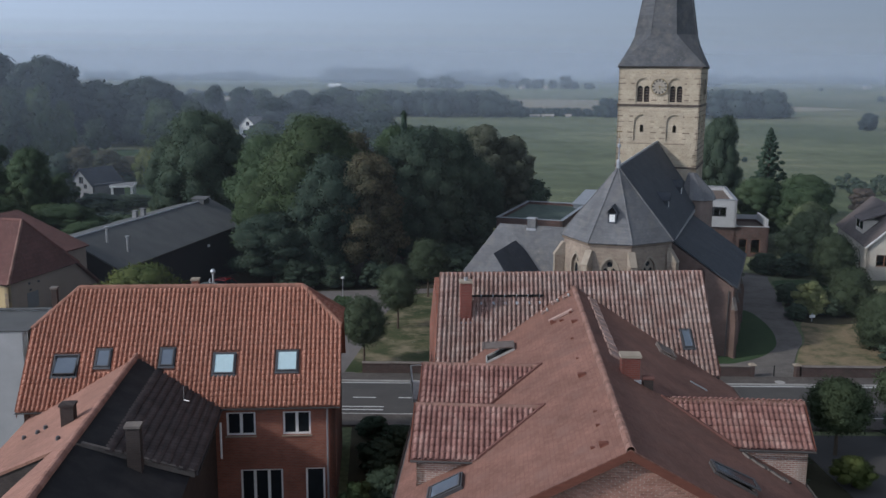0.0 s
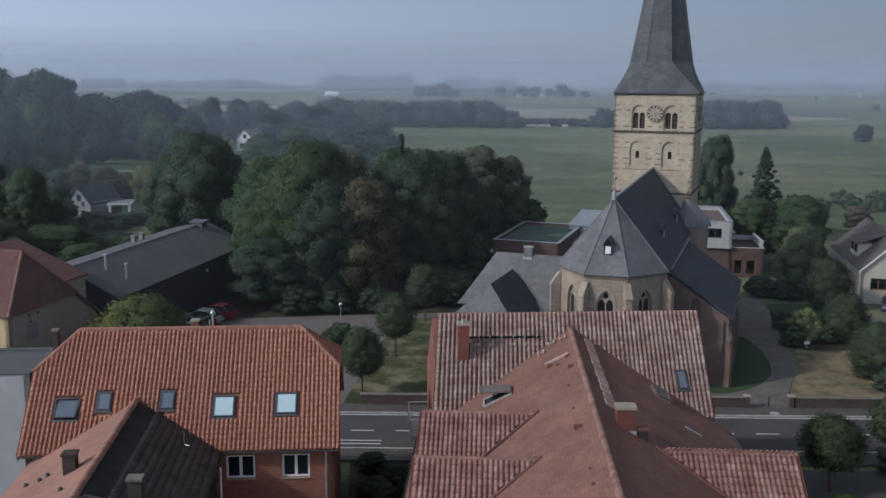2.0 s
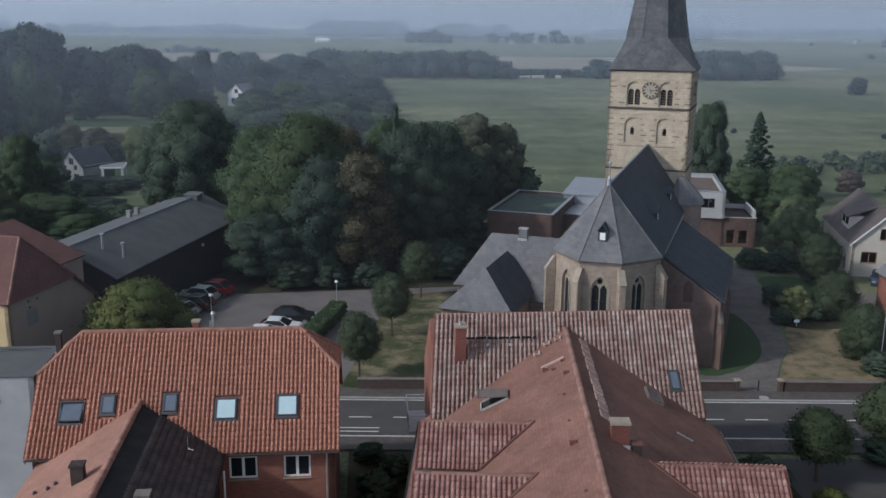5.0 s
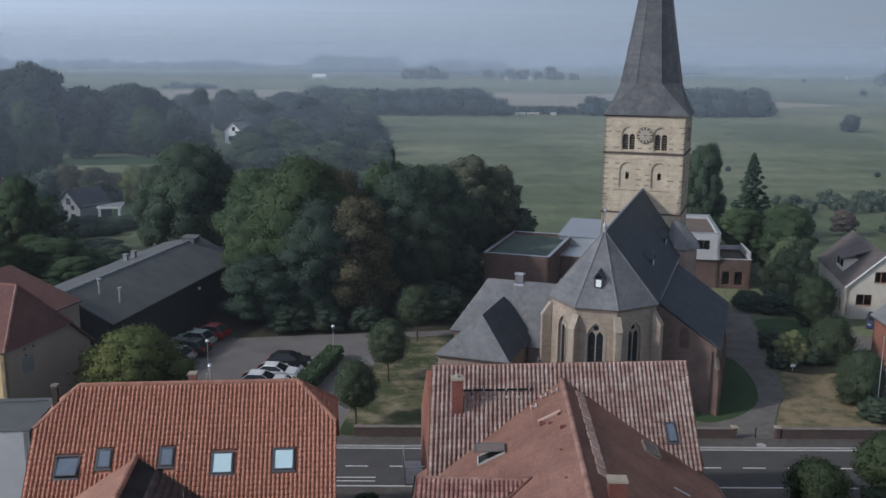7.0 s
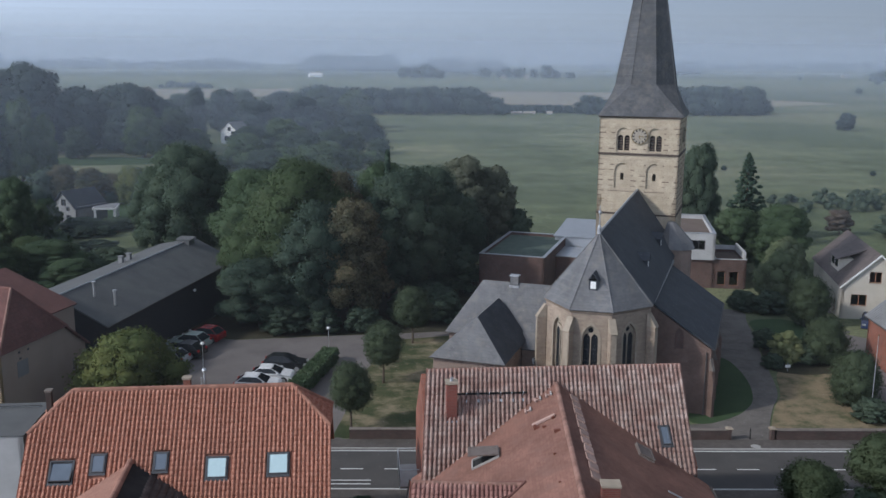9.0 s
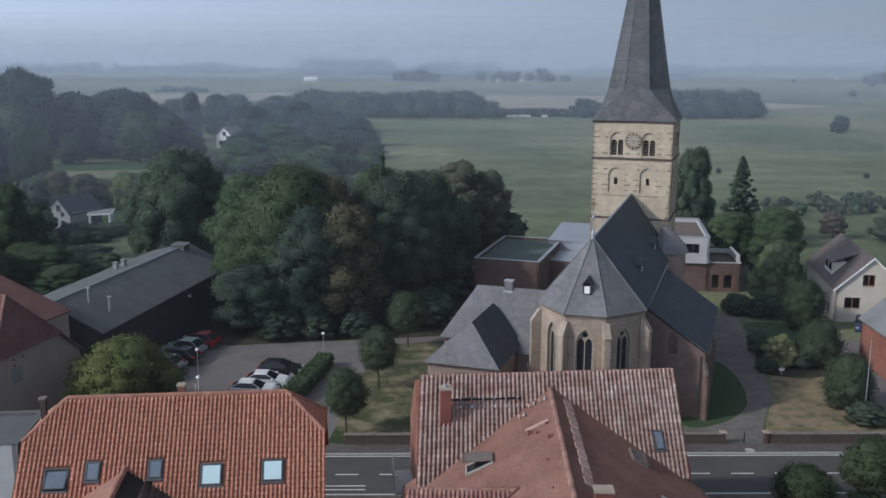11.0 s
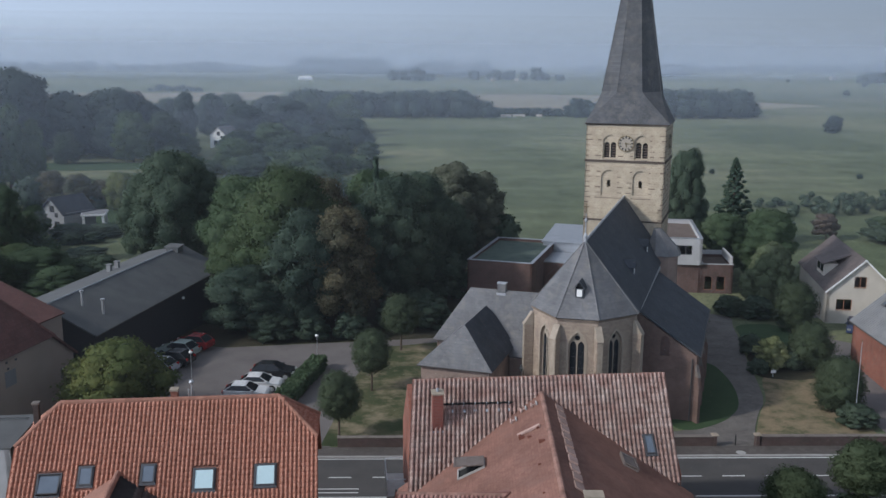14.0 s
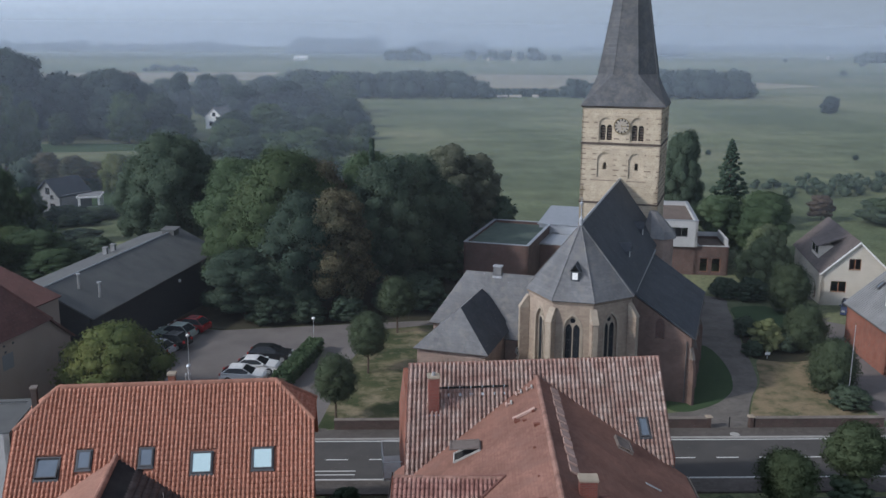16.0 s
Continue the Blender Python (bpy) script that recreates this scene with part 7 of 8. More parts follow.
def quads(name, q, mat):
    q, soft = q if isinstance(q, tuple) else (q, None)
    me = bpy.data.meshes.new(name)
    n = len(q) // 4
    me.vertices.add(len(q))
    me.vertices.foreach_set("co", q.astype(np.float32).ravel())
    me.loops.add(4 * n)
    me.loops.foreach_set("vertex_index", np.arange(4 * n, dtype=np.int32))
    me.polygons.add(n)
    me.polygons.foreach_set("loop_start", np.arange(0, 4 * n, 4, dtype=np.int32))
    me.update(calc_edges=True)
    me.validate()
    if soft is not None:   # leaves shade as part of their clump
        me.polygons.foreach_set("use_smooth", np.ones(n, dtype=bool))
        me.normals_split_custom_set_from_vertices(soft.astype(np.float32))
    me.materials.append(mat)
    return me


def lobes(h, r, base, seed, k=26, squash=0.85, lump=(0.17, 0.34), reach=(0.4, 0.92)):
    """Uneven lobes that make up a broad crown of height h, radius r, starting at height base."""
    rg = random.Random(seed)
    out = []
    for i in range(k):
        f = (i + 0.5) / k
        z = base + (h - base) * (0.08 + 0.84 * f)
        prof = math.sin(math.pi * min(0.97, 0.16 + 0.80 * f)) ** 0.7
        a = i * 2.4 + rg.uniform(-0.4, 0.4)
        rr = r * prof * rg.uniform(*reach)
        lr = r * rg.uniform(*lump)
        out.append((rr * math.cos(a), rr * math.sin(a), z, lr, lr * rg.uniform(0.6, 0.95) * squash))
    out.append((0, 0, base + (h - base) * 0.48, r * 0.5, (h - base) * 0.36))
    return out


def trunk_geo(h, base, r, seed, reach):
    rg = random.Random(seed)
    pts = [(0, 0, -0.2), (rg.uniform(-0.1, 0.1), rg.uniform(-0.1, 0.1), base * 0.6), (rg.uniform(-0.3, 0.3), rg.uniform(-0.3, 0.3), base + (h - base) * 0.3), (rg.uniform(-0.5, 0.5), rg.uniform(-0.5, 0.5), base + (h - base) * 0.75)]
    gs = [tube(pts, [r * 1.25, r, r * 0.7, r * 0.2], 9)]
    for i in range(9):
        a = i * 2.4
        z = base * 0.8 + (h - base) * 0.06 * i
        e = reach * rg.uniform(0.5, 0.8)
        gs.append(tube([(0, 0, z), (e * 0.5 * math.cos(a), e * 0.5 * math.sin(a), z + e * 0.35), (e * math.cos(a), e * math.sin(a), z + e * 0.6 + (h - base) * 0.1)], [r * 0.45, r * 0.3, r * 0.08], 6))
    return geo_join(*gs)


TREES = {}


def tree_proto(key, h, r, base, mat, n, size, seed, k=26, flat=0.2, tr=0.3, stray=0.16, core=0.78, **shape):
    t = thing("tree", "", "tree", pose(0, 0, -500))
    part("trunk", trunk_geo(h, base, tr, seed, r), M["bark"], t, "brown bark trunk with limbs")
    part("crown", quads("crown", leaves(n, lobes(h, r, base, seed, k, **shape), size, seed, flat, stray=stray, core=core), L[mat]), None, t)
    TREES[key] = (t, h, r)


PLANTED = set()


def plant(key, x, y, h, r=None, label="", cat="tree", group="", turn=None):
    t, h0, r0 = TREES[key]
    sz = h / h0
    sx = (r / r0) if r else sz
    m = pose(x, y, gz(x, y), 0, 0, turn if turn is not None else (x * 37 + y * 91) % 360) @ Matrix.Diagonal((sx, sx, sz, 1))
    if key not in PLANTED:
        PLANTED.add(key)
        t.matrix_basis = m
        o = t
    else:
        o = t.copy()
        scene.collection.objects.link(o)
        for ch in t.children:
            c2 = ch.copy()
            scene.collection.objects.link(c2)
            c2.parent = o
        o.matrix_basis = m
    tagged(o, label, cat, group)
    return o


tree_proto("bright", 17, 7.0, 2.5, "bright", 56000, 0.165, 11, 74)
tree_proto("mid", 16, 6.0, 2.5, "mid", 44000, 0.165, 12, 62)
tree_proto("blue", 14, 6.0, 1.5, "blue", 46000, 0.16, 13, 66)
tree_proto("autumn", 14, 4.5, 2.0, "autumn", 32000, 0.15, 14, 52)
tree_proto("dark", 16, 6.5, 2.5, "dark", 44000, 0.165, 15, 64)
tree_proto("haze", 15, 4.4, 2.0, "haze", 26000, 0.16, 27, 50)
tree_proto("ball", 5.1, 1.75, 1.75, "bush", 24000, 0.058, 16, 90, tr=0.09, stray=0.42, core=0.66, lump=(0.24, 0.42), reach=(0.45, 0.72))
tree_proto("yellow", 7, 4.2, 1.0, "yellow", 20000, 0.13, 17, 60, tr=0.15)
tree_proto("willow", 7.5, 4.0, 0.6, "willow", 16000, 0.15, 18, 48, tr=0.2)
tree_proto("shrub", 4.0, 2.3, 0.2, "dark", 9000, 0.115, 19, 40, tr=0.08)
tree_proto("shrub_green", 3.0, 1.9, 0.1, "bright", 6000, 0.11, 20, 20, tr=0.06)
tree_proto("bush", 4.4, 2.15, 0.15, "bush", 24000, 0.07, 25, 90, tr=0.08, stray=0.42, core=0.66, lump=(0.24, 0.42), reach=(0.45, 0.74))
tree_proto("pale", 3.2, 1.5, 0.1, "pale", 7000, 0.085, 26, 30, tr=0.05)
tree_proto("copper", 8, 3.5, 1.0, "copper", 9000, 0.18, 21, 24, tr=0.15)
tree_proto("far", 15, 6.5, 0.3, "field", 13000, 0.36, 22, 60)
tree_proto("far_b", 12, 5.0, 0.2, "blue", 11000, 0.33, 23, 52)
tree_proto("far_m", 14, 6.0, 0.2, "mid", 12000, 0.36, 24, 56)


def conifer(x, y, h, r, label):
    t = thing("conifer", label, "conifer", pose(x, y, gz(x, y)))
    part("trunk", tube([(0, 0, -0.2), (0, 0, h * 0.5), (0, 0, h * 0.98)], [0.25, 0.14, 0.03], 8), M["bark"], t)
    bl = []
    rg = random.Random(5)
    for i in range(190):
        f = i / 190
        a, rr = i * 2.4, r * (1 - f) ** 0.85 * rg.uniform(0.25, 1.0)
        bl.append((rr * math.cos(a), rr * math.sin(a), 1.0 + (h - 1.3) * f, 0.10 + min(r, 3) * 0.16 * (1 - f) + 0.08, 0.12 + 0.16 * (1 - f)))
    part("crown", quads("crown", leaves(24000, bl, 0.19, 6, -0.3), L["conifer"]), None, t)


conifer(3.2, 109.5, 18.2, 0.85, "slender young tree rising above the grove")
conifer(61.0, 141.3, 14.6, 4.3, "tall dark conical fir beside the meadow")

G = "grove beside the car park"
for key, x, y, h, r, lb in (
        ("bright", -6.3, 101.0, 17.4, 6.8, "large fresh green deciduous tree in the grove"),
        ("blue", -4.4, 95.3, 13.6, 4.6, "blue-green deciduous tree at the grove edge"),
        ("autumn", -0.9, 95.0, 13.8, 4.3, "tall tree with browning leaves"),
        ("blue", -10.6, 95.4, 7.6, 4.6, "low blue-green tree overhanging the car park"),
        ("bright", -11.2, 100.5, 11.5, 4.5, "fresh green tree beside the barn"),
        ("dark", 4.6, 104.5, 16.4, 5.6, "large dark green tree behind the lawn"),
        ("dark", 8.6, 113.5, 15.8, 5.0, "dark green tree beside the parish hall"),
        ("mid", 3.0, 111.6, 16.6, 4.6, "tall green tree deep in the grove"),
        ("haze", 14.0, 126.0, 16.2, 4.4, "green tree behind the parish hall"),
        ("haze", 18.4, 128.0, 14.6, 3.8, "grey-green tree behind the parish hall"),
        ("dark", -0.5, 101.5, 13.0, 4.5, "dark tree deep in the grove"),
        ("shrub", 21.0, 128.0, 8.0, 4.0, "rounded shrub tree behind the hall"),
        ("autumn", -3.5, 109.0, 16.0, 4.2, "brown-tinged tree in the grove"),
        ("dark", -22.6, 125.5, 17.4, 6.4, "large dark tree behind the barn"),
        ("dark", -27.9, 129.2, 14.2, 3.6, "dark tree behind the barn"),
        ("mid", -13.0, 118.0, 15.0, 5.5, "green tree behind the grove"),
        ("shrub", 11.5, 112.0, 6.0, 4.0, "dark bush under the grove trees"),
        ("dark", 12.6, 119.5, 11.5, 4.4, "dark tree beside the parish hall"),
        ("shrub", 7.6, 102.0, 3.6, 3.2, "dark bush under the grove trees"),
        ("shrub", 8.8, 97.0, 3.6, 2.6, "dark shrub before the parish hall"),
        ("shrub", 4.8, 96.2, 3.4, 2.4, "dark shrub at the edge of the lawn"),
        ("shrub", -8.0, 92.8, 3.2, 2.6, "dark shrub at the car park edge"),
        ("shrub", -4.0, 92.6, 2.6, 2.2, "dark shrub at the car park edge"),
        ("shrub", 0.0, 93.0, 2.8, 2.2, "dark shrub at the car park edge")):
    plant(key, x, y, h, r, lb, group=G)
plant("ball", -0.92, 66.4, 5.2, 1.72, "clipped round lawn tree on a slim trunk", group="round lawn trees")
plant("ball", 1.77, 76.5, 5.4, 1.85, "clipped round lawn tree on a slim trunk", group="round lawn trees")
plant("ball", 4.94, 87.8, 5.6, 1.95, "clipped round lawn tree on a slim trunk", group="round lawn trees")
plant("ball", 26.2, 48.6, 4.5, 2.0, "clipped round street tree on a slim trunk", group="street trees")
plant("ball", 32.0, 51.3, 4.9, 2.1, "clipped round street tree beside the road", group="street trees")
plant("yellow", -17.9, 70.2, 7.0, 4.1, "yellow-green tree behind the red-roofed house")
for key, x, y, h, r, lb in (
        ("bush", 39.9, 68.6, 4.5, 2.15, "dense olive green rounded bush"),
        ("shrub", 39.6, 65.3, 1.7, 1.7, "low dark bush by the wall"),
        ("bush", 42.6, 79.0, 4.4, 2.2, "dense olive green rounded bush"),
        ("pale", 38.9, 79.0, 3.2, 1.5, "pale green shrub beside the path"),
        ("shrub", 37.2, 78.0, 1.4, 1.1, "low dark shrub beside the path"),
        ("shrub", 40.7, 78.6, 1.9, 1.2, "low dark shrub beside the path"),
        ("shrub", 38.9, 83.4, 2.1, 1.3, "dark clipped shrub beside the path"),
        ("bush", 47.2, 91.6, 5.3, 2.4, "rounded leafy olive green garden tree"),
        ("shrub", 43.6, 100.2, 2.4, 2.0, "dark shrub behind the church"),
        ("shrub", 46.0, 98.2, 2.6, 2.2, "dark shrub by the brick wing"),
        ("willow", 48.6, 101.0, 6.9, 2.9, "pale green weeping garden tree"),
        ("willow", 52.0, 107.0, 7.4, 2.8, "pale green weeping garden tree"),
        ("mid", 54.5, 115.0, 8.6, 3.8, "leafy green garden tree"),
        ("mid", 57.5, 121.0, 9.5, 4.0, "leafy green garden tree"),
        ("mid", 51.0, 121.0, 9.0, 4.0, "leafy green garden tree"),
        ("dark", 49.8, 133.0, 16.6, 3.5, "dark tree behind the church tower"),
        ("copper", 79.5, 146.0, 4.4, 2.6, "reddish brown leafy garden tree"),
        ("shrub", 88.0, 142.0, 4.5, 4.5, "dark green garden hedge tree"),
        ("bright", 97.0, 146.0, 5.0, 5.0, "leafy green garden tree"),
        ("mid", 70.0, 146.0, 5.0, 4.0, "leafy green garden tree"),
        ("bright", 36.0, 93.5, 2.0, 2.2, "low fresh green shrub")):
    plant(key, x, y, h, r, lb, cat="bush" if key.startswith("shrub") or key == "bush" and h < 5 else "tree")


def hedge(x0, y0, x1, y1, w, h, label, mat="mid", n=5000, seed=50):
    """A clipped hedge: a long box of leaves on hidden stems."""
    a, b = Vector((x0, y0, 0)), Vector((x1, y1, 0))
    d = (b - a).normalized()
    side = Vector((-d.y, d.x, 0))
    rg = np.random.RandomState(seed)
    ln = (b - a).length
    t = rg.rand(n, 3)
    face = rg.randint(0, 4, n)
    u, v, z = t[:, 0] * ln, (t[:, 1] - 0.5) * w, t[:, 2] * h
    v = np.where(face == 0, -w / 2, np.where(face == 1, w / 2, v)) + rg.normal(scale=0.06, size=n)
    z = np.where(face >= 2, h, z) + rg.normal(scale=0.07, size=n)
    c = np.stack([a.x + d.x * u + side.x * v, a.y + d.y * u + side.y * v, z], 1)
    nr = rg.normal(size=(n, 3))
    nr /= np.linalg.norm(nr, axis=1)[:, None]
    e = np.cross(nr, rg.normal(size=(n, 3)))
    e /= np.linalg.norm(e, axis=1)[:, None]
    f = np.cross(nr, e)
    s = 0.16 * (0.5 + rg.rand(n))[:, None]
    q = np.stack([c - e * s, c - f * s * 0.6, c + e * s, c + f * s * 0.6], 1).reshape(-1, 3)
    t = thing("hedge", label, "hedge")
    part("foliage", quads("foliage", q, L[mat]), None, t)
    core = [tuple(a + side * k * (w / 2 - 0.15) + Vector((0, 0, -0.1))) for k in (-1, 1)] + [tuple(b + side * k * (w / 2 - 0.15) + Vector((0, 0, -0.1))) for k in (1, -1)]
    part("stems", rings([core, [(p[0], p[1], h - 0.15) for p in core]]), M["bark"], t)


hedge(-5.6, 73.4, -2.9, 83.2, 1.3, 1.1, "clipped green hedge between car park and drive")
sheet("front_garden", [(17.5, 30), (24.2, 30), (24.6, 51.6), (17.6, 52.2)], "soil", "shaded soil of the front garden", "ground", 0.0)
sheet("side_yard", [(24.25, 30), (70, 28), (70, 48.3), (24.65, 51.6)], "asphalt", "dark asphalt yard beside the road", "yard", 0.0)
# dark soil here also stands for the shade between the houses
sheet("garden_ground", [(-1.5, 30), (3.0, 30), (3.0, 54.5), (-1.5, 54.5)], "soil", "garden ground with the houses' shade in its colour", "ground", 0.0)
for key, x, y, hh, r, lb in (("shrub_green", -0.9, 42.2, 1.9, 1.0, "fresh green bush against the brick wall"), ("shrub", 0.6, 43.6, 2.0, 1.3, "dark bush in the shaded garden"), ("shrub", 0.2, 48.0, 1.7, 1.3, "dark bush in the shaded garden"), ("shrub", 1.3, 50.5, 1.5, 1.1, "dark bush in the shaded garden"),
                             ("shrub", -0.2, 53.0, 1.1, 1.1, "dark hedge bush beside the pavement"), ("shrub_green", 0.9, 40.2, 1.6, 1.0, "low green bush in the garden"),
                             ("yellow", 25.0, 44.4, 1.7, 1.1, "yellow-green shrub in the front garden"), ("shrub", 22.0, 47.0, 2.3, 2.0, "dark shrub in the front garden"), ("shrub", 20.6, 44.4, 2.0, 1.9, "dark shrub beside the brick house"), ("shrub", 31.5, 50.6, 1.6, 1.5, "low dark shrub by the road")):
    plant(key, x, y, hh, r, lb, cat="bush")
rb = thing("rain_barrel", "grey rain barrel beside the house", "rain barrel", pose(1.9, 40.6, 0))
part("barrel", lathe([(0.32, 0), (0.38, 0.4), (0.38, 0.7), (0.33, 1.0), (0.30, 1.0), (0.30, 0.9)], 14), M["kerb"], rb)
part("lid", lathe([(0.35, 1.003), (0.35, 1.05), (0.05, 1.09)], 14), M["zinc"], rb)


# ----------------------------------------------------- woods and far plain
rw = random.Random(4)
FAR = (
    ("far", -99, 288, 27, 12), ("far", -116, 292, 28, 12), ("far", -84, 292, 20, 10), ("far", -70, 292, 21, 10), ("far", -77, 304, 20, 10), ("far", -124, 285, 28, 10), ("far", -62, 296, 17, 6),
    ("far_m", -62, 276, 15, 6), ("far_b", -55, 284, 14, 6), ("far_b", -79.5, 272, 9.2, 4.3), ("copper", -86, 388, 17, 8), ("far_b", -74, 392, 14, 6), ("far", -60, 352, 18, 4.5), ("far", -52, 366, 17, 6), ("far_b", -46, 382, 16, 6),
    ("far", -38, 345, 14, 8), ("far", -22, 352, 15, 8), ("far_b", -12, 360, 14, 7), ("far_m", -4, 368, 15, 7), ("far", -31, 372, 16, 8), ("far_b", -16, 385, 17, 8), ("far_m", -2, 395, 16, 8),
    ("far_b", -54, 286, 4.5, 4), ("far_b", -34, 292, 8, 6), ("far_m", -52, 296, 7, 6), ("far_m", -24, 300, 10, 7), ("far_b", -16, 262, 9, 6), ("far_m", -30, 250, 9, 6), ("far_b", -44, 240, 8, 6),
    ("mid", -64, 148, 15, 6.5), ("mid", -58, 138, 10, 5.5), ("mid", -52, 146, 4.5, 3.2), ("mid", -56.5, 152, 7.5, 4), ("mid", -49.8, 151, 6.5, 2.3), ("far_m", -92, 215, 20, 8),
    ("far_m", -76.1, 216.5, 19.6, 4.3), ("far_m", -72.5, 222.1, 15.7, 3.1), ("far_b", -81.5, 215.0, 18.8, 5.1), ("mid", -49.1, 135.3, 11.9, 3.2), ("mid", -48.1, 142.4, 6.9, 2.2), ("autumn", -58.4, 188.7, 7.7, 3.4), ("autumn", -52.5, 185.3, 7.4, 3.3),
    ("autumn", -48.5, 186.5, 6.1, 2.7), ("yellow", -43.1, 181.9, 7.9, 3.7), ("shrub", -44.5, 151.1, 1.9, 2.2), ("shrub", -41.1, 151.8, 1.9, 1.8), ("bright", -44.4, 127.0, 4.7, 3.5), ("bright", -39.5, 126.7, 3.2, 2.3), ("shrub", -38.7, 137.6, 2.1, 3.3),
    ("mid", -35, 113, 4.6, 3.6), ("shrub", -29.5, 117, 3.6, 3.2), ("shrub", -33, 122, 4, 4), ("bright", -45, 112, 7.5, 5), ("mid", -52, 118, 9, 5.5), ("mid", -39, 118, 6, 4.5), ("dark", -28.5, 140, 10, 5), ("shrub", -46, 156, 2.4, 4), ("shrub", -41, 158, 2.0, 3.5), ("mid", -56, 128, 8, 5), ("dark", -48, 104, 5, 4), ("mid", -60, 108, 8, 5),
    ("far_m", -20, 150, 11, 6), ("far_b", -30, 170, 10, 6), ("far_b", -12, 170, 8, 6), ("far_m", -36, 200, 9, 6), ("far_b", -20, 205, 9, 7), ("far_m", -8, 225, 9, 7),
    ("far", 204, 377, 7.6, 4.2), ("far_b", 451, 817, 5.5, 3.5), ("far_b", 651, 1136, 7, 4.5), ("far_b", 672, 1391, 6, 4), ("far_b", 30, 225, 2.0, 1.0), ("far_b", 96, 238, 1.4, 0.8), ("far_b", 130, 225, 1.4, 0.8))
for i, (key, x, y, h, r) in enumerate(FAR):
    if key == "far_b" and h < 5:
        lb = "small lone bush in the river meadow"
    elif y > 380 and x > 100:
        lb = "lone tree standing in the wide meadow"
    else:
        lb = {"far": "tall dark woodland tree with haze in its leaf colour", "far_m": "green woodland tree behind the village", "far_b": "grey-green woodland tree behind the village", "mid": "green garden tree near the villa",
              "willow": "pale yellowish-green shrub tree", "bright": "fresh green bush behind the barn", "dark": "dark green tree behind the barn", "autumn": "brownish shrub tree near the villa", "yellow": "yellow-green shrub tree near the villa", "shrub": "clipped dark green hedge bush", "copper": "reddish brown woodland tree"}[key]
    plant(key, x, y, h, r, lb, group="woodland trees" if y > 200 else "")


def wood(name, label, x0, x1, y, depth, h, n, size, seed, mat="field", sx=0.0, gap=0.2):
    """A far belt of trees as one mass of foliage."""
    rg = random.Random(seed)
    bl = []
    k = int((x1 - x0) / (h * gap))
    for i in range(k):
        x = x0 + (x1 - x0) * (i + rg.random()) / k
        edge = min(1.0, 0.55 + 4.0 * min(x - x0, x1 - x) / (x1 - x0))
        hh = h * rg.uniform(0.72 if gap < 0.4 else 0.5, 1.05) * edge
        yy = y + sx * (x - x0) + rg.uniform(0, depth)
        r = h * rg.uniform(0.22, 0.36) * (1 if gap < 0.4 else 1.25)
        bl.append((x, yy, hh * 0.80, r, hh * 0.22))
        bl.append((x + rg.uniform(-2, 2), yy - 1, hh * 0.40, r * 1.1, hh * 0.40))
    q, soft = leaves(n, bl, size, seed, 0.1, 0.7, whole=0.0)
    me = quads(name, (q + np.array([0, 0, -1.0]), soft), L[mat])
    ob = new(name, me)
    tagged(ob, label, "woodland", kind="stuff")


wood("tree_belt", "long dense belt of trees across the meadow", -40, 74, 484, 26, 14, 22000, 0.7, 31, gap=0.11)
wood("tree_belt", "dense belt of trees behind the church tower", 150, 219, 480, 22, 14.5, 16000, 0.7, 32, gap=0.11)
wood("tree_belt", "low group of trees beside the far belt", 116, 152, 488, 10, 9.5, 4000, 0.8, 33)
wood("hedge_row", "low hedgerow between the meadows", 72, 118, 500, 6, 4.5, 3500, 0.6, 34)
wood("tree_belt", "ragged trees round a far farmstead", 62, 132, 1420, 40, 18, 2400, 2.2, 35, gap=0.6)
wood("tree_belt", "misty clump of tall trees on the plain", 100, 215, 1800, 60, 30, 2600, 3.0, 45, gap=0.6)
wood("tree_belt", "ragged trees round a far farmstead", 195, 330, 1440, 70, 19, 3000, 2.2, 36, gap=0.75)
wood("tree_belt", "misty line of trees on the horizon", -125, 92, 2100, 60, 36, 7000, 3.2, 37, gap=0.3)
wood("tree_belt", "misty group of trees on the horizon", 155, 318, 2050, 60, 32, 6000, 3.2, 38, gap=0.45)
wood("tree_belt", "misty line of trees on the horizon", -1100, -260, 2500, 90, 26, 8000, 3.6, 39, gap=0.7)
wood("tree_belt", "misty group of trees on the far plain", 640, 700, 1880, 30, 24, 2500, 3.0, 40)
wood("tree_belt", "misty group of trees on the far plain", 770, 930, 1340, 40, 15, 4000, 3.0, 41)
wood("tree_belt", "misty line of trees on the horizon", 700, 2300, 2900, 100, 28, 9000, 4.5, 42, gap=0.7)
wood("hedge_row", "far hedgerow on the plain", -186, -138, 905, 10, 6.5, 1500, 0.9, 43, gap=0.5)
wood("tree_belt", "bushes at the edge of the river meadow", 84, 175, 170, 14, 3.0, 14000, 0.28, 44, "dark", gap=0.35)

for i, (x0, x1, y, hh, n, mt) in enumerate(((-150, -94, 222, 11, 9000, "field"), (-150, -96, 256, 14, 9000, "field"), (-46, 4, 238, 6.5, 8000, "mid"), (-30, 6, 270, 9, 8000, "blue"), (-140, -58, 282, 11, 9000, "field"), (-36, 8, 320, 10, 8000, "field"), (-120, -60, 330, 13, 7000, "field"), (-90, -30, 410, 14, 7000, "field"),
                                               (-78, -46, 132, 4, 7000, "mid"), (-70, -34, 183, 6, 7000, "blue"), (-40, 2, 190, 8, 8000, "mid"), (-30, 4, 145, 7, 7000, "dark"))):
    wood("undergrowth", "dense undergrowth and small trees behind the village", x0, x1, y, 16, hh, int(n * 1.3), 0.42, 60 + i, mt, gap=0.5)
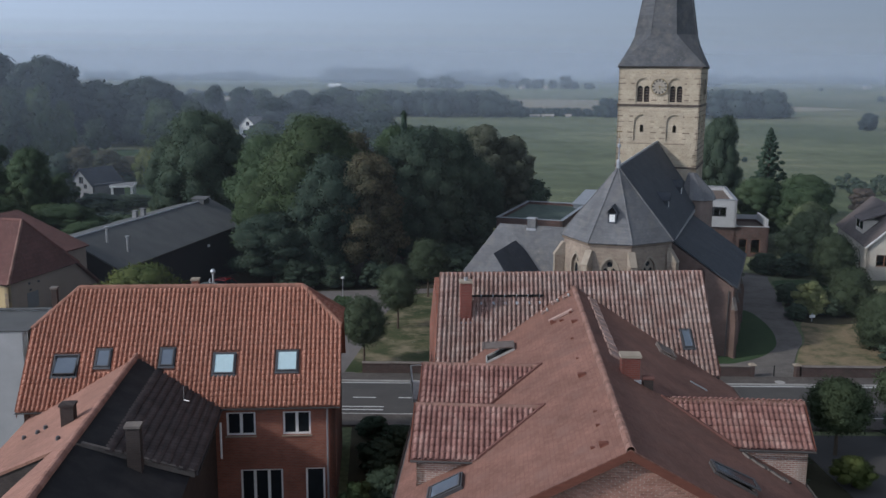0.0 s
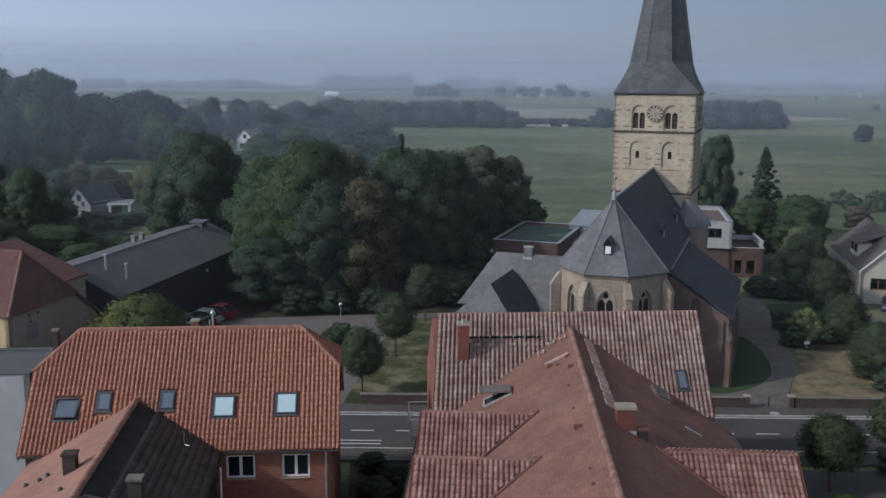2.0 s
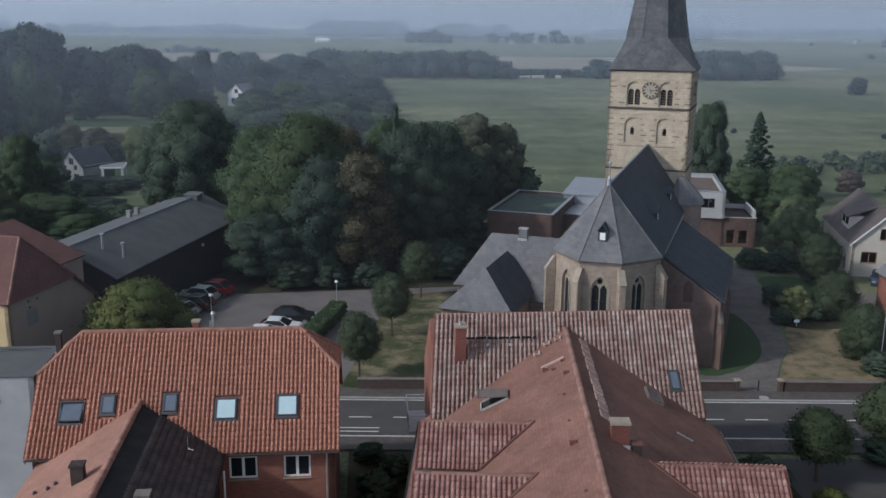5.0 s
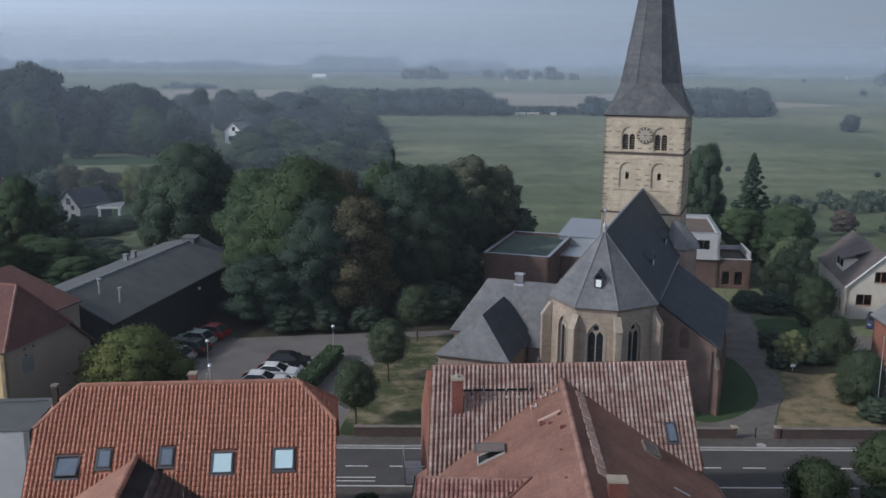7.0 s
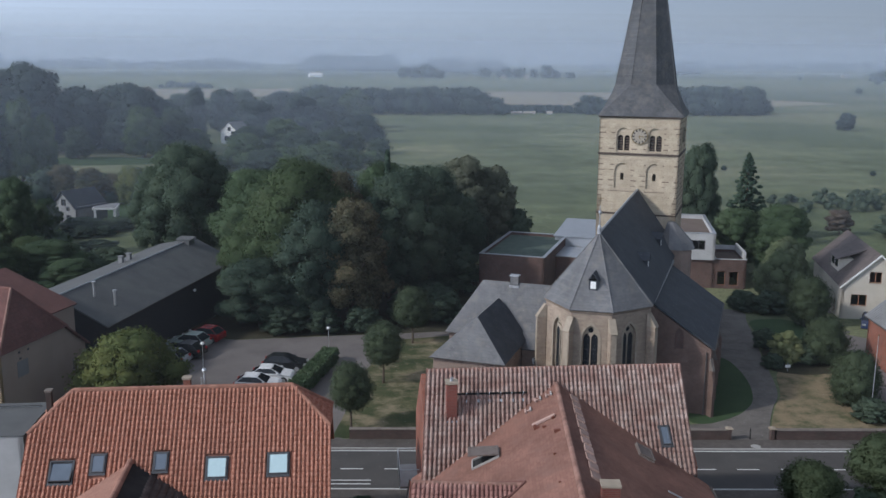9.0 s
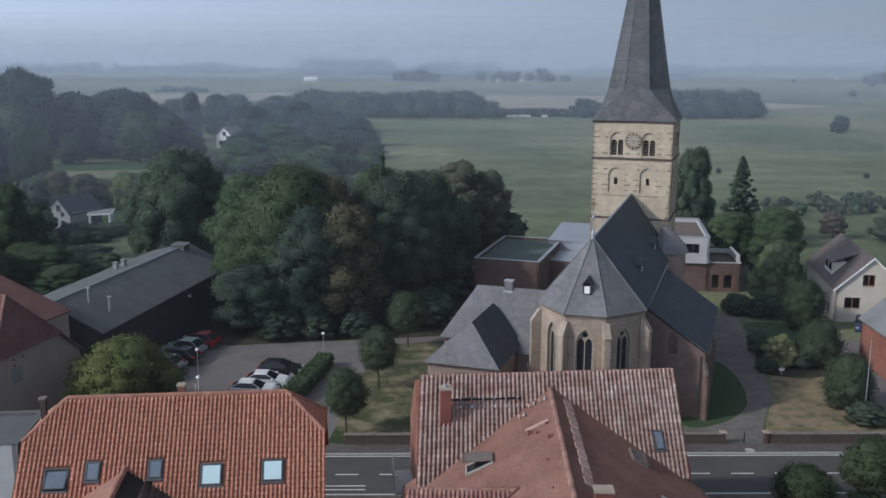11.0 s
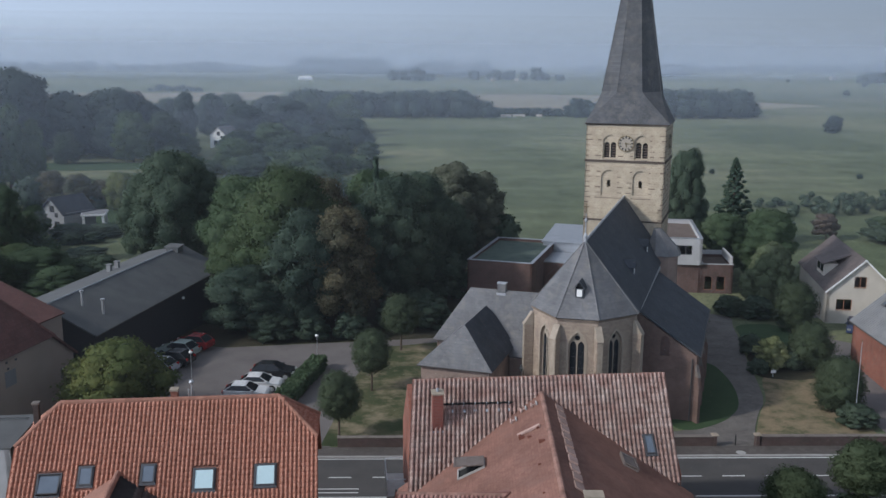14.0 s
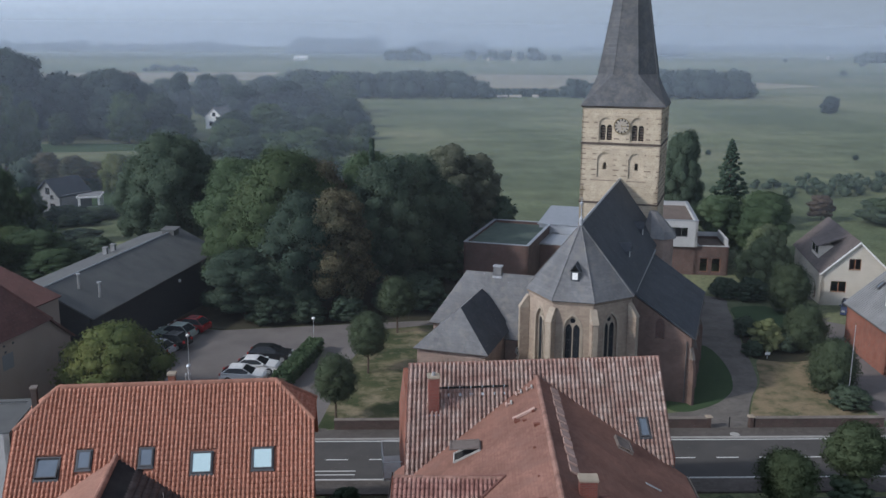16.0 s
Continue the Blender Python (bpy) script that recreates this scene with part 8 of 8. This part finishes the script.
for x, y, rz, s, lb in ((222, 1432, 20, 0.8, "distant pale farmhouse among trees"), (255, 1426, -10, 0.8, "distant white farm building"), (100, 1432, 0, 0.8, "distant farmhouse with white walls"), (880, 1640, 0, 1.2, "distant white house on the plain"), (-500, 2440, 0, 1.6, "distant white house in the mist")):
    villa(x, y, rz, s, lb)
for x, y, ln in ((83, 498, 5.5), (90, 499, 6.5), (101, 499, 3.0)):
    solo("hay_trailer", geo_join(box(-ln / 2, -1, 0.5, ln / 2, 1, 1.5), box(-ln / 2 + 0.4, -0.9, 0, -ln / 2 + 1.2, 0.9, 0.5), box(ln / 2 - 1.2, -0.9, 0, ln / 2 - 0.4, 0.9, 0.5)), M["render_white"], "far pale trailer parked by the hedgerow", "trailer", m=pose(x, y - 6, -1.0))
solo("far_greenhouse", rings([[(-10, 0, 0), (10, 0, 0), (10, 12, 0), (-10, 12, 0)], [(-10, 0, 3), (10, 0, 3), (10, 12, 3), (-10, 12, 3)], [(-9, 6, 6), (9, 6, 6), (9, 6.1, 6), (-9, 6.1, 6)]]), M["white"], "far long white shed on the plain", "shed", m=pose(-66, 1470, -1.0, 0, 0, 12))


# ------------------------------------------------------- haze sheets on the plain
def haze_sheet_mat(name, stops, tint):
    """Tinted sheet in place of aerial haze; its density goes by height within the sheet."""
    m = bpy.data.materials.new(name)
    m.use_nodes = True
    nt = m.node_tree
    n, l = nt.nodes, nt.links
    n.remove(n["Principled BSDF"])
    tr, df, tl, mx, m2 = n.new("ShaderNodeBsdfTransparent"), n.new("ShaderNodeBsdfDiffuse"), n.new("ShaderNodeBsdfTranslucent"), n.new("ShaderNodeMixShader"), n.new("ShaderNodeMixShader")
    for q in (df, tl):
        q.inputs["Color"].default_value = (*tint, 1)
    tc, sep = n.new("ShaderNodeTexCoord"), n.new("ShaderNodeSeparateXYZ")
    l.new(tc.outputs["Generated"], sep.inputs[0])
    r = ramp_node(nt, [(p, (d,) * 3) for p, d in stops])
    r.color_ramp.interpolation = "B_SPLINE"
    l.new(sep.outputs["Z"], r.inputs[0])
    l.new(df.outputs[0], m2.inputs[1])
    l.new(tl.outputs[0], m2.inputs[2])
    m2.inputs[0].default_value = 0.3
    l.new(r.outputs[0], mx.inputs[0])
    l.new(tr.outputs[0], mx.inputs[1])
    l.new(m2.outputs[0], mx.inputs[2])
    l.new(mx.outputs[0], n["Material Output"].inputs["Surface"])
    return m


# tinted sheets added for aerial haze, rising away from the village; each starts from nothing at the ground
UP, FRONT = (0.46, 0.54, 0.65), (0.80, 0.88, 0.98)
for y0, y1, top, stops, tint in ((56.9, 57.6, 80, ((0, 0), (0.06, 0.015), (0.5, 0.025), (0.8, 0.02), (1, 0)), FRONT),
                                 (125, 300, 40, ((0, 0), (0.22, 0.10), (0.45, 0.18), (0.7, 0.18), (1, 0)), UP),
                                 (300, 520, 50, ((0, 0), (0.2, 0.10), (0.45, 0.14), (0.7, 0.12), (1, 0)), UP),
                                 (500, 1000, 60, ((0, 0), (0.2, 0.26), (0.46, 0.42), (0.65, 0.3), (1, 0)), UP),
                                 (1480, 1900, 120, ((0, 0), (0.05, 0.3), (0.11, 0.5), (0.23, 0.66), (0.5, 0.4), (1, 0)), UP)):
    solo("mist_bank", ([(-5000, y0, -1.2), (5000, y0, -1.2), (5000, y1, top), (-5000, y1, top)], [(0, 1, 2, 3)]), haze_sheet_mat("painted_haze_tint", stops, tint), "tinted see-through sheet standing in for aerial haze", "mist", kind="stuff")
